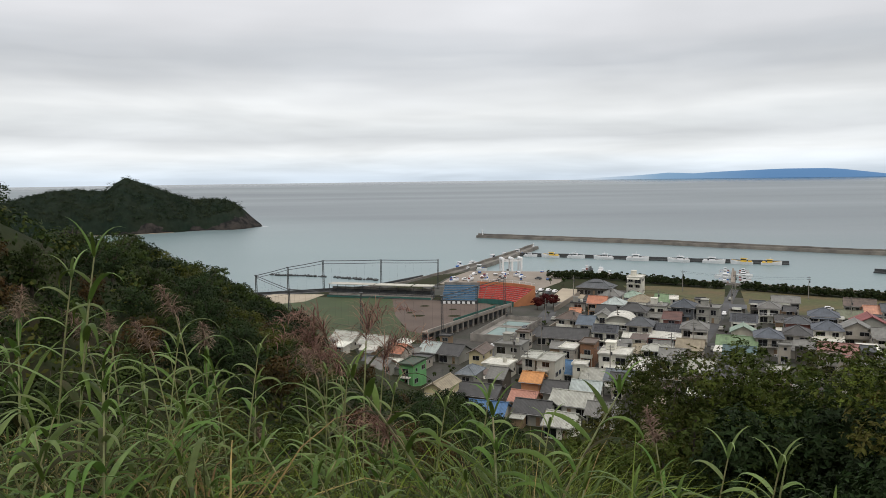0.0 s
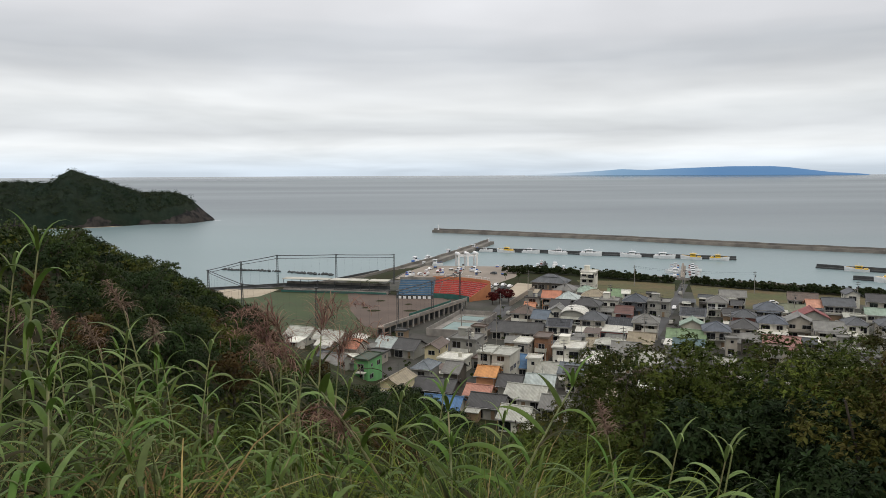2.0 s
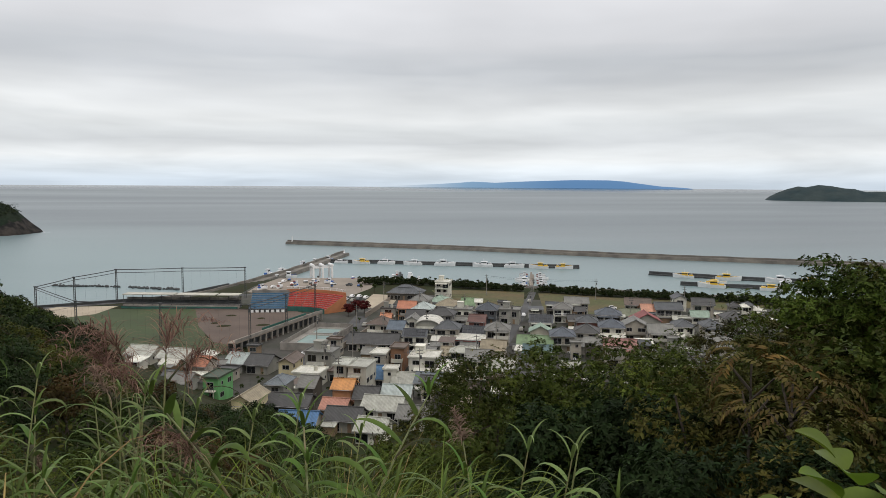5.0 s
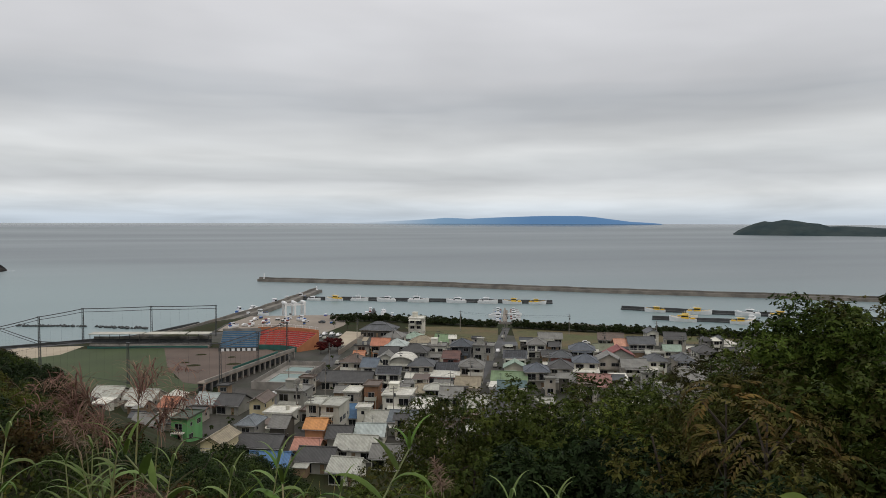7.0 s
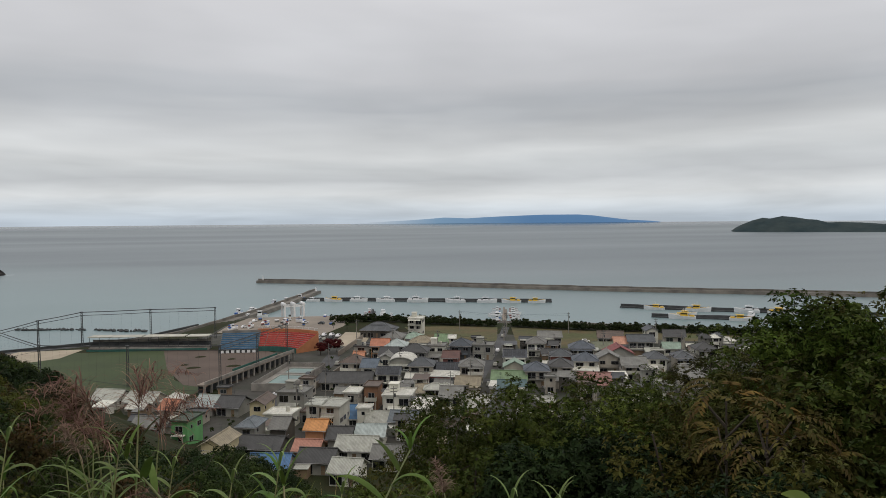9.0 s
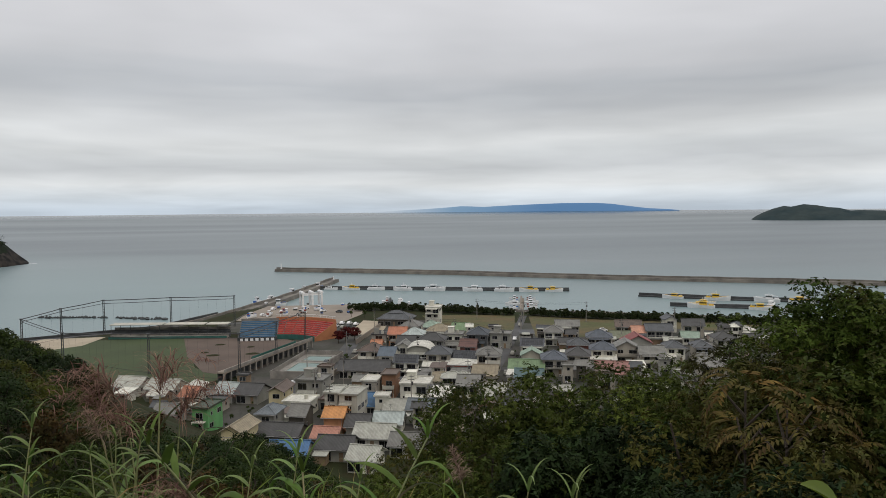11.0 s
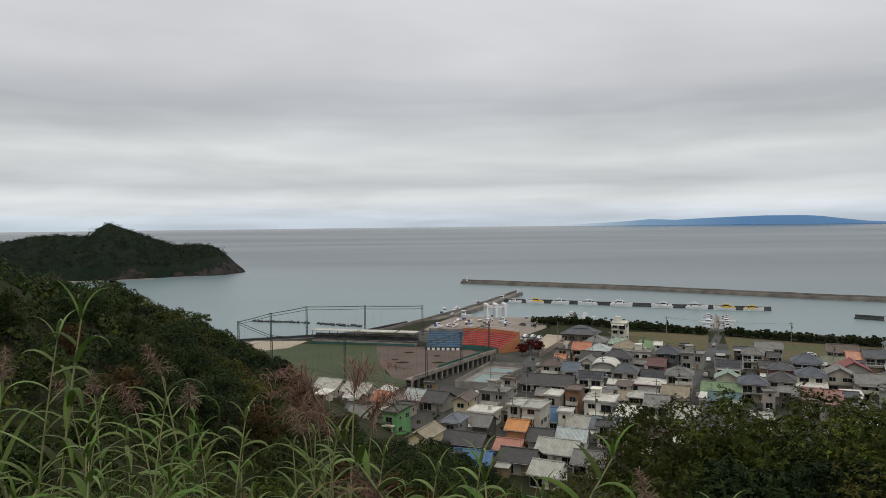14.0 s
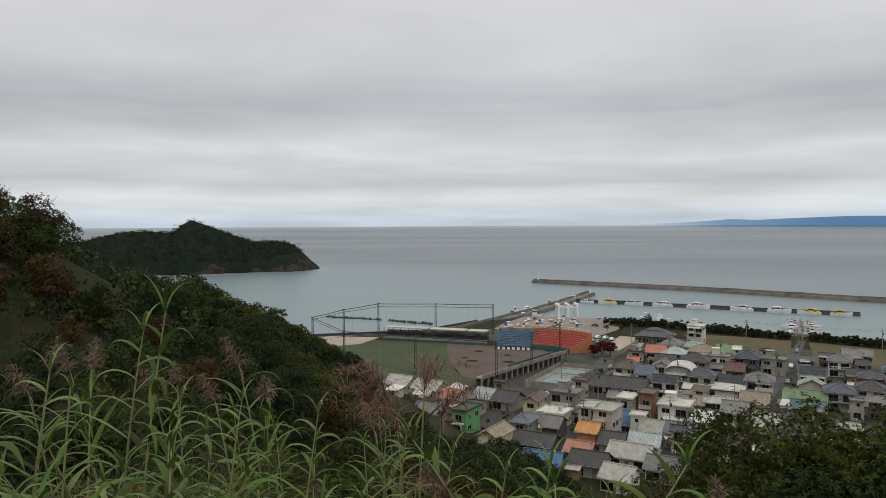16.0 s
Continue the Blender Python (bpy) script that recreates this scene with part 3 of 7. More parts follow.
def rocks(name, a, b, n, size, label, rng):
    """A line of tumbled concrete blocks and rocks in the water."""
    verts, faces = [], []
    for k in range(n):
        c = Vector(a).lerp(Vector(b), k / (n - 1)) + Vector((rng.uniform(-1.2, 1.2), rng.uniform(-1.8, 1.8)))
        bm = bmesh.new()
        bmesh.ops.create_icosphere(bm, subdivisions=1, radius=size * rng.uniform(0.7, 1.3))
        base = len(verts)
        for v in bm.verts:
            q = v.co * rng.uniform(0.75, 1.25)
            verts.append((c.x + q.x, c.y + q.y, 0.2 + q.z * 0.8))
        faces += [tuple(base + v.index for v in f.verts) for f in bm.faces]
        bm.free()
    return tagged(mesh_ob(name, verts, faces, M["dark_concrete"]), label, "rocks", kind="stuff")


rng = random.Random(3)
rocks("reef_blocks", (-109, 455), (-72, 443), 34, 1.1, "line of dark wave-breaking blocks in the sea", rng)
rocks("reef_blocks", (-67, 440), (-41, 425), 30, 1.2, "line of dark wave-breaking blocks in the sea", rng)


# ---- far land ----
def headland():
    """A wooded headland: a saddle, a round summit and a cliffed tip."""
    prof = [(33.5, 1000, 34), (31.1, 995, 39), (29.4, 990, 47), (28, 985, 51), (26.5, 985, 52), (24.9, 985, 49.5), (24.3, 985, 59), (23.6, 985, 66), (22.9, 985, 62.5), (22.2, 985, 57), (20.6, 985, 46.5), (19.1, 985, 37),
            (18, 985, 37.5), (16.7, 985, 36.5), (16, 982, 32), (15.4, 980, 23), (14.7, 978, 11), (14.2, 976, 3.5), (13.9, 975, -3)]
    az0, zz = np.array([p[0] for p in prof])[::-1], np.array([p[2] for p in prof])[::-1]
    azs, across = np.linspace(13.9, 33.5, 330), np.linspace(-1, 1, 70)
    top = np.interp(azs, az0, zz)
    A, C = np.meshgrid(azs, across)
    H = np.tile(top, (len(across), 1))
    half = np.clip(20 + H * 1.15, 16, 110)
    D = 985 + C * half - 4 * np.sin(A * 1.3)
    bell = np.clip(1 - np.abs(C), 0, 1) ** 0.62
    cliff = np.clip((np.abs(C) - 0.82) / 0.18, 0, 1)
    Z = -3 + (H + 3) * bell
    bump_ = np.array([noise.fractal(Vector((a * 2.4, d * 0.045, 1.0)), 0.9, 2.1, 5) for a, d in zip(A.ravel(), D.ravel())]).reshape(A.shape)
    gully = np.array([noise.noise(Vector((a * 0.9, 3.0, d * 0.008))) for a, d in zip(A.ravel(), D.ravel())]).reshape(A.shape)
    Z = Z + (bump_ * 2.2 + gully * 5.0) * np.clip(bell * 2 * (1 - bell) * 3, 0.12, 1) * np.clip(H / 25, 0.1, 1)
    ob = grid_mesh("headland", azs, across, Z, M["headland"])
    co = np.stack([-np.sin(np.radians(A)) * D, np.cos(np.radians(A)) * D, Z], -1)
    ob.data.vertices.foreach_set("co", co.ravel())
    ob.data.update()
    tagged(ob, "dark wooded headland with bare rock cliffs at its tip", "headland", kind="structure")
    return co.reshape(-1, 3)


def headland_material():
    m = shade("headland_woods", (0.009, 0.017, 0.011), 0.95, spec=0.1, scale=0.03, fine=0.45, fine_scale=0.22, bump=0.8, tint=(0.014, 0.020, 0.012))
    nt = m.node_tree
    p = nt.nodes["Principled BSDF"]
    g = nt.nodes.new("ShaderNodeTexCoord")
    s = nt.nodes.new("ShaderNodeSeparateXYZ")
    nt.links.new(g.outputs["Object"], s.inputs[0])
    n = nt.nodes.new("ShaderNodeTexNoise")
    n.inputs["Scale"].default_value, n.inputs["Detail"].default_value = 0.025, 4.0
    nt.links.new(g.outputs["Object"], n.inputs[0])
    lim = nt.nodes.new("ShaderNodeMath")
    lim.operation = "MULTIPLY_ADD"
    lim.inputs[1].default_value, lim.inputs[2].default_value = 46.0, -23.0
    nt.links.new(n.outputs[0], lim.inputs[0])
    # the seaward tip is bare higher up
    tip = nt.nodes.new("ShaderNodeMapRange")
    tip.inputs[1].default_value, tip.inputs[2].default_value, tip.inputs[3].default_value, tip.inputs[4].default_value = -310, -255, 0.0, 17.0
    nt.links.new(s.outputs[0], tip.inputs[0])
    top = nt.nodes.new("ShaderNodeMath")
    nt.links.new(lim.outputs[0], top.inputs[0])
    nt.links.new(tip.outputs[0], top.inputs[1])
    lt = nt.nodes.new("ShaderNodeMath")
    lt.operation = "LESS_THAN"
    nt.links.new(s.outputs[2], lt.inputs[0])
    nt.links.new(top.outputs[0], lt.inputs[1])
    mix = nt.nodes.new("ShaderNodeMix")
    mix.data_type = "RGBA"
    rock = nt.nodes.new("ShaderNodeValToRGB")
    rock.color_ramp.elements[0].color, rock.color_ramp.elements[1].color = (0.014, 0.014, 0.014, 1), (0.046, 0.040, 0.035, 1)
    rock.color_ramp.elements[0].position, rock.color_ramp.elements[1].position = 0.42, 0.62
    n3 = nt.nodes.new("ShaderNodeTexNoise")
    n3.inputs["Scale"].default_value, n3.inputs["Detail"].default_value = 0.12, 5.0
    nt.links.new(g.outputs["Object"], n3.inputs[0])
    nt.links.new(n3.outputs[0], rock.inputs[0])
    old = p.inputs["Base Color"].links[0].from_socket
    nt.links.new(lt.outputs[0], mix.inputs[0])
    nt.links.new(old, mix.inputs[6])
    nt.links.new(rock.outputs[0], mix.inputs[7])
    nt.links.new(mix.outputs[2], p.inputs["Base Color"])
    return m


M["headland"] = headland_material()
HEAD_CO = headland()


def ribbon_land(name, prof, dist, depth, mat, label, kind, base):
    """Low far land with a rounded section under a given skyline."""
    azs = np.linspace(prof[0][0], prof[-1][0], 160)
    order = sorted(prof)
    top = np.interp(azs, [p[0] for p in order], [60 + dist * math.tan(radians(p[1])) for p in order])
    across = np.linspace(-1, 1, 15)
    A, C = np.meshgrid(azs, across)
    H = np.tile(top, (len(across), 1))
    D = dist + C * depth
    n = np.array([noise.fractal(Vector((a * 3.1, c * 1.5, 5.0)), 0.9, 2.1, 4) for a, c in zip(A.ravel(), C.ravel())]).reshape(A.shape)
    Z = base + (H - base) * np.clip(1 - np.abs(C) ** 1.6, 0, 1) * (1 + 0.10 * n * np.abs(C))
    ob = grid_mesh(name, azs, across, Z, mat)
    ob.data.vertices.foreach_set("co", np.stack([-np.sin(np.radians(A)) * D, np.cos(np.radians(A)) * D, Z], -1).ravel())
    ob.data.update()
    return tagged(ob, label, "island", kind=kind)


# woods of the islet tinted bluish, distance haze mixed into the colour
M["islet"] = shade("islet_hazed_woods", (0.019, 0.034, 0.038), 0.95, spec=0.1, scale=0.012, fine=0.3, fine_scale=0.05, bump=0.5, tint=(0.036, 0.050, 0.050))
ribbon_land("island", [(-38.9, -1.02), (-39.3, -0.72), (-39.7, -0.5), (-40.4, -0.2), (-41.1, 0.0), (-41.6, -0.06), (-42.4, 0.11), (-43.2, 0.03), (-44, -0.12), (-44.6, -0.16), (-45.3, -0.36), (-46, -0.33), (-47.3, -0.37), (-49, -0.5), (-52, -1.0)],
            3380, 220, M["islet"], "low grassy wooded island out at sea", "structure", -4)
# self-glowing far land, with distance haze put into its colour
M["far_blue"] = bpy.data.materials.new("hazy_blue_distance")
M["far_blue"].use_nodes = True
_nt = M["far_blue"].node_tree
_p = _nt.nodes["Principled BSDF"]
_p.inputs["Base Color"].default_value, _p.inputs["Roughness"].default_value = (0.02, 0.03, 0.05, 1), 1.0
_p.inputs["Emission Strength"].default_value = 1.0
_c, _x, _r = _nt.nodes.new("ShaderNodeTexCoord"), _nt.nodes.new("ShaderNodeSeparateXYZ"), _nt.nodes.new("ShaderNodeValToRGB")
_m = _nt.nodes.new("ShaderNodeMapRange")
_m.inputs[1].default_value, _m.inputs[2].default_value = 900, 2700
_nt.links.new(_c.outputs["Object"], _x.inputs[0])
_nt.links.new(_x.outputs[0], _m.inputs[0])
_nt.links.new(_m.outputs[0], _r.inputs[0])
# haze painted into the glow: fades pale at low x, clear blue at high x
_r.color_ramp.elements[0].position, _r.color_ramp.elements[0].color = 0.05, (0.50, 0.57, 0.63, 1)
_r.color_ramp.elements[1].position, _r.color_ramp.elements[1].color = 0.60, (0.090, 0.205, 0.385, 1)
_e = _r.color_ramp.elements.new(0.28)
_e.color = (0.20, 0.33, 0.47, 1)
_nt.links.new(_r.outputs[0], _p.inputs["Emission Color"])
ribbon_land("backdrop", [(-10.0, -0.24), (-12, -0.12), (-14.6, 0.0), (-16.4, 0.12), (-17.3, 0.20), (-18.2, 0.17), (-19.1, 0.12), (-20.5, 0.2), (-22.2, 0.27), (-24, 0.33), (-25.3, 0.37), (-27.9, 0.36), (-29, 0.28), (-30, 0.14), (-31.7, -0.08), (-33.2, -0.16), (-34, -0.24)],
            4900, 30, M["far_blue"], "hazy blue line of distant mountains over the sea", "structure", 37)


# ---- leaves and trees ----
def leaf_cloud(name, centres, radii, per, size, mat, rng_, droop=0.25, aspect=1.7, shell=0.35):
    """Folded leaves scattered over the outer shells of many clumps."""
    n = len(centres) * per
    c = np.repeat(np.asarray(centres, float), per, 0)
    r = np.repeat(np.asarray(radii, float), per)
    d = rng_.normal(size=(n, 3))
    d /= np.linalg.norm(d, axis=1)[:, None]
    d[:, 2] = np.where(d[:, 2] < -0.35, -d[:, 2] * 0.6, d[:, 2])
    pos = c + d * (r * (1 - shell * rng_.random(n) ** 2.2))[:, None] * np.array([1, 1, 0.85])
    nrm = d + rng_.normal(size=(n, 3)) * 0.22 + np.array([0, 0, 0.25])
    nrm /= np.linalg.norm(nrm, axis=1)[:, None]
    t = rng_.normal(size=(n, 3)) + d * 0.5 - np.array([0, 0, droop])
    t -= (t * nrm).sum(1)[:, None] * nrm
    t /= np.linalg.norm(t, axis=1)[:, None] + 1e-9
    b = np.cross(nrm, t)
    s = size * (0.65 + 0.7 * rng_.random(n))[:, None]
    w = s / aspect * 0.5
    v = np.stack([pos - t * s * 0.5, pos + b * w - nrm * w * 0.35, pos + t * s * 0.5 - nrm * s * 0.12, pos - b * w - nrm * w * 0.35], 1).reshape(-1, 3)
    q = np.arange(n * 4).reshape(-1, 4)
    f = np.concatenate([q[:, [0, 1, 2]], q[:, [0, 2, 3]]])
    return raw_mesh(name, v, f, mat)


def sprig_cloud(name, centres, radii, sprigs, leaves, size, mat, rng_, aspect=2.4):
    """Rosettes of pointed leaves at twig ends over the outer shells of many clumps."""
    n = len(centres) * sprigs
    c = np.repeat(np.asarray(centres, float), sprigs, 0)
    r = np.repeat(np.asarray(radii, float), sprigs)
    d = rng_.normal(size=(n, 3))
    d /= np.linalg.norm(d, axis=1)[:, None]
    d[:, 2] = np.where(d[:, 2] < -0.3, -d[:, 2] * 0.7, d[:, 2])
    tip = c + d * (r * (1 - 0.55 * rng_.random(n) ** 1.6))[:, None] * np.array([1, 1, 0.9])
    ax = d + rng_.normal(size=(n, 3)) * 0.3 + np.array([0, 0, 0.55])
    ax /= np.linalg.norm(ax, axis=1)[:, None]
    tip, ax, big = np.repeat(tip, leaves, 0), np.repeat(ax, leaves, 0), np.repeat(size * (0.7 + 0.6 * rng_.random(n)), leaves)
    m = n * leaves
    t = rng_.normal(size=(m, 3))
    t -= (t * ax).sum(1)[:, None] * ax
    t /= np.linalg.norm(t, axis=1)[:, None] + 1e-9
    t = t + ax * (0.75 * rng_.random(m) - 0.15)[:, None]
    t /= np.linalg.norm(t, axis=1)[:, None]
    b = np.cross(ax, t)
    b /= np.linalg.norm(b, axis=1)[:, None] + 1e-9
    nrm = np.cross(t, b)
    ln = (big * (0.75 + 0.5 * rng_.random(m)))[:, None]
    w = ln / aspect * 0.5
    o = tip + ax * (rng_.random(m) * 0.5 * size)[:, None]
    v = np.stack([o, o + t * ln * 0.45 + b * w + nrm * w * 0.3, o + t * ln - ax * ln * 0.22, o + t * ln * 0.45 - b * w + nrm * w * 0.3], 1).reshape(-1, 3)
    q = np.arange(m * 4).reshape(-1, 4)
    return raw_mesh(name, v, np.concatenate([q[:, [0, 1, 2]], q[:, [0, 2, 3]]]), mat)


def raw_mesh(name, v, f, mat):
    me = bpy.data.meshes.new(name)
    k = f.shape[1]
    me.vertices.add(len(v))
    me.vertices.foreach_set("co", np.ascontiguousarray(v, float).ravel())
    me.loops.add(f.size)
    me.loops.foreach_set("vertex_index", np.ascontiguousarray(f).ravel())
    me.polygons.add(len(f))
    me.polygons.foreach_set("loop_start", np.arange(0, f.size, k))
    me.materials.append(mat)
    me.update(calc_edges=True)
    return me


def crown_centres(rng_, n, rx, rz, z0, lump=0.15):
    out, rad_ = [], []
    for _ in range(n):
        d = rng_.normal(size=3)
        d /= np.linalg.norm(d)
        k = rng_.random() ** 0.45
        out.append((d[0] * rx * k * 0.8, d[1] * rx * k * 0.8, z0 + d[2] * rz * k * 0.78))
        rad_.append(rx * (lump + 0.24 * rng_.random()))
    return out, rad_


def trunk_bm(h, r, spread, rng_, limbs=5):
    bm = bmesh.new()
    lean = rng_.normal(size=2) * 0.08 * h
    pts = [(lean[0] * k * k, lean[1] * k * k, h * k) for k in (0, 0.25, 0.5, 0.75, 1.0)]
    tube(bm, [(p[0], p[1], p[2] - (0.5 if i == 0 else 0)) for i, p in enumerate(pts)], [r * 1.3, r, r * 0.8, r * 0.6, r * 0.25], 7)
    for k in range(limbs):
        a, zz = rng_.random() * math.tau, h * (0.35 + 0.5 * rng_.random())
        q = Vector((math.cos(a), math.sin(a), 0)) * spread * (0.5 + 0.4 * rng_.random())
        b = Vector((lean[0] * (zz / h) ** 2, lean[1] * (zz / h) ** 2, zz))
        tube(bm, [b, b + q * 0.5 + Vector((0, 0, spread * 0.25)), b + q + Vector((0, 0, spread * 0.7))], [r * 0.45, r * 0.3, r * 0.1], 5)
    return bm


def tree_kind(name, label, category, leaf_mat, height, crown_r, clumps, per, leaf, seed, group, rz=None, girth=0.025, lump=0.15, sprigs=0):
    """One tree with its parts, far under the ground until copied."""
    rng_ = np.random.default_rng(seed)
    root = thing(name, label, category, pose(0, 0, 0), group)
    rz = rz or crown_r * 0.85
    part("trunk", trunk_bm(height - rz * 0.6, girth * height, crown_r, rng_), M["bark"], root)
    cc, rr = crown_centres(rng_, clumps, crown_r, rz, height - rz, lump)
    ob = new("crown", sprig_cloud("crown", cc, rr, sprigs, per, leaf, M[leaf_mat], rng_) if sprigs else leaf_cloud("crown", cc, rr, per, leaf, M[leaf_mat], rng_))
    ob.parent = root
    return root


def settle(kinds, spots, used):
    """Puts copies of tree kinds on spots (x, y, scale, turn, which); the first of a kind is the kind itself."""
    for x, y, s, turn, k in spots:
        m = pose(x, y, gz(x, y) - 0.1, 0, 0, turn) @ Matrix.Scale(s, 4)
        if k not in used:
            used.add(k)
            kinds[k].matrix_basis = m
        else:
            c = copy_thing(kinds[k], m)
            c.matrix_basis = m


HP = HEAD_CO[HEAD_CO[:, 2] > 14 + 12 * np.clip((HEAD_CO[:, 0] + 300) / 50, 0, 1)]
_r = np.random.default_rng(8)
HP = HP[_r.choice(len(HP), 2800, replace=False)] + _r.normal(size=(2800, 3)) * np.array([2.5, 2.5, 0.5])
tagged(new("headland_trees", leaf_cloud("headland_trees", HP, 2.0 + 3.0 * _r.random(2800) ** 2, 42, 0.75, M["far"], _r, aspect=1.3)), "dense evergreen wood covering the headland", "trees", kind="stuff")

# breaking swell and a strip of shingle under the headland's near shore
for _nm, _mat, _lab, _cat, _w, _z, _a0, _a1 in (("beach", "sand", "narrow pale shingle beach under the headland", "beach", 7.0, 0.9, 20.5, 33.0), ("surf", "white_paint", "thin white line of surf along the rocks", "surf", 2.6, 0.25, 13.6, 20.5)):
    bm = bmesh.new()
    inner, outer = [], []
    for k in range(90):
        a = _a0 + (_a1 - _a0) * k / 89
        i_ = int(np.argmin(np.abs(np.linspace(13.9, 33.5, 330) - a)))
        shore = np.argmax(HEAD_CO.reshape(70, 330, 3)[:, i_, 2] > 0.6)
        p_ = HEAD_CO.reshape(70, 330, 3)[shore, i_]
        d_ = math.hypot(p_[0], p_[1])
        wide_ = _w * (0.35 + 0.9 * abs(noise.noise(Vector((a * 2.3, 1.0, 4.0)))))
        for lst, dd, zz_ in ((inner, d_ + 2.0, _z), (outer, d_ - wide_, 0.12)):
            lst.append(bm.verts.new(az_point(a, dd, zz_)))
    for k in range(89):
        if _nm == "surf" and noise.noise(Vector((k * 0.23, 7.0, 0.0))) < -0.12:
            continue
        bm.faces.new((outer[k], outer[k + 1], inner[k + 1], inner[k]))
    for v in [v for v in bm.verts if not v.link_faces]:
        bm.verts.remove(v)
    tagged(part(_nm, bm, M[_mat], None), _lab, _cat, kind="structure")

FOREST = [("oak", "dark evergreen oak in the hillside wood"), ("laurel", "dark laurel tree in the hillside wood"), ("oak", "rounded evergreen tree in the hillside wood"),
          ("olive", "yellowish green tree in the hillside wood"), ("autumn", "browning autumn tree in the hillside wood"), ("laurel", "tall dark evergreen in the hillside wood")]
forest_kinds = [tree_kind("tree", lab, "tree", mt, 4.3 + 0.4 * (i % 3), 2.3 + 0.2 * (i % 4), 20, 34, 0.40, 20 + i, "hillside wood", None, 0.025, 0.22) for i, (mt, lab) in enumerate(FOREST)]
near_kinds = [tree_kind("tree", lab, "tree", mt, 4.3 + 0.4 * (i % 3), 2.3 + 0.2 * (i % 4), 26, 84, 0.225, 40 + i, "hillside wood", None, 0.025, 0.2) for i, (mt, lab) in enumerate(FOREST)]
rng = random.Random(11)
spots, used = [], set()
wood_rng = np.random.default_rng(31)
cand_az, cand_d = wood_rng.uniform(-6, 50, 70000), np.sqrt(wood_rng.uniform(18 ** 2, 245 ** 2, 70000))
cand_x, cand_y = -np.sin(np.radians(cand_az)) * cand_d, np.cos(np.radians(cand_az)) * cand_d
cand_z, cand_s = ground_height(cand_x, cand_y), spur_height(cand_x, cand_y)
ridge_d = np.min([seg_dist(cand_x, cand_y, a, b)[0] for a, b in zip(RIDGE_XYZ, RIDGE_XYZ[1:])], 0)
ridge_r = np.interp(cand_az, [r[0] for r in RIDGE][::-1], [r[1] for r in RIDGE][::-1])
fine_ = (cand_z > 4.7) & ((ridge_d < 75) | ((cand_az < 14) & (cand_d > 40)) | ((cand_az > 16) & (cand_d < 75))) & (cand_d < ridge_r + 9) & ~((cand_x > -40) & (cand_y > 232)) & (np.degrees(np.arctan2(cand_z - 54, cand_d)) > -24) & (cand_d > 24)
taken = []
for x, y, d in zip(cand_x[fine_], cand_y[fine_], cand_d[fine_]):
    gap = 2.4 + d * 0.006
    if taken and np.min((np.array(taken)[:, 0] - x) ** 2 + (np.array(taken)[:, 1] - y) ** 2) < gap * gap:
        continue
    taken.append((x, y))
    if len(taken) > 980:
        break
taken.sort(key=lambda q: math.hypot(*q))
weights = (5, 4, 5, 2, 1.6, 4)


def tone(x, y):
    """Patches of like trees."""
    n = noise.noise(Vector((x * 0.035, y * 0.035, 2.0)))
    return 4 if n > 0.28 and rng.random() < 0.6 else (3 if n < -0.25 and rng.random() < 0.6 else rng.choices(range(6), (5, 4, 5, 1.3, 0.3, 4))[0])


taken = [q for q in taken if math.degrees(math.atan2(gz(*q) + 4.6 - 60, math.hypot(*q))) < -1.2 or q[0] < -0.64 * q[1]]
taken = [q for q in taken if math.degrees(math.atan2(gz(*q) + 4.4 - 60, math.hypot(*q))) < np.interp(math.degrees(math.atan2(-q[0], q[1])), [-6, 4, 8, 10.5, 12], [-17.0, -16.2, -14.0, -12.2, 90])]
spots = [(x, y, rng.uniform(0.72, 1.12) * (0.78 if math.hypot(x, y) < 92 else 1.0), rng.uniform(0, 360), tone(x, y)) for x, y in taken]
for az, back in ((28.6, 4), (29.8, 1), (30.6, 7), (31.4, 2), (31.9, 11), (32.6, 5), (33.4, 1), (33.9, 9), (34.8, 4), (35.8, 2), (36.6, 8), (38, 4), (30.2, 15), (33, 17), (35.2, 14)):
    x, y, _ = az_point(az, float(np.interp(-az, [-r[0] for r in RIDGE], [r[1] for r in RIDGE])) - back)
    spots.insert(0, (x, y, rng.uniform(0.55, 0.75), rng.uniform(0, 360), rng.choice((0, 1, 2, 3, 5))))
settle(near_kinds, spots[:185], set())
settle(forest_kinds, spots[185:265], used)


def joined(name, kinds, places, label):
    """Crowns of many trees in one mesh a leaf colour."""
    far_v, far_f, count = {}, {}, {}
    for x, y, s, turn, k in places:
        ob = [c for c in kinds[k].children if c.name.startswith("crown")][0]
        key = ob.data.materials[0].name
        co = np.empty(len(ob.data.vertices) * 3)
        ob.data.vertices.foreach_get("co", co)
        idx = np.empty(len(ob.data.loops), int)
        ob.data.loops.foreach_get("vertex_index", idx)
        c, sn = math.cos(radians(turn)), math.sin(radians(turn))
        co = co.reshape(-1, 3) @ np.array([[c, -sn, 0], [sn, c, 0], [0, 0, 1]]).T * s + np.array([x, y, gz(x, y)])
        far_v.setdefault(key, []).append(co)
        far_f.setdefault(key, []).append(idx.reshape(-1, 3) + count.get(key, 0))
        count[key] = count.get(key, 0) + len(co)
    for key in far_v:
        tagged(new(name, raw_mesh(name, np.concatenate(far_v[key]), np.concatenate(far_f[key]), bpy.data.materials[key])), label, "trees", kind="stuff")


joined("far_wood", forest_kinds, spots[265:], "closed canopy of the wood lower down the spur")

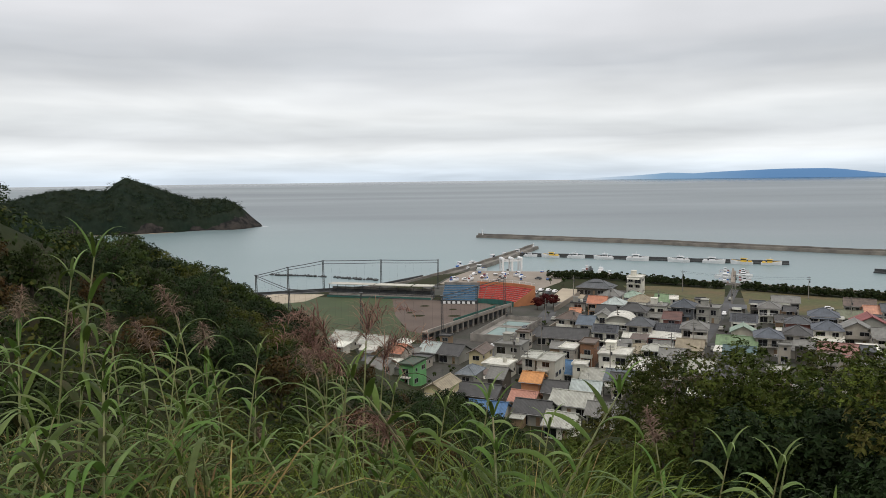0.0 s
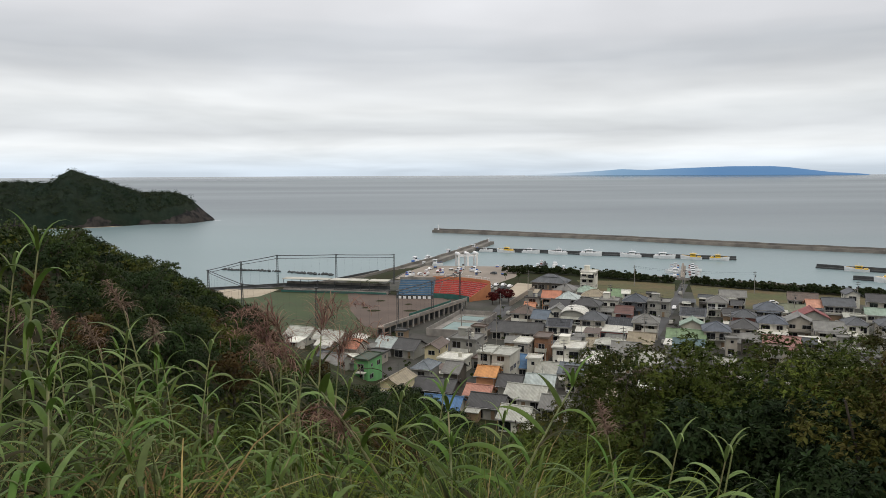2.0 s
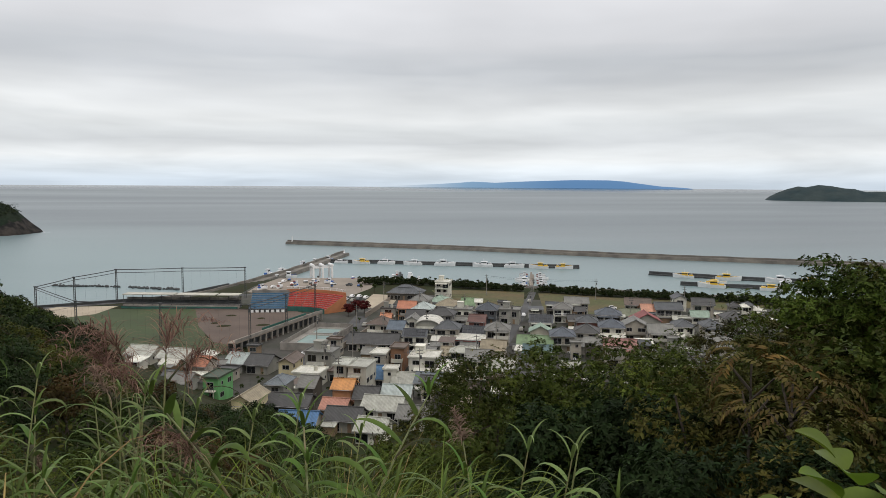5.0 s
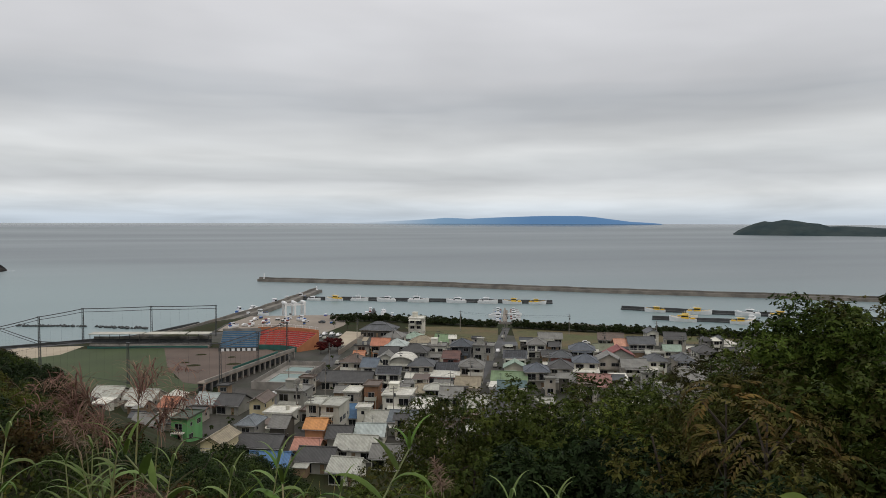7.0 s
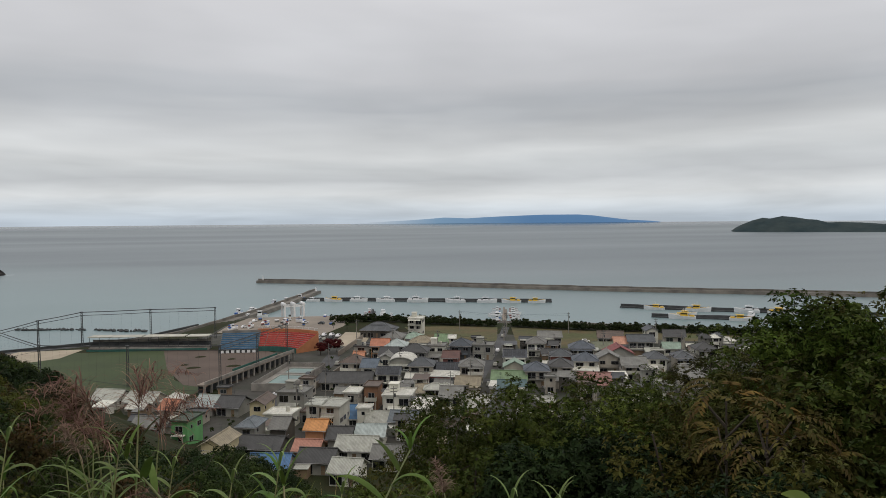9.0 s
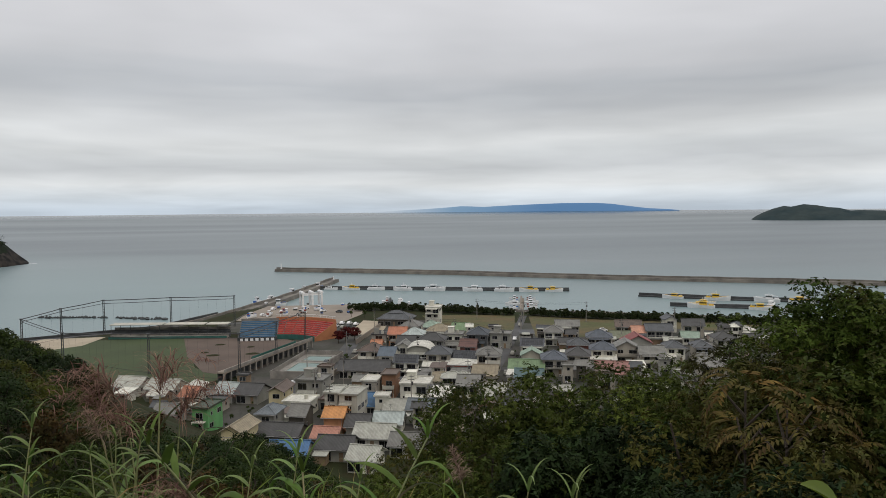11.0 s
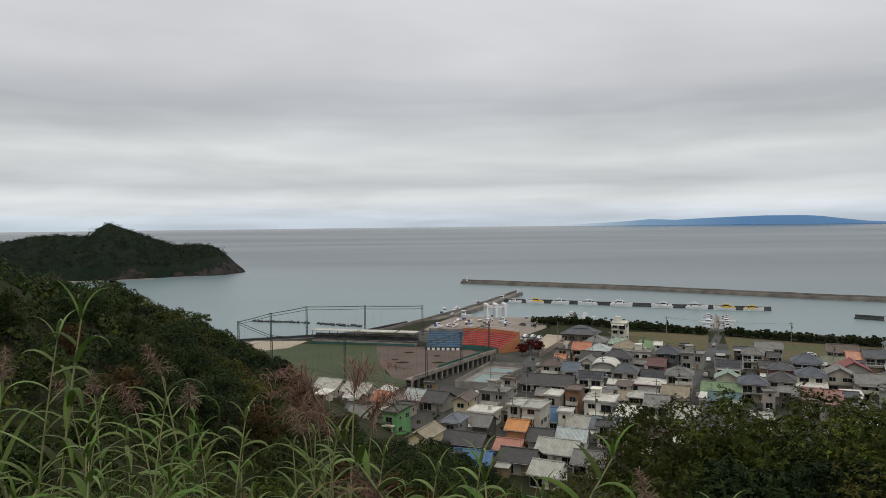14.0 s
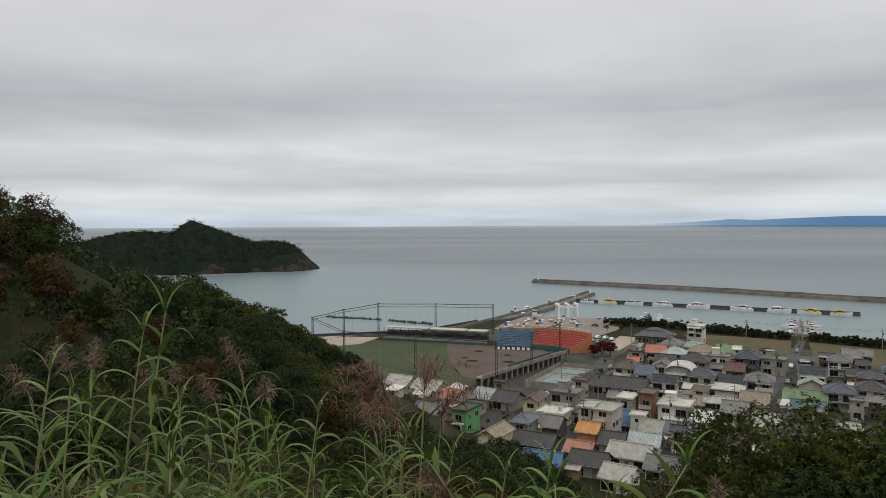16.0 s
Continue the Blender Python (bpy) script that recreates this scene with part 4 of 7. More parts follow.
# low shrubs that cover the slopes under and between the trees
low_az, low_d = wood_rng.uniform(-12, 50, 9000), np.sqrt(wood_rng.uniform(14 ** 2, 130 ** 2, 9000))
low_x, low_y = -np.sin(np.radians(low_az)) * low_d, np.cos(np.radians(low_az)) * low_d
low_z = ground_height(low_x, low_y)
keep = (low_z > 6) & (np.degrees(np.arctan2(low_z + 1.6 - 60, low_d)) < np.interp(low_az, [-6, 4, 8, 10.5, 12], [-17.0, -16.2, -14.0, -12.2, 90])) & (np.degrees(np.arctan2(low_z - 59, low_d)) > -24) & (low_d < np.interp(low_az, [r[0] for r in RIDGE][::-1], [r[1] for r in RIDGE][::-1]) + 4)
low_c = np.stack([low_x, low_y, low_z + 0.5], -1)[keep][:3200]
for nm, sel in (("oak", slice(0, None, 2)), ("olive", slice(1, None, 4)), ("laurel", slice(3, None, 4))):
    cc = low_c[sel]
    tagged(new("undergrowth", leaf_cloud("undergrowth", cc, 0.8 + 0.7 * wood_rng.random(len(cc)), 17, 0.33, M[nm], wood_rng)), "low dense undergrowth on the hillside", "shrubs", kind="stuff")


# ---- houses ----
ROOF_COL = {"slate": (0.092, 0.099, 0.104), "grey": (0.200, 0.197, 0.176), "white": (0.719, 0.708, 0.618), "mint": (0.308, 0.405, 0.317), "green": (0.173, 0.255, 0.130),
            "tan": (0.292, 0.245, 0.166), "terracotta": (0.513, 0.208, 0.111), "paleblue": (0.408, 0.461, 0.435), "dark": (0.065, 0.064, 0.061), "navy": (0.063, 0.074, 0.085),
            "brown": (0.136, 0.100, 0.078), "blueslate": (0.107, 0.139, 0.169), "maroon": (0.132, 0.063, 0.052), "panel": (0.077, 0.084, 0.094), "pale": (0.450, 0.452, 0.388),
            "blue": (0.072, 0.173, 0.328), "bluegrey": (0.145, 0.168, 0.180), "orange": (0.577, 0.255, 0.084), "salmon": (0.546, 0.267, 0.178), "darkgreen": (0.061, 0.086, 0.054),
            "teal": (0.087, 0.145, 0.145), "navyroof": (0.094, 0.109, 0.128), "olive": (0.199, 0.213, 0.137), "red": (0.296, 0.080, 0.064), "rustroof": (0.341, 0.175, 0.141)}
WALL_COL = {"dark": (0.099, 0.089, 0.072), "beige": (0.395, 0.362, 0.300), "white": (0.658, 0.639, 0.548), "orange": (0.544, 0.273, 0.131), "grey": (0.300, 0.295, 0.256),
            "navy": (0.092, 0.099, 0.104), "maroon": (0.187, 0.074, 0.059), "red": (0.386, 0.084, 0.060), "rust": (0.244, 0.122, 0.067), "pale": (0.498, 0.482, 0.408),
            "wood": (0.230, 0.159, 0.096), "cream": (0.564, 0.488, 0.300), "green": (0.144, 0.388, 0.142)}
ROOF_WORD = {"navyroof": "dark blue", "navy": "navy", "panel": "solar-panelled dark", "pale": "pale grey", "paleblue": "pale blue", "bluegrey": "blue-grey", "blueslate": "blue slate",
             "darkgreen": "dark green", "rustroof": "rusty red", "mint": "pale green"}
FORM_WORD = {"hip": "hipped tile roof", "hip2": "two-tiered tile roof", "flat": "flat roof", "gable": "gabled roof", "front": "gabled roof", "arch": "vaulted roof", "shed": "lean-to roof"}
ROOF_MAT, WALL_MAT = {}, {}


def roof_material(name, col):
    """Tile or sheet rows across the slope."""
    m = shade("roof_" + name, col, 0.62, 0.3, 0.5, fine=0.18, fine_scale=5.0, bump=0, rand=0.12)
    nt = m.node_tree
    c, w = nt.nodes.new("ShaderNodeTexCoord"), nt.nodes.new("ShaderNodeTexWave")
    w.bands_direction = "X"
    w.inputs["Scale"].default_value, w.inputs["Distortion"].default_value = 1.0, 0.2
    nt.links.new(c.outputs["Object"], w.inputs[0])
    b = nt.nodes.new("ShaderNodeBump")
    b.inputs["Strength"].default_value, b.inputs["Distance"].default_value = 0.5, 0.08
    nt.links.new(w.outputs[0], b.inputs["Height"])
    p = nt.nodes["Principled BSDF"]
    nt.links.new(b.outputs[0], p.inputs["Normal"])
    # darker in the troughs between rows, with weathered streaks down the slope
    streak = nt.nodes.new("ShaderNodeTexNoise")
    streak.inputs["Scale"].default_value, streak.inputs["Detail"].default_value = 1.6, 4.0
    smap = nt.nodes.new("ShaderNodeMapping")
    smap.inputs["Scale"].default_value = (1.0, 0.22, 0.22)
    nt.links.new(c.outputs["Object"], smap.inputs[0])
    nt.links.new(smap.outputs[0], streak.inputs[0])
    add = nt.nodes.new("ShaderNodeMath")
    add.operation = "MULTIPLY_ADD"
    add.inputs[1].default_value = 0.35
    nt.links.new(w.outputs[0], add.inputs[0])
    nt.links.new(streak.outputs[0], add.inputs[2])
    dirt = nt.nodes.new("ShaderNodeMapRange")
    dirt.inputs[1].default_value, dirt.inputs[2].default_value, dirt.inputs[3].default_value, dirt.inputs[4].default_value = 0.4, 0.85, 0.5, 0.0
    nt.links.new(add.outputs[0], dirt.inputs[0])
    mix = nt.nodes.new("ShaderNodeMix")
    mix.data_type = "RGBA"
    mix.inputs[7].default_value = (col[0] * 0.38, col[1] * 0.36, col[2] * 0.33, 1)
    nt.links.new(dirt.outputs[0], mix.inputs[0])
    nt.links.new(p.inputs["Base Color"].links[0].from_socket, mix.inputs[6])
    nt.links.new(mix.outputs[2], p.inputs["Base Color"])
    return m


for _n, _c in ROOF_COL.items():
    ROOF_MAT[_n] = roof_material(_n, _c)
for _n, _c in WALL_COL.items():
    WALL_MAT[_n] = shade("wall_" + _n, _c, 0.85, 0.22, 0.35, fine=0.12, fine_scale=3.0, bump=0.1, rand=0.08, stretch=(1, 1, 0.4))


def window_mesh(name, w, h, mull):
    """A frame of one piece, and the pane that sits in it."""
    bm = bmesh.new()
    t = 0.055
    xs = [-w / 2, -w / 2 + t] + ([-0.03, 0.03] if mull else []) + [w / 2 - t, w / 2]
    zs = [0, t, h - t, h]
    front = [[bm.verts.new((x, -0.07, z)) for x in xs] for z in zs]
    back = [[bm.verts.new((x, 0.0, z)) for x in xs] for z in zs]
    hole = {(1, i) for i in range(1, len(xs) - 2, 2)}
    solid = {(j, i) for j in range(3) for i in range(len(xs) - 1)} - hole
    for j, i in solid:
        bm.faces.new((front[j][i], front[j][i + 1], front[j + 1][i + 1], front[j + 1][i]))
        for (dj, di), (a, b) in {(-1, 0): ((j, i), (j, i + 1)), (1, 0): ((j + 1, i + 1), (j + 1, i)), (0, -1): ((j + 1, i), (j, i)), (0, 1): ((j, i + 1), (j + 1, i + 1))}.items():
            if (j + dj, i + di) not in solid:
                bm.faces.new((front[a[0]][a[1]], back[a[0]][a[1]], back[b[0]][b[1]], front[b[0]][b[1]]))
    me = bpy.data.meshes.new(name)
    bm.to_mesh(me)
    bm.free()
    me.materials.append(M["frame"])
    bm = bmesh.new()
    box(bm, -w / 2 + t, -0.03, t, w / 2 - t, -0.005, h - t)
    pane = bpy.data.meshes.new("pane")
    bm.to_mesh(pane)
    bm.free()
    pane.materials.append(M["glass"])
    return me, pane


WIN = {"wide": window_mesh("window", 2.0, 1.3, 1), "tall": window_mesh("window", 1.9, 2.0, 1), "small": window_mesh("window", 0.9, 0.95, 0), "slider": window_mesh("window", 2.75, 2.05, 1)}
_bm = bmesh.new()
box(_bm, -0.45, -0.06, 0, 0.45, 0.0, 2.0, 0)
box(_bm, -0.38, -0.09, 0.9, -0.30, -0.06, 1.15, 1)
DOOR_ME = bpy.data.meshes.new("door")
_bm.to_mesh(DOOR_ME)
_bm.free()
DOOR_ME.materials.append(WALL_MAT["wood"])
DOOR_ME.materials.append(M["steel"])
_bm = bmesh.new()
box(_bm, -0.4, -0.32, 0, 0.4, 0, 0.6, 0)
box(_bm, -0.3, -0.34, 0.08, 0.15, -0.32, 0.52, 1)
AIRCON_ME = bpy.data.meshes.new("air_conditioner")
_bm.to_mesh(AIRCON_ME)
_bm.free()
AIRCON_ME.materials.append(M["white_paint"])
AIRCON_ME.materials.append(M["steel"])
house_rng = random.Random(77)


def roof_bm(form, w, d, ze, o=0.62, th=0.18):
    """Roof over a w x d plan whose eaves are at ze."""
    bm = bmesh.new()
    hw, hd = w / 2 + o, d / 2 + o

    def slab(face):
        top = [bm.verts.new(p) for p in face]
        low = [bm.verts.new((p[0], p[1], p[2] - th)) for p in face]
        bm.faces.new(top)
        bm.faces.new(low[::-1])
        for i in range(len(face)):
            j = (i + 1) % len(face)
            bm.faces.new((top[i], low[i], low[j], top[j]))
    if form in ("hip", "hip2"):
        rise, r = min(hw, hd) * 0.5, max(hw - hd, 0.3)
        ry = max(hd - hw, 0.0)
        A, B, C, D = (-hw, -hd, ze), (hw, -hd, ze), (hw, hd, ze), (-hw, hd, ze)
        if ry == 0:
            P, Q = (-r, 0, ze + rise), (r, 0, ze + rise)
            for f in ((A, B, Q, P), (B, C, Q), (C, D, P, Q), (D, A, P)):
                slab(f)
        else:
            P, Q = (0, -ry - 0.2, ze + rise), (0, ry + 0.2, ze + rise)
            for f in ((A, B, P), (B, C, Q, P), (C, D, Q), (D, A, P, Q)):
                slab(f)
        tube(bm, [Vector(P) + Vector((0, 0, 0.05)), Vector(Q) + Vector((0, 0, 0.05))], [0.2, 0.2], 6)
        for corner in (A, B, C, D):
            peak = min((P, Q), key=lambda q: math.dist(q, corner))
            tube(bm, [Vector(corner), Vector(peak) + Vector((0, 0, 0.04))], [0.11, 0.13], 5)
        if form == "hip2":
            for vs in (roof_pts(w * 0.4, d * 0.35, ze + rise * 0.75),):
                for f in vs:
                    slab(f)
    elif form == "gable":
        rise = hd * 0.48
        for s in (-1, 1):
            f = [(-hw, s * hd, ze - 0.1), (hw, s * hd, ze - 0.1), (hw, 0, ze + rise), (-hw, 0, ze + rise)]
            slab(f if s < 0 else f[::-1])
        tube(bm, [(-hw, 0, ze + rise + 0.05), (hw, 0, ze + rise + 0.05)], [0.16, 0.16], 6)
    elif form == "front":
        rise = hw * 0.5
        for s in (-1, 1):
            f = [(s * hw, -hd, ze - 0.1), (s * hw, hd, ze - 0.1), (0, hd, ze + rise), (0, -hd, ze + rise)]
            slab(f if s > 0 else f[::-1])
        tube(bm, [(0, -hd, ze + rise + 0.05), (0, hd, ze + rise + 0.05)], [0.16, 0.16], 6)
    elif form == "arch":
        n = 10
        pts = [(math.cos(math.pi * (1 - k / n)) * hw, math.sin(math.pi * k / n) * hw * 0.5 + ze) for k in range(n + 1)]
        for (x0, z0), (x1, z1) in zip(pts, pts[1:]):
            slab([(x0, -hd, z0), (x1, -hd, z1), (x1, hd, z1), (x0, hd, z0)])
    elif form == "shed":
        slab([(-hw, -hd, ze), (hw, -hd, ze), (hw, hd, ze + d * 0.16), (-hw, hd, ze + d * 0.16)])
    else:
        slab([(-hw + 0.25, -hd + 0.25, ze + 0.12), (hw - 0.25, -hd + 0.25, ze + 0.12), (hw - 0.25, hd - 0.25, ze + 0.12), (-hw + 0.25, hd - 0.25, ze + 0.12)])
        for x0, y0, x1, y1 in ((-hw + 0.25, -hd + 0.25, hw - 0.25, -hd + 0.62), (-hw + 0.25, hd - 0.45, hw - 0.25, hd - 0.25), (-hw + 0.25, -hd + 0.62, -hw + 0.45, hd - 0.45), (hw - 0.45, -hd + 0.62, hw - 0.25, hd - 0.45)):
            box(bm, x0, y0, ze + 0.12, x1, y1, ze + 0.42)
    bmesh.ops.remove_doubles(bm, verts=bm.verts, dist=0.002)
    return bm


def roof_pts(w, d, ze):
    hw, hd, rise = w / 2 + 0.4, d / 2 + 0.4, min(w, d) * 0.3
    r = max(hw - hd, 0.3)
    A, B, C, D, P, Q = (-hw, -hd, ze), (hw, -hd, ze), (hw, hd, ze), (-hw, hd, ze), (-r, 0, ze + rise), (r, 0, ze + rise)
    return ((A, B, Q, P), (B, C, Q), (C, D, P, Q), (D, A, P), (D, C, B, A))


BUILT = []


def house(x, y, w, d, yaw, storeys, form, roof_col, wall_col):
    rg = house_rng
    BUILT.append((x, y, 0.5 * math.hypot(w, d)))
    ground = gz(x, y)
    ze = storeys * 2.75 + 0.3 + (4.0 - ground)
    floors = max(1, int(storeys + 0.3))
    kind_ = "shed" if storeys <= 1 and w * d < 30 else "house"
    label = f"{floors}-storey {WALL_WORD(wall_col)} house with a {ROOF_WORD.get(roof_col, roof_col)} {FORM_WORD[form]}"
    root = thing("house", label, "house", pose(x, y, ground, 0, 0, yaw), "houses of the harbour town")
    hw, hd = w / 2, d / 2
    bm = bmesh.new()
    base = [(-hw, -hd), (hw, -hd), (hw, hd), (-hw, hd)]
    low = [bm.verts.new((a, b, -0.6)) for a, b in base]
    top = [bm.verts.new((a, b, ze)) for a, b in base]
    for i in range(4):
        j = (i + 1) % 4
        if form == "gable" and i in (1, 3):
            bm.faces.new((low[i], low[j], top[j], bm.verts.new((base[i][0], 0, ze + hd * 0.44)), top[i]))
        elif form == "front" and i in (0, 2):
            bm.faces.new((low[i], low[j], top[j], bm.verts.new((0, base[i][1], ze + hw * 0.46)), top[i]))
        elif form == "arch" and i in (0, 2):
            arc = [bm.verts.new((hw * math.cos(math.pi * k / 8) * (1 if i == 0 else -1), base[i][1], ze + hw * 0.48 * math.sin(math.pi * k / 8))) for k in range(1, 8)]
            bm.faces.new((low[i], low[j], top[j], *arc, top[i]))
        else:
            bm.faces.new((low[i], low[j], top[j], top[i]))
    bm.faces.new(top)
    bm.faces.new(low[::-1])
    part("wall", bm, WALL_MAT[wall_col], root)
    part("roof", roof_bm(form, w, d, ze), ROOF_MAT[roof_col], root, f"{ROOF_WORD.get(roof_col, roof_col)} {FORM_WORD[form]}")
    if form in ("hip", "hip2", "gable", "shed") and w > 3.2:
        bm = bmesh.new()
        zg = ze - (0.28 if form == "gable" else 0.19)
        tube(bm, [(-hw - 0.6, -hd - 0.66, zg), (hw + 0.6, -hd - 0.66, zg)], [0.075, 0.075], 6)
        tube(bm, [(hw - 0.1, -hd - 0.62, zg), (hw - 0.1, -hd - 0.06, zg - 0.35), (hw - 0.1, -hd - 0.06, -0.3)], [0.05, 0.05, 0.05], 5)
        part("gutter", bm, M["frame"], root, "pale eaves gutter and downpipe")
    # openings, storey by storey, on the four sides
    sides = [(0, w, hd), (90, d, hw), (-90, d, hw)]
    for turn, run, out in sides:
        for fl in range(floors):
            n = max(1, int(run / (2.7 if turn else 2.95)))
            for k in range(n):
                if turn and rg.random() < 0.25:
                    continue
                style = rg.choice(("slider", "slider", "slider", "tall", "wide") if run > 5 else ("wide", "tall", "tall", "small")) if turn == 0 else rg.choice(("wide", "small"))
                # wide dark panes also stand in for shaded veranda and balcony recesses
                if turn == 0 and fl == 0 and n > 1 and rg.random() < 0.6:
                    style = "slider"
                if run < 2.6:
                    style = "small"
                h0 = fl * 2.75 + {"wide": 1.0, "tall": 0.35, "small": 1.35, "slider": 0.25}[style]
                if h0 + 2.0 > ze and style in ("tall", "slider"):
                    style, h0 = "wide", fl * 2.75 + 1.0
                if h0 + 1.25 > ze + 0.1:
                    continue
                u = -run / 2 + run * (k + 0.5) / n + rg.uniform(-0.15, 0.15)
                m = pose(0, 0, 0, 0, 0, turn) @ pose(u, -out - 0.005, h0)
                if fl == 0 and turn == 0 and k == n // 2 and n > 1 and ze > 2.4:
                    share("door", DOOR_ME, root, pose(u, -out - 0.005, 0.15))
                    continue
                share("pane", WIN[style][1], share("window", WIN[style][0], root, m), Matrix())
    # a railed balcony with a roof over it, a low verandah roof, or both, on the front of the larger houses
    if floors >= 2 and w > 4.0 and rg.random() < 0.92:
        bw = w * rg.uniform(0.55, 0.98)
        bx = rg.uniform(-1, 1) * (w - bw) / 2
        x0, x1, out = bx - bw / 2, bx + bw / 2, rg.uniform(1.1, 1.6)
        pick = rg.random()
        if pick < 0.7:
            bm = bmesh.new()
            zb = (floors - 1) * 2.75 + 0.1
            box(bm, x0, -hd - out, zb, x1, -hd - 0.01, zb + 0.22)
            solid = rg.random() < 0.5
            if solid:
                box(bm, x0, -hd - out, zb + 0.22, x1, -hd - out + 0.1, zb + 1.15)
                for xx in (x0, x1 - 0.1):
                    box(bm, xx, -hd - out + 0.1, zb + 0.22, xx + 0.1, -hd - 0.01, zb + 1.15)
            balcony = part("balcony", bm, WALL_MAT[rg.choice(("white", "pale", "grey", wall_col))], root)
            if not solid:
                bm = bmesh.new()
                box(bm, x0, -hd - out, zb + 1.1, x1, -hd - out + 0.09, zb + 1.22)
                n = max(4, int(bw / 0.42))
                for k in range(n + 1):
                    xx = x0 + 0.04 + (bw - 0.08) * k / n
                    box(bm, xx - 0.035, -hd - out + 0.01, zb + 0.22, xx + 0.035, -hd - out + 0.07, zb + 1.1)
                part("railing", bm, M[rg.choice(("frame", "white_paint", "steel"))], balcony)
            bm = bmesh.new()
            for xx in (x0 + 0.08, x1 - 0.08):
                tube(bm, [(xx, -hd - out + 0.1, -0.2), (xx, -hd - out + 0.1, zb)], [0.09, 0.09], 6)
            part("balcony_post", bm, WALL_MAT["pale"], balcony)
        if pick > 0.45:
            bm = bmesh.new()
            zb = (floors if pick < 0.7 else floors - 1) * 2.75 + 0.1
            vs = [(x0, -hd - 1.4, zb - 0.5), (x1, -hd - 1.4, zb - 0.5), (x1, -hd - 0.01, zb + 0.1), (x0, -hd - 0.01, zb + 0.1)]
            top = [bm.verts.new(p) for p in vs]
            low = [bm.verts.new((p[0], p[1], p[2] - 0.14)) for p in vs]
            bm.faces.new(top)
            bm.faces.new(low[::-1])
            for i in range(4):
                j = (i + 1) % 4
                bm.faces.new((top[i], low[i], low[j], top[j]))
            part("awning", bm, ROOF_MAT[roof_col if rg.random() < 0.6 else "pale"], root)
    if form == "flat" and w > 5.5 and floors >= 2:
        bm = bmesh.new()
        box(bm, -hw * 0.75, hd * 0.1, ze + 0.13, -hw * 0.1, hd * 0.8, ze + 2.3)
        box(bm, -hw * 0.8, hd * 0.04, ze + 2.3, -hw * 0.05, hd * 0.86, ze + 2.46)
        part("stair_hut", bm, WALL_MAT[wall_col], root)
    if rg.random() < 0.5 and w > 4.5:
        # a lower lean-to against the front or the side
        aw, ad, ah = w * rg.uniform(0.35, 0.6), rg.uniform(1.6, 2.6), rg.uniform(2.1, 2.5)
        ax = rg.choice((-1, 1)) * (hw - aw / 2)
        bm = bmesh.new()
        box(bm, ax - aw / 2, -hd - ad, -0.5, ax + aw / 2, -hd - 0.01, ah)
        part("lean_to", bm, WALL_MAT[rg.choice((wall_col, "grey", "beige", "wood"))], root)
        bm = bmesh.new()
        vs = box(bm, ax - aw / 2 - 0.25, -hd - ad - 0.35, ah + 0.01, ax + aw / 2 + 0.25, -hd - 0.01, ah + 0.14)
        for i in (2, 3, 6, 7):
            vs[i].co.z += 0.4
        part("lean_to_roof", bm, ROOF_MAT[rg.choice((roof_col, "grey", "dark", "pale", "brown", "white"))], root)
    if rg.random() < 0.4 and ze > 2.8:
        share("air_conditioner", AIRCON_ME, root, pose(rg.uniform(-hw * 0.7, hw * 0.7), -hd - 0.02, 0.1))
    if roof_col == "panel" and form == "gable":
        rise = (hd + 0.62) * 0.48 + 0.1
        nx = max(2, int(w / 1.4))
        for i in range(nx):
            for j in range(2):
                x0, x1 = -hw + w * (i + 0.04) / nx, -hw + w * (i + 0.96) / nx
                f0, f1 = (0.12 + 0.42 * j), (0.50 + 0.42 * j)
                q = [(x, -(hd + 0.62) * (1 - f), ze - 0.1 + rise * f + 0.07) for x, f in ((x0, f0), (x1, f0), (x1, f1), (x0, f1))]
                bm = bmesh.new()
                top, low = [bm.verts.new(p) for p in q], [bm.verts.new((p[0], p[1], p[2] - 0.05)) for p in q]
                bm.faces.new(top)
                for e in range(4):
                    bm.faces.new((top[e], low[e], low[(e + 1) % 4], top[(e + 1) % 4]))
                part("solar_panel", bm, M["glass"], root, "dark glossy solar panel on the roof slope")
    if form != "flat" and rg.random() < 0.3:
        bm = bmesh.new()
        tube(bm, [(0.3, 0, ze), (0.3, 0, ze + 4.0)], [0.03, 0.02], 4)
        for k in range(4):
            tube(bm, [(-0.2, 0, ze + 3.2 + 0.2 * k), (0.8, 0, ze + 3.2 + 0.2 * k)], [0.015, 0.015], 4)
        part("aerial", bm, M["steel"], root)
    if form == "flat" and w > 5 and rg.random() < 0.6:
        bm = bmesh.new()
        tube(bm, [(hw * 0.4, 0.3, ze + 0.1), (hw * 0.4, 0.3, ze + 1.3), (hw * 0.4, 0.3, ze + 1.4)], [0.55, 0.55, 0.2], 10)
        part("water_tank", bm, WALL_MAT["pale"], root)
    return root


def WALL_WORD(c):
    return {"dark": "dark timber", "pale": "pale concrete", "wood": "weathered wooden", "rust": "brown-rendered", "cream": "cream-rendered", "green": "bright green-rendered"}.get(c, c + "-walled")


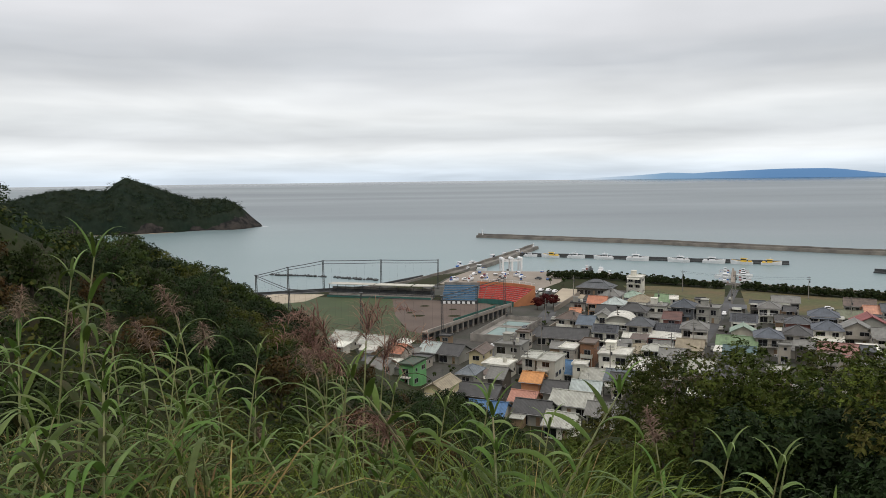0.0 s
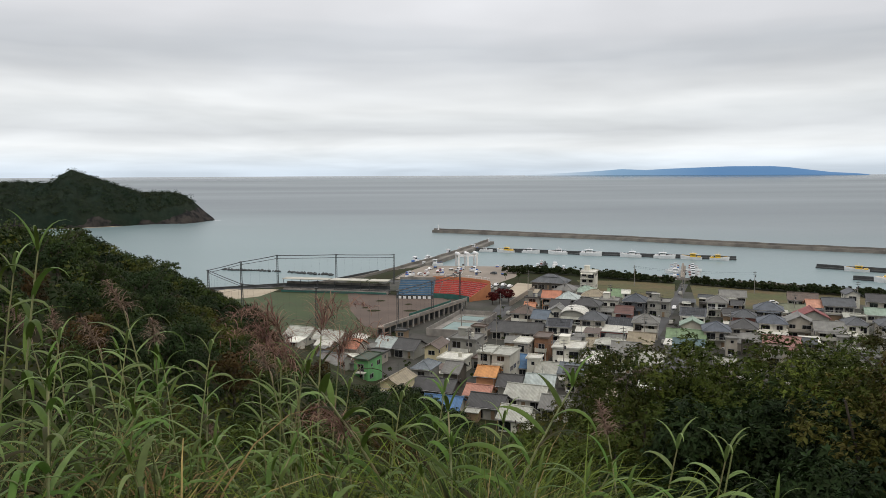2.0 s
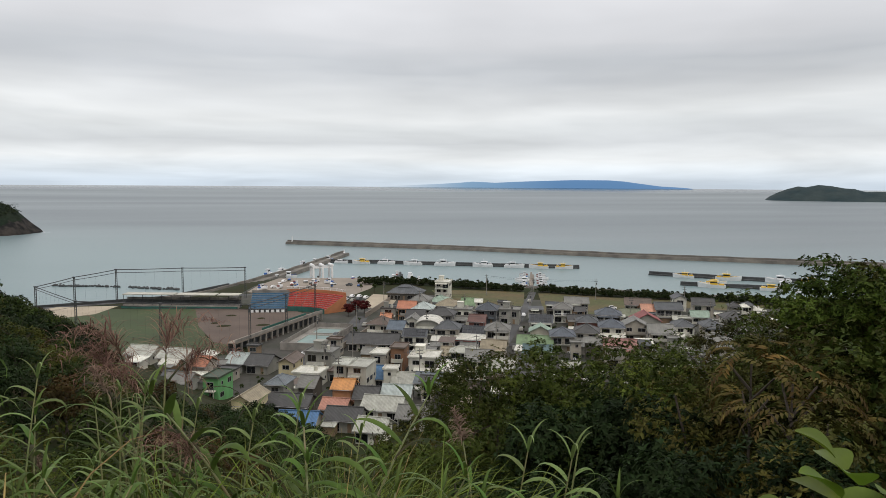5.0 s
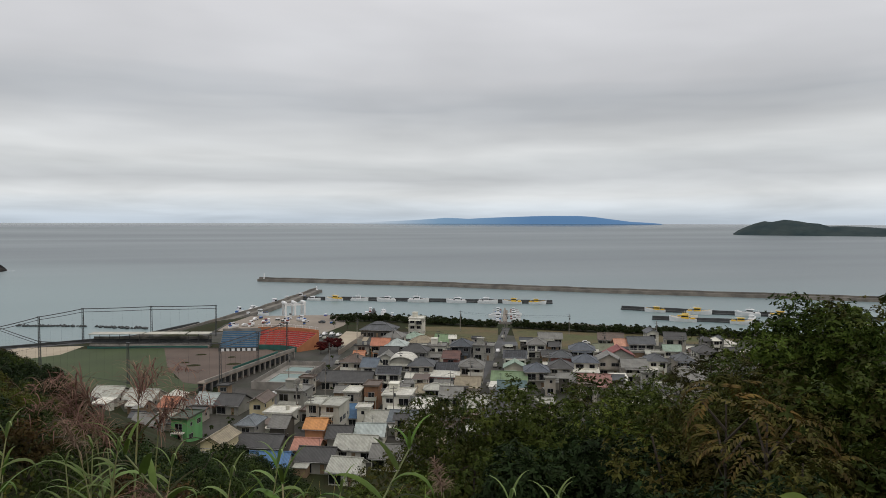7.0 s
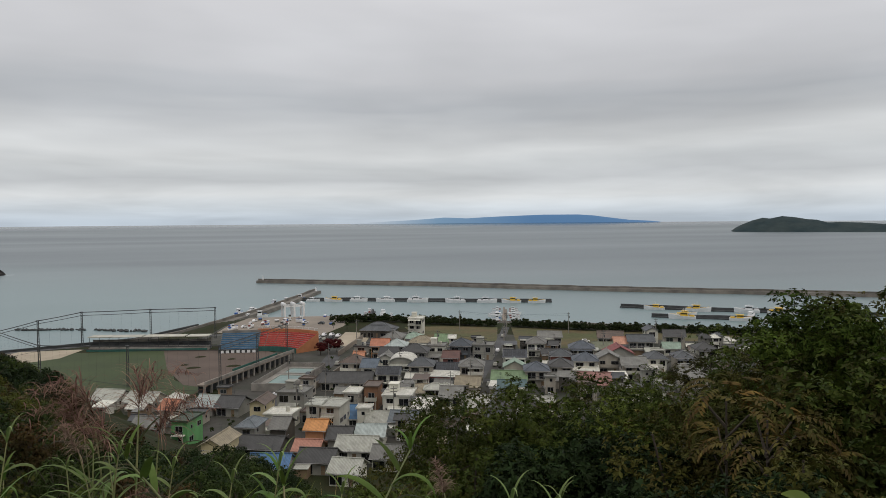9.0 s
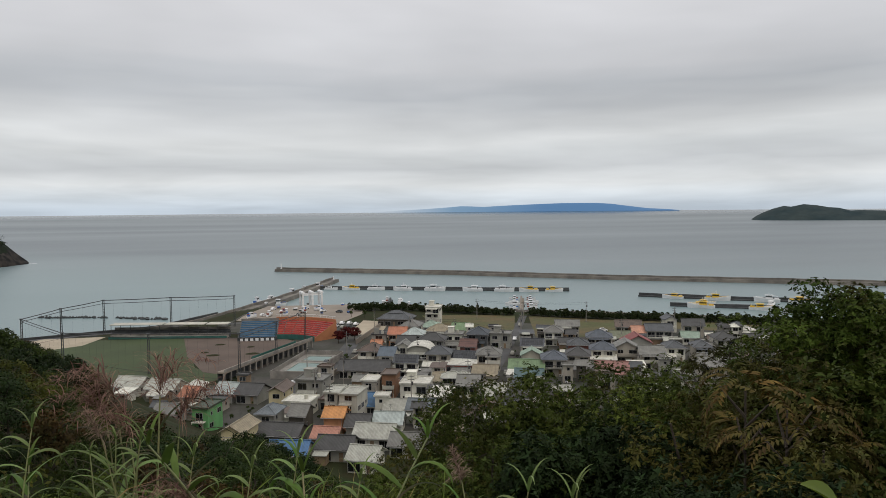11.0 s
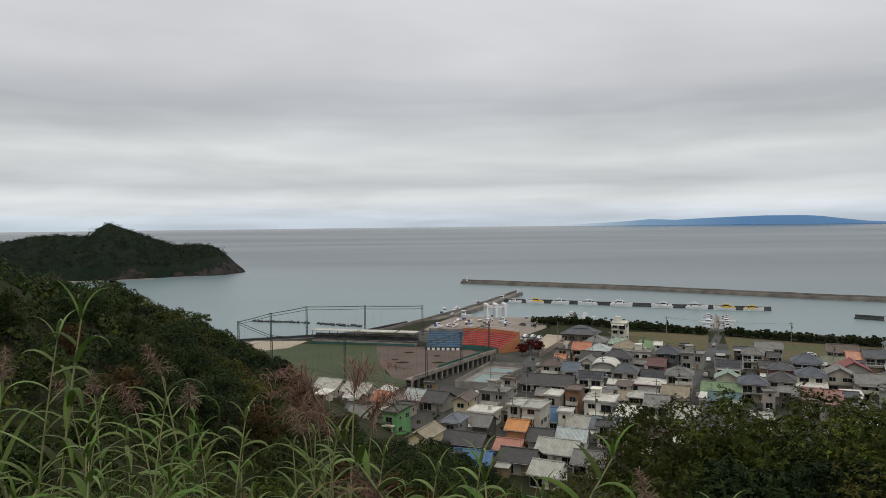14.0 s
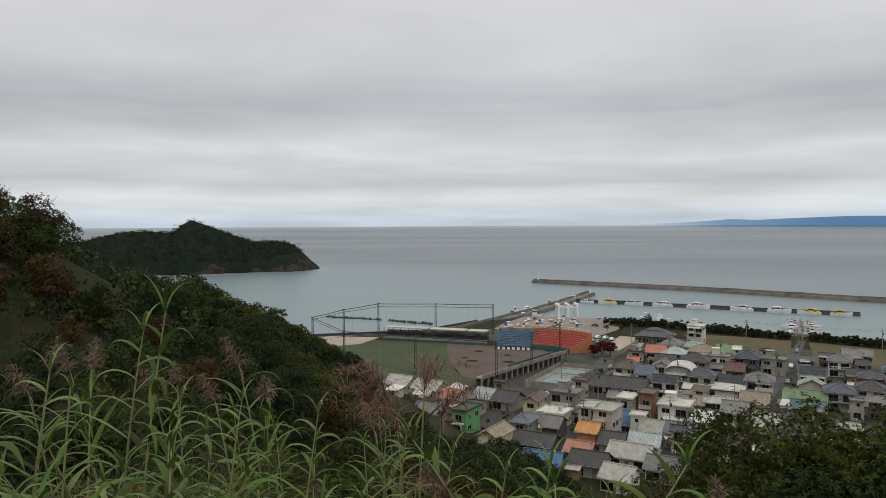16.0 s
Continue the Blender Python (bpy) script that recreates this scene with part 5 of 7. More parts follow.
house(73.4, 342.2, 16.1, 11.0, -26, 1.2, "hip2", "slate", "dark")
house(72.0, 304.8, 7.8, 9.0, -27, 2, "hip", "grey", "beige")
house(91.3, 338.9, 6.6, 9.0, -25, 3, "flat", "white", "white")
house(83.5, 315.4, 8.4, 9.0, -27, 1, "hip", "mint", "white")
house(93.9, 303.1, 6.9, 10.0, -27, 1, "gable", "green", "white")
house(80.0, 288.2, 9.7, 8.0, -25, 2, "hip", "tan", "beige")
house(62.1, 286.9, 6.7, 8.0, -21, 2, "gable", "terracotta", "orange")
house(68.0, 283.7, 7.9, 8.0, -22, 2, "hip", "paleblue", "grey")
house(61.1, 266.7, 6.4, 8.0, -22, 2, "gable", "dark", "grey")
house(72.0, 269.4, 9.9, 8.0, -26, 2, "hip", "dark", "grey")
house(83.2, 277.5, 7.0, 8.0, -24, 2, "flat", "grey", "white")
house(93.2, 276.1, 8.3, 9.0, -26, 2, "hip", "navy", "navy")
house(101.6, 272.9, 8.1, 8.0, -27, 2, "flat", "grey", "grey")
house(45.6, 255.9, 7.9, 8.0, -27, 2, "hip", "brown", "beige")
house(49.8, 246.3, 5.1, 8.0, -26, 2, "gable", "blueslate", "white")
house(51.8, 279.2, 3.7, 6.0, -21, 1, "gable", "terracotta", "orange")
house(58.6, 260.5, 4.5, 8.0, -21, 2, "front", "grey", "white")
house(62.0, 249.7, 8.1, 10.0, -22, 2, "arch", "white", "grey")
house(67.2, 242.8, 8.3, 8.0, -22, 2, "hip", "slate", "beige")
house(81.4, 252.8, 5.5, 7.0, -26, 2, "gable", "maroon", "maroon")
house(75.9, 241.3, 9.3, 7.0, -26, 1.3, "gable", "panel", "dark")
house(73.0, 235.3, 9.9, 6.0, -23, 1, "shed", "white", "red")
house(83.6, 236.6, 8.0, 8.0, -22, 2, "hip", "grey", "beige")
house(53.1, 232.7, 7.3, 6.0, -21, 2, "gable", "panel", "white")
house(40.4, 238.9, 16.5, 9.0, -21, 1, "gable", "dark", "beige")
house(37.4, 210.5, 4.3, 7.0, -27, 2, "flat", "white", "beige")
house(49.4, 203.6, 8.2, 9.0, -23, 2, "flat", "white", "white")
house(43.4, 211.9, 4.2, 7.0, -23, 2.4, "flat", "brown", "rust")
house(60.9, 215.2, 5.7, 7.0, -24, 1, "gable", "tan", "beige")
house(52.5, 187.4, 5.2, 7.0, -27, 2, "shed", "white", "white")
house(24.0, 191.4, 3.5, 8.0, -24, 2.8, "flat", "pale", "pale")
house(28.5, 188.8, 4.9, 9.0, -27, 2.8, "flat", "pale", "pale")
house(34.9, 195.1, 3.5, 9.0, -21, 1, "gable", "blue", "white")
house(36.7, 190.8, 3.5, 4.0, -21, 2, "flat", "white", "white")
house(40.2, 188.4, 5.5, 7.0, -24, 1, "gable", "pale", "white")
house(46.2, 184.6, 6.6, 7.0, -26, 1.2, "gable", "bluegrey", "grey")
house(49.4, 174.3, 4.6, 6.0, -21, 1.6, "shed", "tan", "wood")
house(22.7, 180.4, 4.7, 6.0, -23, 1.6, "gable", "orange", "orange")
house(28.1, 177.2, 5.4, 7.0, -21, 1, "gable", "dark", "grey")
house(35.7, 176.8, 6.7, 7.0, -21, 1, "gable", "paleblue", "white")
house(19.3, 169.8, 5.7, 6.0, -24, 1, "gable", "salmon", "wood")
house(30.6, 167.4, 9.0, 8.0, -25, 1, "gable", "pale", "white")
house(20.5, 161.8, 7.7, 7.0, -23, 1, "gable", "dark", "grey")
house(-32.4, 238.6, 8.4, 8.0, -25, 1, "gable", "pale", "white")
house(-33.0, 228.4, 3.6, 4.0, -27, 1, "shed", "white", "white")
house(-22.1, 231.9, 8.7, 8.0, -26, 1, "gable", "pale", "beige")
house(-13.9, 229.7, 4.6, 7.0, -21, 1, "hip", "white", "white")
house(-3.5, 221.3, 5.5, 8.0, -28, 1, "gable", "paleblue", "grey")
house(3.1, 217.9, 6.8, 8.0, -28, 1, "gable", "dark", "grey")
house(10.7, 207.6, 4.0, 9.0, -23, 2, "front", "brown", "cream")
house(15.6, 200.4, 7.5, 7.0, -26, 1.3, "flat", "white", "white")
house(6.8, 184.8, 4.5, 7.0, -24, 2, "hip", "bluegrey", "grey")
house(14.5, 185.9, 4.0, 7.0, -24, 1.5, "gable", "grey", "dark")
house(9.1, 175.6, 10.0, 7.0, -25, 1, "gable", "dark", "dark")
house(10.0, 161.2, 8.2, 7.0, -20, 1, "gable", "blue", "white")
house(-0.7, 172.6, 5.0, 9.0, -26, 2, "front", "tan", "cream")
house(-8.6, 190.9, 4.2, 8.0, -25, 2.4, "flat", "darkgreen", "green")
house(-13.5, 215.5, 4.3, 7.0, -26, 1.4, "gable", "terracotta", "beige")
house(-18.2, 200.4, 6.5, 7.0, -23, 1.2, "gable", "grey", "grey")
house(20.7, 216.9, 8.3, 8.0, -26, 2, "flat", "grey", "grey")
house(104.2, 246.7, 7.8, 7.0, -25, 2, "gable", "panel", "white")
house(100.4, 238.2, 7.3, 6.0, -22, 1.3, "front", "mint", "beige")
house(92.5, 223.8, 11.2, 8.0, -25, 1, "gable", "green", "grey")
house(86.4, 207.1, 8.1, 7.0, -24, 1.4, "gable", "teal", "grey")
house(101.6, 222.2, 7.7, 8.0, -21, 2, "hip", "navyroof", "beige")
house(112.3, 225.6, 7.9, 8.0, -27, 2, "hip", "dark", "beige")
house(109.4, 218.4, 8.1, 6.0, -28, 1, "shed", "grey", "grey")
house(124.0, 271.2, 7.3, 8.0, -26, 2, "hip", "grey", "white")
house(135.7, 283.1, 9.5, 7.0, -22, 2, "gable", "grey", "white")
house(123.4, 247.8, 7.5, 7.0, -23, 1.6, "hip", "slate", "maroon")
house(135.6, 254.1, 9.3, 8.0, -26, 2, "hip", "navyroof", "white")
house(125.1, 231.7, 8.4, 8.0, -25, 2, "hip", "navyroof", "white")
house(123.2, 227.5, 8.1, 5.0, -27, 1, "shed", "white", "white")
house(134.5, 232.0, 8.3, 8.0, -24, 2, "front", "grey", "beige")
house(159.3, 272.9, 10.1, 8.0, -28, 2, "gable", "brown", "grey")
house(150.5, 264.0, 7.8, 8.0, -22, 1, "gable", "olive", "grey")
house(146.6, 245.0, 10.1, 9.0, -21, 1.6, "front", "red", "grey")
house(159.9, 263.6, 7.6, 8.0, -20, 1.6, "gable", "salmon", "beige")
house(165.9, 260.5, 10.2, 8.0, -22, 2, "gable", "slate", "grey")
house(186.2, 283.6, 5.1, 8.0, -20, 2, "front", "slate", "white")
house(186.9, 267.0, 8.5, 8.0, -28, 2, "gable", "dark", "beige")
house(177.2, 255.0, 6.5, 7.0, -26, 1, "gable", "mint", "white")
house(151.1, 226.9, 6.4, 8.0, -20, 2, "hip", "slate", "white")
house(137.2, 219.7, 8.0, 8.0, -22, 2, "gable", "grey", "beige")
house(118.3, 212.3, 10.7, 8.0, -25, 1, "gable", "rustroof", "wood")
house(128.0, 213.5, 4.7, 6.0, -20, 1, "shed", "white", "white")
house(161.0, 224.8, 6.1, 8.0, -23, 2, "hip", "slate", "beige")
house(179.2, 236.4, 7.9, 8.0, -21, 2, "hip", "dark", "white")
house(144.7, 196.3, 8.6, 8.0, -26, 2, "gable", "grey", "beige")
house(77.0, 221.3, 7.5, 7.0, -26, 1, "gable", "tan", "beige")
house(63.5, 197.3, 5.9, 8.0, -24, 2, "gable", "grey", "white")
house(71.9, 196.9, 6.7, 7.0, -27, 1, "gable", "pale", "white")
house(72.1, 180.1, 5.8, 8.0, -25, 2, "hip", "dark", "beige")
house(48.8, 166.2, 5.3, 6.0, -20, 1, "shed", "tan", "wood")
house(36.0, 159.1, 6.3, 7.0, -25, 1, "gable", "grey", "white")
house(3.8, 161.1, 6.0, 7.0, -28, 1, "gable", "grey", "grey")
house(25.6, 152.8, 6.1, 7.0, -28, 1, "gable", "pale", "white")

# sheds and outbuildings that fill the plots
fill_rng = random.Random(5)
TOWN_AREA = [(-26, 228), (-18, 190), (20, 170), (80, 172), (170, 200), (225, 232), (214, 268), (150, 268), (118, 284), (104, 292), (84, 318), (66, 330), (44, 270), (26, 236)]
for _ in range(5000):
    x, y = fill_rng.uniform(-30, 230), fill_rng.uniform(165, 335)
    w, d = fill_rng.uniform(2.6, 6.0), fill_rng.uniform(2.4, 4.6)
    if not bool(inside_poly(x, y, TOWN_AREA)) or any(math.hypot(x - a, y - b) < r * 0.78 + 0.36 * math.hypot(w, d) for a, b, r in BUILT):
        continue
    if any(float(seg_dist(x, y, a, b)[0]) < 5.5 for a, b in (((142, 348), (70, 204)), ((45, 300), (6, 200)), ((24, 262), (160, 204)))) or (6 < x < 40 and 234 < y < 290):
        continue
    house(x, y, w, d, -24 + fill_rng.uniform(-5, 5), fill_rng.choice((0.85, 1, 1, 1.9)), fill_rng.choice(("gable", "shed", "gable", "hip", "flat")), fill_rng.choice(("dark", "grey", "grey", "brown", "slate", "pale", "dark", "white")), fill_rng.choice(("wood", "grey", "beige", "white", "dark")))
    if len(BUILT) > 205:
        break


# ---- ball ground ----
def lattice_post(x, y, h, label="tall steel lattice post of the ball net"):
    root = thing("net_post", label, "post", pose(x, y, gz(x, y)), "posts of the ball net")
    for sx, sy in ((-0.35, -0.35), (0.35, -0.35), (0.35, 0.35), (-0.35, 0.35)):
        bm = bmesh.new()
        tube(bm, [(sx, sy, -0.3), (sx * 0.8, sy * 0.8, h)], [0.13, 0.11], 5)
        part("leg", bm, M["steel"], root)
    bm = bmesh.new()
    n = int(h / 1.2)
    for k in range(n):
        z0, z1 = k * h / n, (k + 1) * h / n
        for (ax, ay), (bx, by) in (((-0.33, -0.33), (0.33, -0.33)), ((0.33, -0.33), (0.33, 0.33)), ((0.33, 0.33), (-0.33, 0.33)), ((-0.33, 0.33), (-0.33, -0.33))):
            tube(bm, [(ax, ay, z0), (bx, by, z1)], [0.035, 0.035], 3, False)
    part("bracing", bm, M["steel"], root)
    bm = bmesh.new()
    box(bm, -0.6, -0.6, h, 0.6, 0.6, h + 0.25)
    part("cap", bm, M["steel"], root)


def net_span(a, b, ha, hb, label="slack steel cables and thin net between posts"):
    """Top truss cables, hangers and the wires of a ball net between two posts."""
    a3, b3 = Vector((*a, gz(*a))), Vector((*b, gz(*b)))
    root = thing("ball_net", label, "net", Matrix.Translation(a3), "ball net")
    v = b3 - a3
    for nm, f, r in (("top_cable", 1.0, 0.17), ("lower_cable", 0.91, 0.12), ("foot_cable", 0.03, 0.05)):
        bm = bmesh.new()
        tube(bm, [v * (i / 8) + Vector((0, 0, (ha + (hb - ha) * i / 8) * f - 0.12 * math.sin(math.pi * i / 8))) for i in range(9)], [r] * 9, 4)
        part(nm, bm, M["cable"], root)
    bm = bmesh.new()
    n = max(3, int(v.length / 4))
    for k in range(1, n):
        p = v * (k / n)
        h = ha + (hb - ha) * k / n
        tube(bm, [p + Vector((0, 0, h * 0.03)), p + Vector((0, 0, h * 0.94))], [0.012, 0.012], 3, False)
    tagged(part("netting", bm, M["cable"], root), kind="stuff")


FAR_POSTS = [((-88, 336), 11.6), ((-76, 350), 13.6), ((-60, 358), 15.9), ((-31.3, 360), 15.5), ((-2.6, 362), 14.9)]
NEAR_POSTS = [((-65, 300), 10.4), ((-30.6, 264.6), 14.0), ((-0.6, 244.1), 15.8), ((12.7, 274), 14.6), ((25.9, 303.3), 13.6)]
for (p, h) in FAR_POSTS + NEAR_POSTS:
    lattice_post(*p, h)
for seq in (FAR_POSTS, NEAR_POSTS, [FAR_POSTS[0], NEAR_POSTS[0]]):
    for (a, ha), (b, hb) in zip(seq, seq[1:]):
        net_span(a, b, ha, hb)


def grandstand():
    """Roofed stand along the far side of the ball ground."""
    a, b = Vector((-56, 343, 0)), Vector((-6.0, 329, 0))
    ang = math.degrees(math.atan2(b.y - a.y, b.x - a.x))
    L = (b - a).length
    root = thing("grandstand", "long low grandstand with a thin pale roof", "grandstand", pose(a.x, a.y, 4.0, 0, 0, ang))
    for k in range(6):
        bm = bmesh.new()
        box(bm, 0, 1.2 + k * 0.9, -0.3, L, 1.2 + (k + 1) * 0.9, 0.9 + k * 0.45)
        # back tiers drawn darker: shade under the roof put into their colour
        part("tier", bm, M["concrete"] if k < 3 else M["dark_concrete"], root)
    bm = bmesh.new()
    box(bm, 0, 6.62, -0.3, L, 6.9, 4.2)
    part("back_wall", bm, M["concrete"], root)
    for x0, x1 in ((0.0, L * 0.44), (L * 0.46, L * 0.80), (L * 0.82, L)):
        bm = bmesh.new()
        box(bm, x0, 1.4, 5.9, x1, 7.4, 6.2)
        part("roof", bm, WALL_MAT["pale"], root, "thin pale roof slab")
    for k in range(13):
        bm = bmesh.new()
        x = 0.3 + k * (L - 0.6) / 12
        tube(bm, [(x, 2.3, 0.5), (x, 2.3, 5.9)], [0.12, 0.12], 6)
        part("column", bm, M["steel"], root)
    bm = bmesh.new()
    box(bm, 0, 0, -0.3, L, 0.25, 1.1)
    part("front_wall", bm, M["green_pad"], root, "green padded field wall")


grandstand()


def straight_stand():
    root = thing("blue_stand", "open spectator stand with rows of blue seats", "stand", pose(-1.5, 319, 4.0, 0, 0, -9))
    L = 16.5
    for k in range(10):
        bm = bmesh.new()
        box(bm, 0, 1.0 + k * 1.15, -0.3, L, 1.0 + (k + 1) * 1.15, 0.8 + k * 0.62)
        part("step", bm, M["concrete"], root)
        bm = bmesh.new()
        box(bm, 0.3, 1.15 + k * 1.15, 0.81 + k * 0.62, L - 0.3, 1.95 + k * 1.15, 1.28 + k * 0.62)
        part("seat_bench", bm, M["blue_seat"], root, "row of blue seats")
    bm = bmesh.new()
    box(bm, 0, 12.55, -0.3, L, 12.85, 8.0)
    part("back_wall", bm, M["concrete"], root)
    bm = bmesh.new()
    box(bm, 0, 0.5, -0.3, L, 0.8, 1.6)
    part("front_wall", bm, M["dark_concrete"], root)
    for k in range(7):
        bm = bmesh.new()
        box(bm, 1 + k * 2.2, 0.3, 0.1, 2.3 + k * 2.2, 0.49, 1.2)
        part("banner", bm, M["white_paint"], root, "white board on the front wall")


straight_stand()


def curved_stand():
    """The red-seated stand that curves round behind home plate."""
    cx, cy = 11.0, 298.0
    root = thing("red_stand", "curved spectator stand with red seats and an orange outer wall", "stand", pose(cx, cy, 4.0))
    a0, a1 = radians(82), radians(29)

    def ring(r0, r1, z0, z1, b0=a0, b1=a1, n=22):
        bm = bmesh.new()
        rows = []
        for i in range(n + 1):
            a = b0 + (b1 - b0) * i / n
            c, s = math.cos(a), math.sin(a)
            rows.append([bm.verts.new((r * c, r * s, z)) for r, z in ((r0, z0), (r0, z1), (r1, z1), (r1, z0))])
        for p, q in zip(rows, rows[1:]):
            for k in range(4):
                bm.faces.new((p[k], p[(k + 1) % 4], q[(k + 1) % 4], q[k]))
        bm.faces.new(rows[0])
        bm.faces.new(rows[-1][::-1])
        bmesh.ops.recalc_face_normals(bm, faces=bm.faces)
        return bm
    for k in range(9):
        r = 22.5 + k * 1.15
        part("step", ring(r, r + 1.15, -0.3, 1.2 + k * 0.64), M["concrete"], root)
        for j in range(6):
            w0, w1 = a0 + (a1 - a0) * (j + 0.05) / 6, a0 + (a1 - a0) * (j + 0.95) / 6
            part("seat_bench", ring(r + 0.05, r + 0.9, 1.21 + k * 0.64, 1.74 + k * 0.64, w0, w1, 5), M["red_seat"], root, "row of red seats")
    part("field_wall", ring(21.8, 22.1, -0.3, 2.2), M["green_pad"], root, "dark green padded wall")
    part("outer_wall", ring(33.0, 33.5, -0.3, 8.2), M["orange_wall"], root, "orange rendered outer wall")
    bm = bmesh.new()
    c, s = math.cos(a1), math.sin(a1)
    o = Vector((s, -c, 0)) * 0.25
    quad = [Vector((r * c, r * s, z)) + o * e for e in (0.1, 1) for r, z in ((22, -0.3), (33.5, -0.3), (33.5, 7.4), (22, 1.6))]
    vs = [bm.verts.new(q) for q in quad]
    for f in ((0, 1, 2, 3), (7, 6, 5, 4), (0, 4, 5, 1), (1, 5, 6, 2), (2, 6, 7, 3), (3, 7, 4, 0)):
        bm.faces.new([vs[i] for i in f])
    bmesh.ops.recalc_face_normals(bm, faces=bm.faces)
    part("end_wall", bm, M["orange_wall"], root, "weathered orange end wall")
    for k in range(8):
        a = a0 + (a1 - a0) * (k + 0.5) / 8
        bm = bmesh.new()
        tube(bm, [(33.2 * math.cos(a), 33.2 * math.sin(a), 8.2), (33.2 * math.cos(a), 33.2 * math.sin(a), 9.4)], [0.05, 0.05], 5)
        part("rail_post", bm, M["white_paint"], root)
    part("rail", ring(33.16, 33.24, 9.3, 9.4), M["white_paint"], root)


curved_stand()


def field_wall():
    """Raised walk on piers beside the ball ground."""
    a, b = Vector((-7, 244, 0)), Vector((26.5, 296, 0))
    L = (b - a).length
    root = thing("field_wall", "concrete walkway on piers beside the ball ground", "wall", pose(a.x, a.y, 4.0, 0, 0, math.degrees(math.atan2(b.y - a.y, b.x - a.x))))
    bm = bmesh.new()
    box(bm, 0, -2.0, 3.0, L, 1.0, 3.5)
    part("deck", bm, M["apron"], root)
    bm = bmesh.new()
    box(bm, 0, -2.0, 3.5, L, -1.8, 4.4)
    part("parapet", bm, M["concrete"], root)
    n = 16
    for k in range(n + 1):
        bm = bmesh.new()
        x = k * (L - 0.6) / n
        box(bm, x, -1.9, -0.3, x + 0.6, -1.3, 3.0)
        part("pier", bm, M["concrete"], root)
    # added dark panel stands for the shade in the openings between piers
    bm = bmesh.new()
    box(bm, 0, 0.4, -0.3, L, 0.7, 3.0)
    part("back_panel", bm, M["dark_concrete"], root)
    bm = bmesh.new()
    box(bm, L * 0.35, 1.3, -0.3, L - 8, 1.45, 4.2)
    part("screen", bm, M["green_pad"], root, "sea-green wind screen")


field_wall()


def pool_compound():
    root = thing("swimming_pool", "small outdoor pool with pale deck and teal water", "pool", pose(24, 260, 4.0, 0, 0, -24))
    bm = bmesh.new()
    box(bm, -7.5, -20, -0.3, 7.5, 16, 1.0)
    part("pool_deck", bm, M["concrete"], root)
    for y0, y1 in ((-13, 0), (4, 12)):
        bm = bmesh.new()
        box(bm, -4.5, y0, 0.9, 4.5, y1, 1.03)
        part("water", bm, M["pool"], root, "still teal pool water")
        for x0, yy0, x1, yy1 in ((-4.9, y0 - 0.4, 4.9, y0), (-4.9, y1, 4.9, y1 + 0.4), (-4.9, y0, -4.5, y1), (4.5, y0, 4.9, y1)):
            bm = bmesh.new()
            box(bm, x0, yy0, 0.9, x1, yy1, 1.25)
            part("kerb", bm, WALL_MAT["grey"], root)
    for x0, y0, x1, y1 in ((-7.5, -20, -7.3, 16), (7.3, -20, 7.5, 16), (-7.3, 15.8, 7.3, 16), (-7.3, -20, 7.3, -19.8)):
        bm = bmesh.new()
        box(bm, x0, y0, 1.0, x1, y1, 2.6)
        part("fence_panel", bm, M["concrete"], root)


pool_compound()
strip("boundary_wall", [(27, 236), (38, 258), (50, 282)], 0.3, M["apron"], "pale concrete boundary wall along the lane", "wall", height=2.0)
strip("boundary_wall", [(46, 296), (56, 318), (64, 336)], 0.3, M["apron"], "pale boundary wall beside the car park", "wall", height=2.2)


# ---- harbour ----
def travel_hoist():
    root = thing("boat_hoist", "white steel gantry hoist on the quay", "crane", pose(42, 431, 4.1, 0, 0, 8))
    for k in range(3):
        x = -7.5 + k * 5.6
        for y in (-3.6, 3.6):
            bm = bmesh.new()
            box(bm, x, y - 0.5, -0.2, x + 1.1, y + 0.5, 7.0)
            bmesh.ops.bevel(bm, geom=list(bm.edges), offset=0.15, segments=2, affect="EDGES")
            part("column", bm, M["white_paint"], root)
        bm = bmesh.new()
        box(bm, x - 0.2, -4.15, 6.6, x + 1.5, 4.15, 8.2)
        bmesh.ops.bevel(bm, geom=list(bm.edges), offset=0.35, segments=3, affect="EDGES")
        part("crossbeam", bm, M["white_paint"], root)
    for y in (-3.6, 3.6):
        bm = bmesh.new()
        box(bm, -7.5, y - 0.3, 5.9, 4.8, y + 0.3, 6.6)
        part("girder", bm, M["white_paint"], root)


travel_hoist()


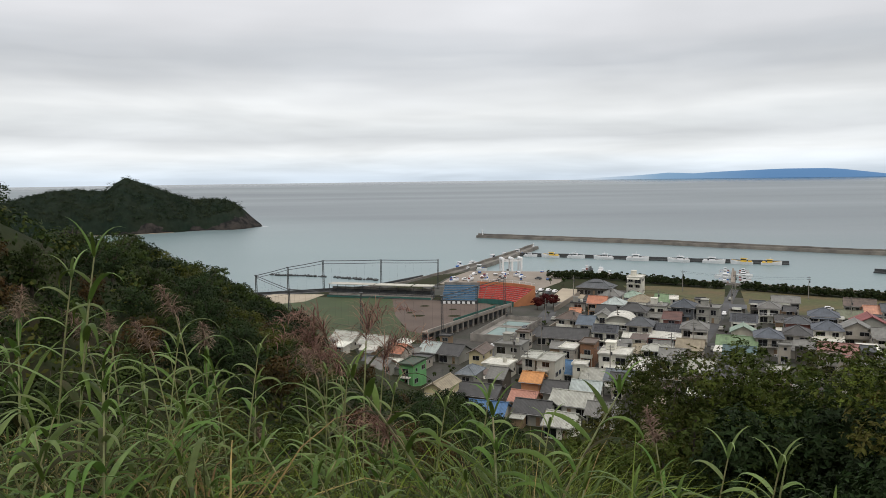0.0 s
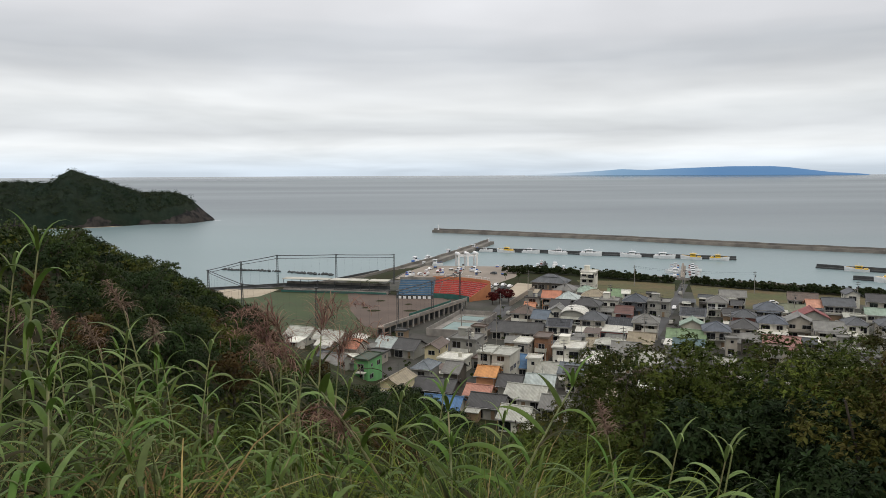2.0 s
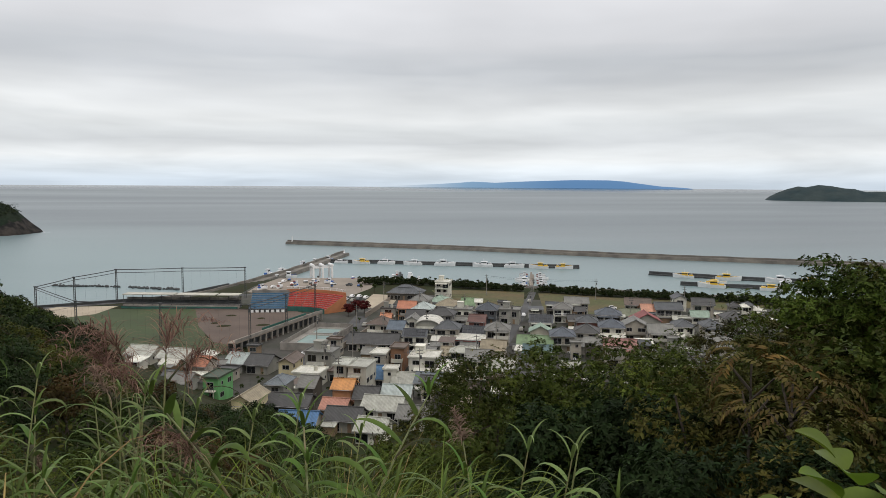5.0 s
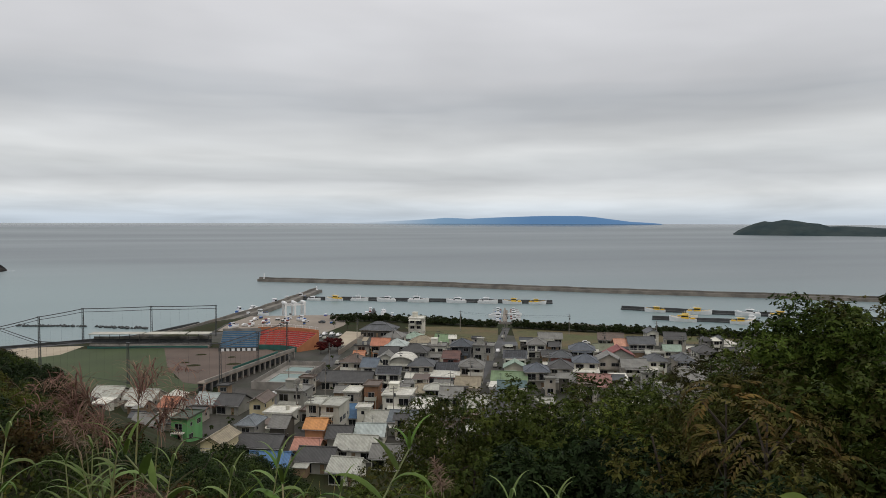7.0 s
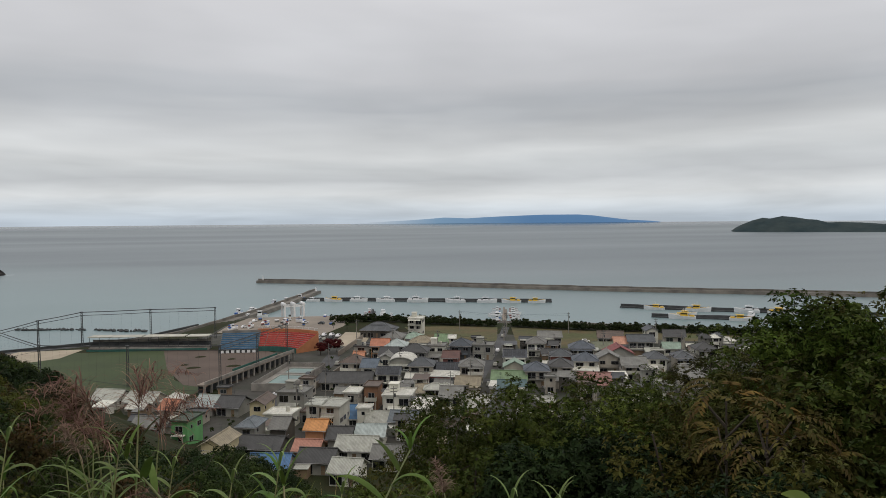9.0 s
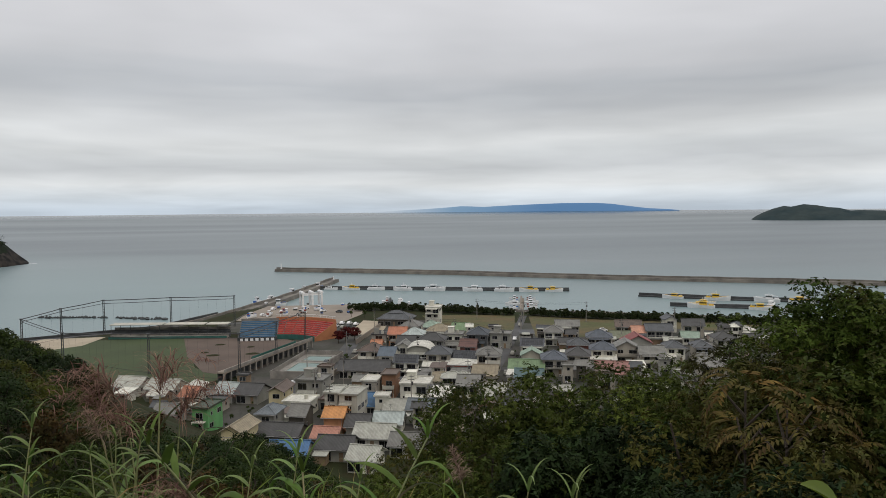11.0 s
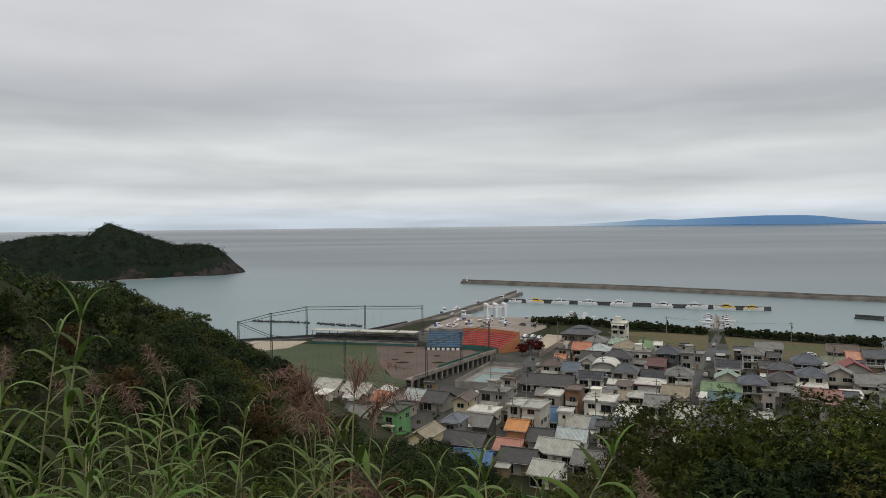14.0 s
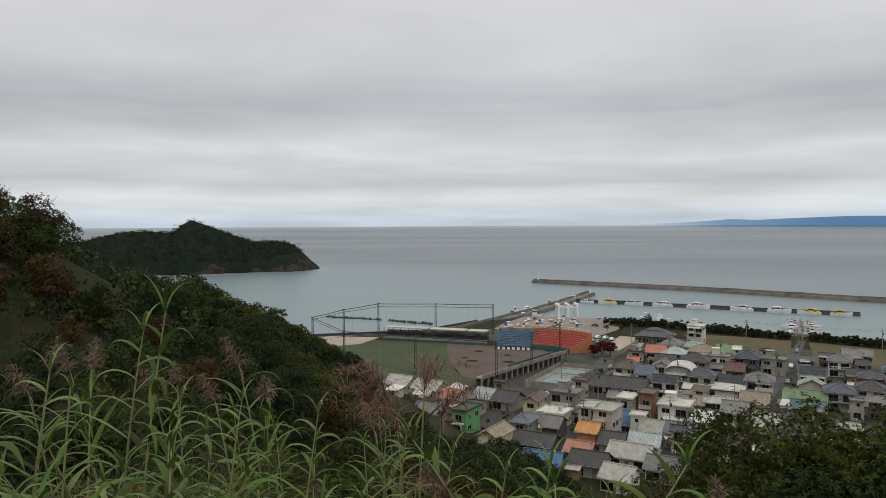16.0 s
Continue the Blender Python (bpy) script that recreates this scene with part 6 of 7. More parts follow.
def boat_kind(label, L, hull_mat, cabin_mat, trim_mat, mast=True):
    """A small fishing boat, bow along +x."""
    root = thing("fishing_boat", label, "boat", pose(0, 0, 0), "boats moored in the harbour")
    W = L * 0.145
    bm = bmesh.new()
    rows = []
    for i in range(9):
        k = i / 8
        x = -L / 2 + L * k
        w = W * (0.85 + 0.3 * k if k < 0.5 else 1.0 * math.sqrt(max(1 - ((k - 0.5) / 0.52) ** 2, 0.0)))
        sheer = 0.12 * L + 0.085 * L * k ** 2.5
        rows.append([bm.verts.new(p) for p in ((x, -w, sheer), (x - 0.02 * L * k, -w * 0.75, -0.1), (x - 0.03 * L * k, 0, -0.5), (x - 0.02 * L * k, w * 0.75, -0.1), (x, w, sheer))])
    for a, b in zip(rows, rows[1:]):
        for k in range(4):
            bm.faces.new((a[k], a[k + 1], b[k + 1], b[k]))
    bm.faces.new(rows[0])
    bmesh.ops.recalc_face_normals(bm, faces=bm.faces)
    part("hull", bm, hull_mat, root)
    bm = bmesh.new()
    deck = []
    for i in range(9):
        k = i / 8
        x = -L / 2 + L * k
        w = W * (0.85 + 0.3 * k if k < 0.5 else 1.0 * math.sqrt(max(1 - ((k - 0.5) / 0.52) ** 2, 0.0))) * 0.94
        z = 0.10 * L + 0.07 * L * k ** 2.5
        deck.append((bm.verts.new((x, -w, z)), bm.verts.new((x, w, z))))
    for a, b in zip(deck, deck[1:]):
        bm.faces.new((a[0], b[0], b[1], a[1]))
    part("deck", bm, M["boat_white"], root)
    cab = bmesh.new()
    vs = box(cab, -L * 0.22, -W * 0.62, 0.09 * L, L * 0.06, W * 0.62, 0.09 * L + 2.3)
    for v in vs[4:]:
        v.co.x = v.co.x * 0.86 - 0.1
        v.co.y *= 0.88
    cabin = part("cabin", cab, cabin_mat, root)
    bm = bmesh.new()
    z0 = 0.09 * L + 1.35
    box(bm, -L * 0.20, -W * 0.60, z0, L * 0.045, W * 0.60, z0 + 0.55)
    part("cabin_glazing", bm, M["glass"], cabin)
    bm = bmesh.new()
    box(bm, -L * 0.25, -W * 0.7, 0.09 * L + 2.3, L * 0.08, W * 0.7, 0.09 * L + 2.42)
    part("cabin_roof", bm, cabin_mat, cabin)
    if mast:
        for x, h in ((-L * 0.05, 0.42 * L), (-L * 0.40, 0.26 * L)):
            bm = bmesh.new()
            tube(bm, [(x, 0, 0.06 * L), (x, 0, h)], [0.07, 0.04], 6)
            part("mast", bm, M["white_paint"], root)
        bm = bmesh.new()
        tube(bm, [(-L * 0.05, 0, 0.36 * L), (-L * 0.40, 0, 0.22 * L)], [0.03, 0.03], 4)
        part("stay", bm, M["white_paint"], root)
    for s in (-1, 1):
        bm = bmesh.new()
        tube(bm, [(L * 0.1, s * W * 0.85, 0.09 * L), (L * 0.1, s * W * 0.85, 0.09 * L + 0.9), (L * 0.42, s * W * 0.3, 0.14 * L + 0.9), (L * 0.42, s * W * 0.3, 0.14 * L)], [0.04] * 4, 4)
        part("rail", bm, trim_mat, root)
    bm = bmesh.new()
    box(bm, -L * 0.45, -W * 0.5, 0.10 * L, -L * 0.28, W * 0.5, 0.10 * L + 0.9)
    part("fish_box", bm, trim_mat, root)
    return root


BOATS = [boat_kind("white fishing boat moored at the pier", 12.5, M["white_paint"], M["white_paint"], M["white_paint"]),
         boat_kind("white fishing boat with a yellow cabin", 12.0, M["white_paint"], M["yellow_paint"], M["yellow_paint"]),
         boat_kind("yellow work boat moored at the dark pier", 14.0, M["white_paint"], M["yellow_paint"], M["yellow_paint"]),
         boat_kind("small white open fishing skiff", 7.0, M["white_paint"], M["white_paint"], M["blue_paint"], False),
         boat_kind("small white boat with a rust-red trim", 7.5, M["white_paint"], M["white_paint"], M["rust_hull"])]
boats_used = set()


def moor(k, x, y, heading, s=1.0):
    m = pose(x, y, 0.05, 0, 0, heading) @ Matrix.Scale(s, 4)
    if k not in boats_used:
        boats_used.add(k)
        BOATS[k].matrix_basis = m
    else:
        copy_thing(BOATS[k], m).matrix_basis = m


for k, x, y, hd, s in ((3, 57, 556, 155, 1.3), (0, 66, 541, -25, 0.75), (1, 80, 535.5, 156, 1.0), (0, 98, 528, -24, 0.95), (0, 116, 519, 157, 1.0), (0, 138, 508.5, -25, 1.12), (0, 163, 496.5, 155, 1.05), (0, 184, 487, -24, 1.05), (1, 200, 480, 156, 1.05), (1, 217, 473.5, -24, 0.95),
                       (0, 20, 489, 63, 0.9), (3, 36, 516, 60, 1.5), (3, 24, 464, -20, 1.2), (3, 11, 478, 62, 1.3), (3, 46, 536, 64, 1.3), (4, 16, 457, 65, 1.0), (0, 8, 452, 62, 0.7),
                       (2, 273, 411.5, 139, 0.85), (2, 294, 393.5, -41, 1.0), (2, 263, 367.5, 140, 1.0), (2, 273, 377, -38, 0.8), (0, 318, 377.5, 138, 1.1), (2, 290, 348, -36, 0.9), (2, 333, 364.5, -42, 1.0), (0, 303, 356, 40, 1.0), (0, 350, 350, -42, 1.0), (0, 300, 332, -30, 1.0),
                       (4, 86, 440, 75, 1.0), (0, 99, 450, 72, 0.8), (3, 80, 426, 75, 1.1), (4, 92, 458, 75, 1.0), (3, 100, 430, 70, 1.0)):
    moor(k, x, y, hd, s * 1.12)
for i in range(9):
    k = 0.12 + 0.86 * i / 8
    px, py = 143 + (180 - 143) * k, 350 + (443 - 350) * k
    for side in (-1, 1):
        moor(rng.choice((3, 4, 4, 0)), px + side * 5.6 * math.cos(radians(-22)), py + side * 5.6 * math.sin(radians(-22)), (-22 if side > 0 else 158) + rng.uniform(-8, 8), rng.uniform(0.75, 1.05) * (0.75 if i % 3 == 0 else 1))

# ---- shore hedge and town trees ----
TOWN_TREES = [tree_kind("tree", "dark shore pine in the windbreak hedge", "tree", "pine", 3.8, 2.4, 14, 22, 0.65, 90, "shore windbreak", 1.8),
              tree_kind("tree", "dark green garden tree between the houses", "tree", "oak", 4.0, 1.7, 16, 26, 0.42, 91, "garden trees"),
              tree_kind("tree", "deep red maple beside the ball ground", "tree", "red_maple", 6.5, 3.4, 44, 170, 0.34, 92, "garden trees", 2.4)]
town_used = set()
hedge_rng = random.Random(21)
hedge = []
HEDGE = [(60, 398), (84, 392), (104, 378), (124, 362), (137, 352), (148, 346), (170, 330), (190, 316), (214, 305), (235, 290), (262, 268), (300, 240)]
for a, b in zip(HEDGE, HEDGE[1:]):
    n = max(2, int(math.dist(a, b) / 0.62))
    for i in range(n):
        x, y = a[0] + (b[0] - a[0]) * i / n, a[1] + (b[1] - a[1]) * i / n
        if math.dist((x, y), (142, 349)) < 4:
            continue
        hedge.append((x + hedge_rng.uniform(-1.5, 1.5), y + hedge_rng.uniform(-4, 4), hedge_rng.uniform(0.75, 1.35), hedge_rng.uniform(0, 360), 0))
settle(TOWN_TREES, hedge[:1], town_used)
joined("windbreak_hedge", TOWN_TREES, hedge[1:], "dense dark windbreak hedge of low shore pines")
settle(TOWN_TREES, [(43, 304, 1.0, 40, 2), (47, 306, 0.9, 140, 2), (39.5, 301, 0.85, 250, 2), (37, 262, 0.9, 10, 1), (42, 286, 0.6, 80, 1)] +
       [(x, y, s, x * 7 % 360, 1) for x, y, s in ((62, 368, 1.1), (56, 374, 0.9), (67, 350, 0.9), (78, 330, 0.7), (98, 322, 0.6), (100, 300, 0.55), (58, 268, 0.6), (66, 252, 0.5), (90, 262, 0.6), (110, 258, 0.6),
                                                  (30, 205, 0.6), (12, 186, 0.7), (-6, 196, 0.7), (36, 182, 0.6), (56, 200, 0.5), (72, 188, 0.6), (-16, 214, 0.8), (130, 262, 0.6), (150, 250, 0.6), (164, 276, 0.7), (186, 262, 0.7), (122, 228, 0.7), (96, 214, 0.7))], town_used)


# shrubs and hedges in the gardens
garden = []
for _ in range(6000):
    x, y = hedge_rng.uniform(-30, 235), hedge_rng.uniform(160, 345)
    if not bool(inside_poly(x, y, TOWN_AREA)) or any(math.hypot(x - a, y - b) < r * 0.8 for a, b, r in BUILT) or (6 < x < 40 and 234 < y < 290):
        continue
    if any(float(seg_dist(x, y, a, b)[0]) < 3.2 for a, b in (((142, 348), (70, 204)), ((45, 300), (6, 200)), ((24, 262), (160, 204)))):
        continue
    garden.append((x, y, hedge_rng.uniform(0.22, 0.62), hedge_rng.uniform(0, 360), 1))
    if len(garden) > 330:
        break
joined("garden_shrubs", TOWN_TREES, garden, "clipped dark green shrubs in the house gardens")


# ---- poles, cars and small things of the town ----
def pole_kind():
    root = thing("utility_pole", "grey concrete utility pole with crossarms", "utility pole", pose(0, 0, 0), "utility poles of the town")
    bm = bmesh.new()
    tube(bm, [(0, 0, -0.4), (0, 0, 10.5)], [0.19, 0.11], 8)
    part("pole", bm, M["concrete"], root)
    for z in (9.8, 9.0):
        bm = bmesh.new()
        box(bm, -0.9, -0.06, z, 0.9, 0.06, z + 0.12)
        part("crossarm", bm, M["steel"], root)
    bm = bmesh.new()
    tube(bm, [(0.35, 0, 7.6), (0.35, 0, 8.5)], [0.24, 0.24], 8)
    part("transformer", bm, M["steel"], root)
    return root


POLE = pole_kind()
POLES = [(45.5, 250.6), (21.7, 248.8), (60, 246), (84, 236), (108, 226), (38.2, 268), (31, 226), (20, 206), (45, 192), (22, 188), (66, 206), (78, 222), (98, 262), (115.4, 286), (124, 306), (134, 328), (115.5, 345), (162.7, 318), (86, 286), (70, 300),
         (150, 262), (176, 246), (60, 330), (190, 285)]
for i, (x, y) in enumerate(POLES):
    m = pose(x, y, gz(x, y), 0, 0, -26 + 7 * (i % 3))
    if i == 0:
        POLE.matrix_basis = m
    else:
        copy_thing(POLE, m)
for i, j in ((0, 2), (2, 3), (3, 4), (1, 6), (6, 7), (7, 9), (9, 8), (8, 10), (10, 11), (11, 3), (3, 12), (12, 13), (13, 14), (14, 15), (15, 16), (15, 17), (0, 5), (13, 20), (20, 21), (18, 19), (12, 18)):
    a, b = POLES[i], POLES[j]
    bm = bmesh.new()
    for off, z in ((-0.7, 9.95), (0.0, 9.95), (0.7, 9.15)):
        tube(bm, [(a[0] + off + (b[0] - a[0]) * t, a[1] + (b[1] - a[1]) * t, 4.0 + z - 0.5 * math.sin(math.pi * t)) for t in (0, 0.25, 0.5, 0.75, 1)], [0.018] * 5, 3, False)
    tagged(part("power_line", bm, M["cable"], None), "slack black power lines between poles", "cable", "power lines", "stuff")


def car_kind(label, mat):
    root = thing("car", label, "car", pose(0, 0, 0), "parked cars")
    bm = bmesh.new()
    prof = [(-1.9, 0.35), (-1.9, 0.85), (-1.6, 1.0), (-1.35, 1.45), (0.3, 1.5), (0.95, 1.0), (1.75, 0.85), (1.9, 0.6), (1.9, 0.35)]
    l, r = [bm.verts.new((x, -0.78 if z < 1.2 else -0.66, z)) for x, z in prof], [bm.verts.new((x, 0.78 if z < 1.2 else 0.66, z)) for x, z in prof]
    for i in range(len(prof)):
        j = (i + 1) % len(prof)
        bm.faces.new((l[i], l[j], r[j], r[i]))
    bm.faces.new(l[::-1])
    bm.faces.new(r)
    bmesh.ops.recalc_face_normals(bm, faces=bm.faces)
    part("body", bm, mat, root)
    for s in (-1, 1):
        bm = bmesh.new()
        q = [(-1.3, s * 0.79, 1.0), (0.75, s * 0.79, 1.0), (0.25, s * 0.69, 1.4), (-1.2, s * 0.69, 1.4)]
        bm.faces.new([bm.verts.new(p) for p in q])
        part("side_window", bm, M["glass"], root)
    bm = bmesh.new()
    bm.faces.new([bm.verts.new(p) for p in ((0.97, -0.6, 1.03), (0.97, 0.6, 1.03), (0.40, 0.56, 1.46), (0.40, -0.56, 1.46))])
    part("windscreen", bm, M["glass"], root)
    for x in (-1.2, 1.2):
        for s in (-1, 1):
            bm = bmesh.new()
            tube(bm, [(x, s * 0.62, 0.31), (x, s * 0.8, 0.31)], [0.31, 0.31], 12)
            part("wheel", bm, M["rubber"], root)
    return root


CARS = [car_kind("white car parked on asphalt", M["white_paint"]), car_kind("silver-grey car parked on asphalt", WALL_MAT["grey"]), car_kind("dark car parked on asphalt", WALL_MAT["navy"])]
cars_used = set()
for k, x, y, a in ((0, 12, 392, 20), (0, 22, 402, 70), (1, 30, 388, 110), (0, 44, 398, 30), (2, 52, 392, 140), (0, 18, 414, 60), (0, 36, 412, 0), (0, 44, 343, 60), (0, 48, 351, 62), (0, 51.5, 350, 58), (1, 46.5, 338.5, 60), (0, 54, 346, 60), (2, 50, 342, 62), (0, 17, 235, 160), (1, 43.2, 278.5, 62), (0, 59.5, 236, -25), (0, 62.5, 234.5, -25), (2, 65.5, 233, -25), (1, 100, 256, 64),
                   (0, 112, 284, 64), (0, 150, 286, 10), (1, 86, 226, 64), (2, 30, 262, 64), (0, 158, 292, -20), (1, 128, 318, 64)):
    m = pose(x, y, gz(x, y) + 0.12, 0, 0, a)
    if k not in cars_used:
        cars_used.add(k)
        CARS[k].matrix_basis = m
    else:
        copy_thing(CARS[k], m)


# gear on the quay
gear_rng = random.Random(12)
for k in range(16):
    x, y = gear_rng.uniform(2, 60), gear_rng.uniform(384, 422)
    if x < 8 and y > 404:
        continue
    root = thing("crate_stack", "stack of weathered fish crates on the quay", "crates", pose(x, y, gz(x, y) + 0.12, 0, 0, gear_rng.uniform(0, 90)), "gear on the quay")
    for j in range(gear_rng.randint(2, 4)):
        bm = bmesh.new()
        w = gear_rng.uniform(0.7, 1.3)
        box(bm, -w, -0.6, j * 0.52, w, 0.6, j * 0.52 + 0.5)
        part("crate", bm, gear_rng.choice((M["blue_paint"], M["deck"], M["white_paint"], M["rust_hull"], M["dark_concrete"])), root)
for k in range(5):
    moor_pose = pose(6 + 9 * k, 386 + 4 * k, gz(6 + 9 * k, 386 + 4 * k) + 0.6, 0, 0, 40 + 25 * k) @ Matrix.Scale(0.9, 4)
    copy_thing(BOATS[3 + k % 2], moor_pose).matrix_basis = moor_pose

# worn mounds on the infield
for x, y, r in ((-14.0, 297.8, 1.3), (-10.5, 291.2, 2.0), (-8.3, 313.7, 1.6), (4.3, 289.9, 2.0), (3.9, 304.4, 1.2)):
    bm = bmesh.new()
    bmesh.ops.create_cone(bm, cap_ends=True, segments=14, radius1=r, radius2=r * 0.5, depth=0.3)
    for v in bm.verts:
        v.co.x *= 1.5
        v.co.z += 0.1
    ob = part("dirt_mound", bm, M["soil"], None)
    ob.matrix_basis = pose(x, y, 4.1)
    tagged(ob, "low dark mound of soil on the infield", "mound", "mounds on the infield")


# ---- trees close below the viewpoint ----
# last kind: dark leaf colour paints the shade at the foot of the bushes
BUSHES = [("bush", 0.085, "dense evergreen shrub tree on the slope"), ("bush_light", 0.115, "fresh green leafy young tree on the slope"), ("bush_russet", 0.085, "leafy tree with russet autumn tints on the slope"), ("bush", 0.075, "dark small-leaved shrub tree on the slope"), ("laurel", 0.10, "deep green shrub tree with leaves darkened for shade on the slope")]
bush_kinds = [tree_kind("shrub_tree", lab, "tree", mt, 15.0, 2.2, 66, 6, lf * 1.1, 60 + i, "trees below the viewpoint", 3.0, 0.005, 0.13, 46) for i, (mt, lf, lab) in enumerate(BUSHES)]
bush_used = set()


def bush(az, d, top_el, k, wide):
    x, y, _ = az_point(az, d)
    top = 60 + d * math.tan(radians(top_el))
    m = pose(x, y, top - 14.4 * wide, 0, 0, (az * 37) % 360) @ Matrix.Scale(wide, 4)
    if k not in bush_used:
        bush_used.add(k)
        bush_kinds[k].matrix_basis = m
    else:
        copy_thing(bush_kinds[k], m).matrix_basis = m


for az, d, el, k, wide in ((-9, 13, -20.2, 0, 0.6), (-12.5, 15, -17.8, 2, 0.55), (-16.3, 14, -13.4, 0, 0.45), (-18.8, 15, -13.0, 2, 0.75), (-21.5, 15, -12.0, 3, 0.85), (-25, 14, -12.0, 0, 0.85), (-28.5, 14, -12.0, 3, 0.85),
                           (-31.5, 13, -11.8, 0, 0.8), (-30, 16, -11.9, 2, 0.8), (-33.2, 15, -11.3, 0, 0.7), (-34.3, 12.5, -10.6, 3, 0.7), (-38.0, 12, -9.2, 2, 0.5), (-40.4, 11.5, -7.4, 0, 0.5), (-44.2, 9.6, -4.4, 1, 0.42), (-47.6, 10.5, -5.0, 1, 0.55), (-42.6, 11, -8.2, 2, 0.55), (-49, 10, -4.0, 2, 0.8), (-53, 9.5, -3.5, 0, 0.9),
                           (-14, 10, -20.0, 0, 0.6), (-19, 10, -17.5, 0, 0.7), (-23.5, 10, -16.8, 4, 0.75), (-28, 10, -16.5, 4, 0.75), (-32.5, 9.5, -15.5, 4, 0.7), (-37, 9, -13.0, 2, 0.7), (-41, 9, -10.5, 2, 0.65), (-45, 8.5, -9.5, 2, 0.7), (-49, 8, -9, 0, 0.8),
                           (-26, 7, -22.5, 4, 0.6), (-31, 7, -21.0, 4, 0.65), (-36, 6.5, -19.5, 4, 0.6), (-41, 6.2, -17.5, 4, 0.6), (-46, 6, -16, 2, 0.6),
                           (-4, 13, -21.0, 3, 0.7), (3, 15, -20.5, 2, 0.8), (11, 18, -18, 0, 0.8), (19, 20, -16.0, 2, 0.8)):
    bush(az, d, el, k, wide)


def pinnate_shrub(az, d, top_el, seed, fronds=15):
    """A small tree whose long feathery leaves arch out of the top, turning brown."""
    rg = random.Random(seed)
    x, y, _ = az_point(az, d)
    base = gz(x, y)
    height = 60 + d * math.tan(radians(top_el)) - base
    root = thing("pinnate_shrub", "slender tree with arching feathery leaves turning brown", "tree", pose(x, y, base), "trees below the viewpoint")
    bm = bmesh.new()
    tube(bm, [(0, 0, -0.2), (0.05, 0.03, height * 0.5), (0, 0, height - 0.25)], [0.028, 0.02, 0.01], 7)
    for k in range(5):
        a = k * 1.3 + rg.uniform(-0.3, 0.3)
        z0 = height - rg.uniform(0.5, 1.2)
        tube(bm, [(0, 0, z0), (math.cos(a) * 0.25, math.sin(a) * 0.25, z0 + 0.3)], [0.018, 0.009], 5)
    part("trunk", bm, M["bark"], root)
    for i in range(fronds):
        a, lift = i * 2.4 + rg.uniform(-0.3, 0.3), rg.uniform(0.2, 1.0)
        stem = rg.uniform(0.0, 0.3)
        p = Vector((math.cos(a) * stem, math.sin(a) * stem, height - 0.15 - rg.uniform(0, 0.9) * (i / fronds)))
        ln, side = rg.uniform(0.42, 0.62), Vector((-math.sin(a), math.cos(a), 0))
        vs, fs = [], []
        for j in range(12):
            q = Vector((math.cos(a) * math.cos(lift), math.sin(a) * math.cos(lift), math.sin(lift)))
            p = p + q * ln / 12
            lift -= 0.16
            if j < 2:
                continue
            up = side.cross(q)
            for sgn in (-1, 1):
                w, l = 0.021, (0.13 - 0.006 * j) * rg.uniform(0.8, 1.2)
                tip = p + (side * sgn + q * 0.45).normalized() * l - up * 0.0 - Vector((0, 0, 0.03))
                o = len(vs)
                mid = p.lerp(tip, 0.5) + Vector((0, 0, 0.012))
                vs += [p, mid + q * w, tip, mid - q * w]
                fs += [(o, o + 1, o + 2), (o, o + 2, o + 3)]
        mesh_ob("frond", vs, fs, M["pinnate"], root)


for az, d, el, seed in ((-38.6, 7.8, -11.0, 3), (-41.4, 7.4, -12.2, 4), (-43.8, 7.2, -14.6, 5)):
    pinnate_shrub(az, d, el, seed)


# ---- reeds and grass ----
def blade(base, heading, length, width, lift, sag, seg=7, fold=0.25, twist=0.0):
    """Vertices and faces of a folded leaf that rises and bends over."""
    vs, fs = [], []
    p, up = Vector(base), lift
    step = length / seg
    side0 = Vector((-math.sin(heading), math.cos(heading), 0))
    for i in range(seg + 1):
        k = i / seg
        w = width * min(1.0, 0.55 + 2.6 * k) * (1 - k ** 2.4) * 0.5 + 0.0006
        d = Vector((math.cos(heading) * math.cos(up), math.sin(heading) * math.cos(up), math.sin(up)))
        n = side0.cross(d)
        side = side0 * math.cos(twist * k) + n * math.sin(twist * k)
        vs += [p + side * w + n * w * fold * 0 - n * 0, p - n * w * fold * 1.2, p - side * w]
        p = p + d * step
        up -= sag / seg * (0.4 + 1.2 * k)
    for i in range(seg):
        a = i * 3
        fs += [(a, a + 1, a + 4, a + 3), (a + 1, a + 2, a + 5, a + 4)]
    return vs, fs


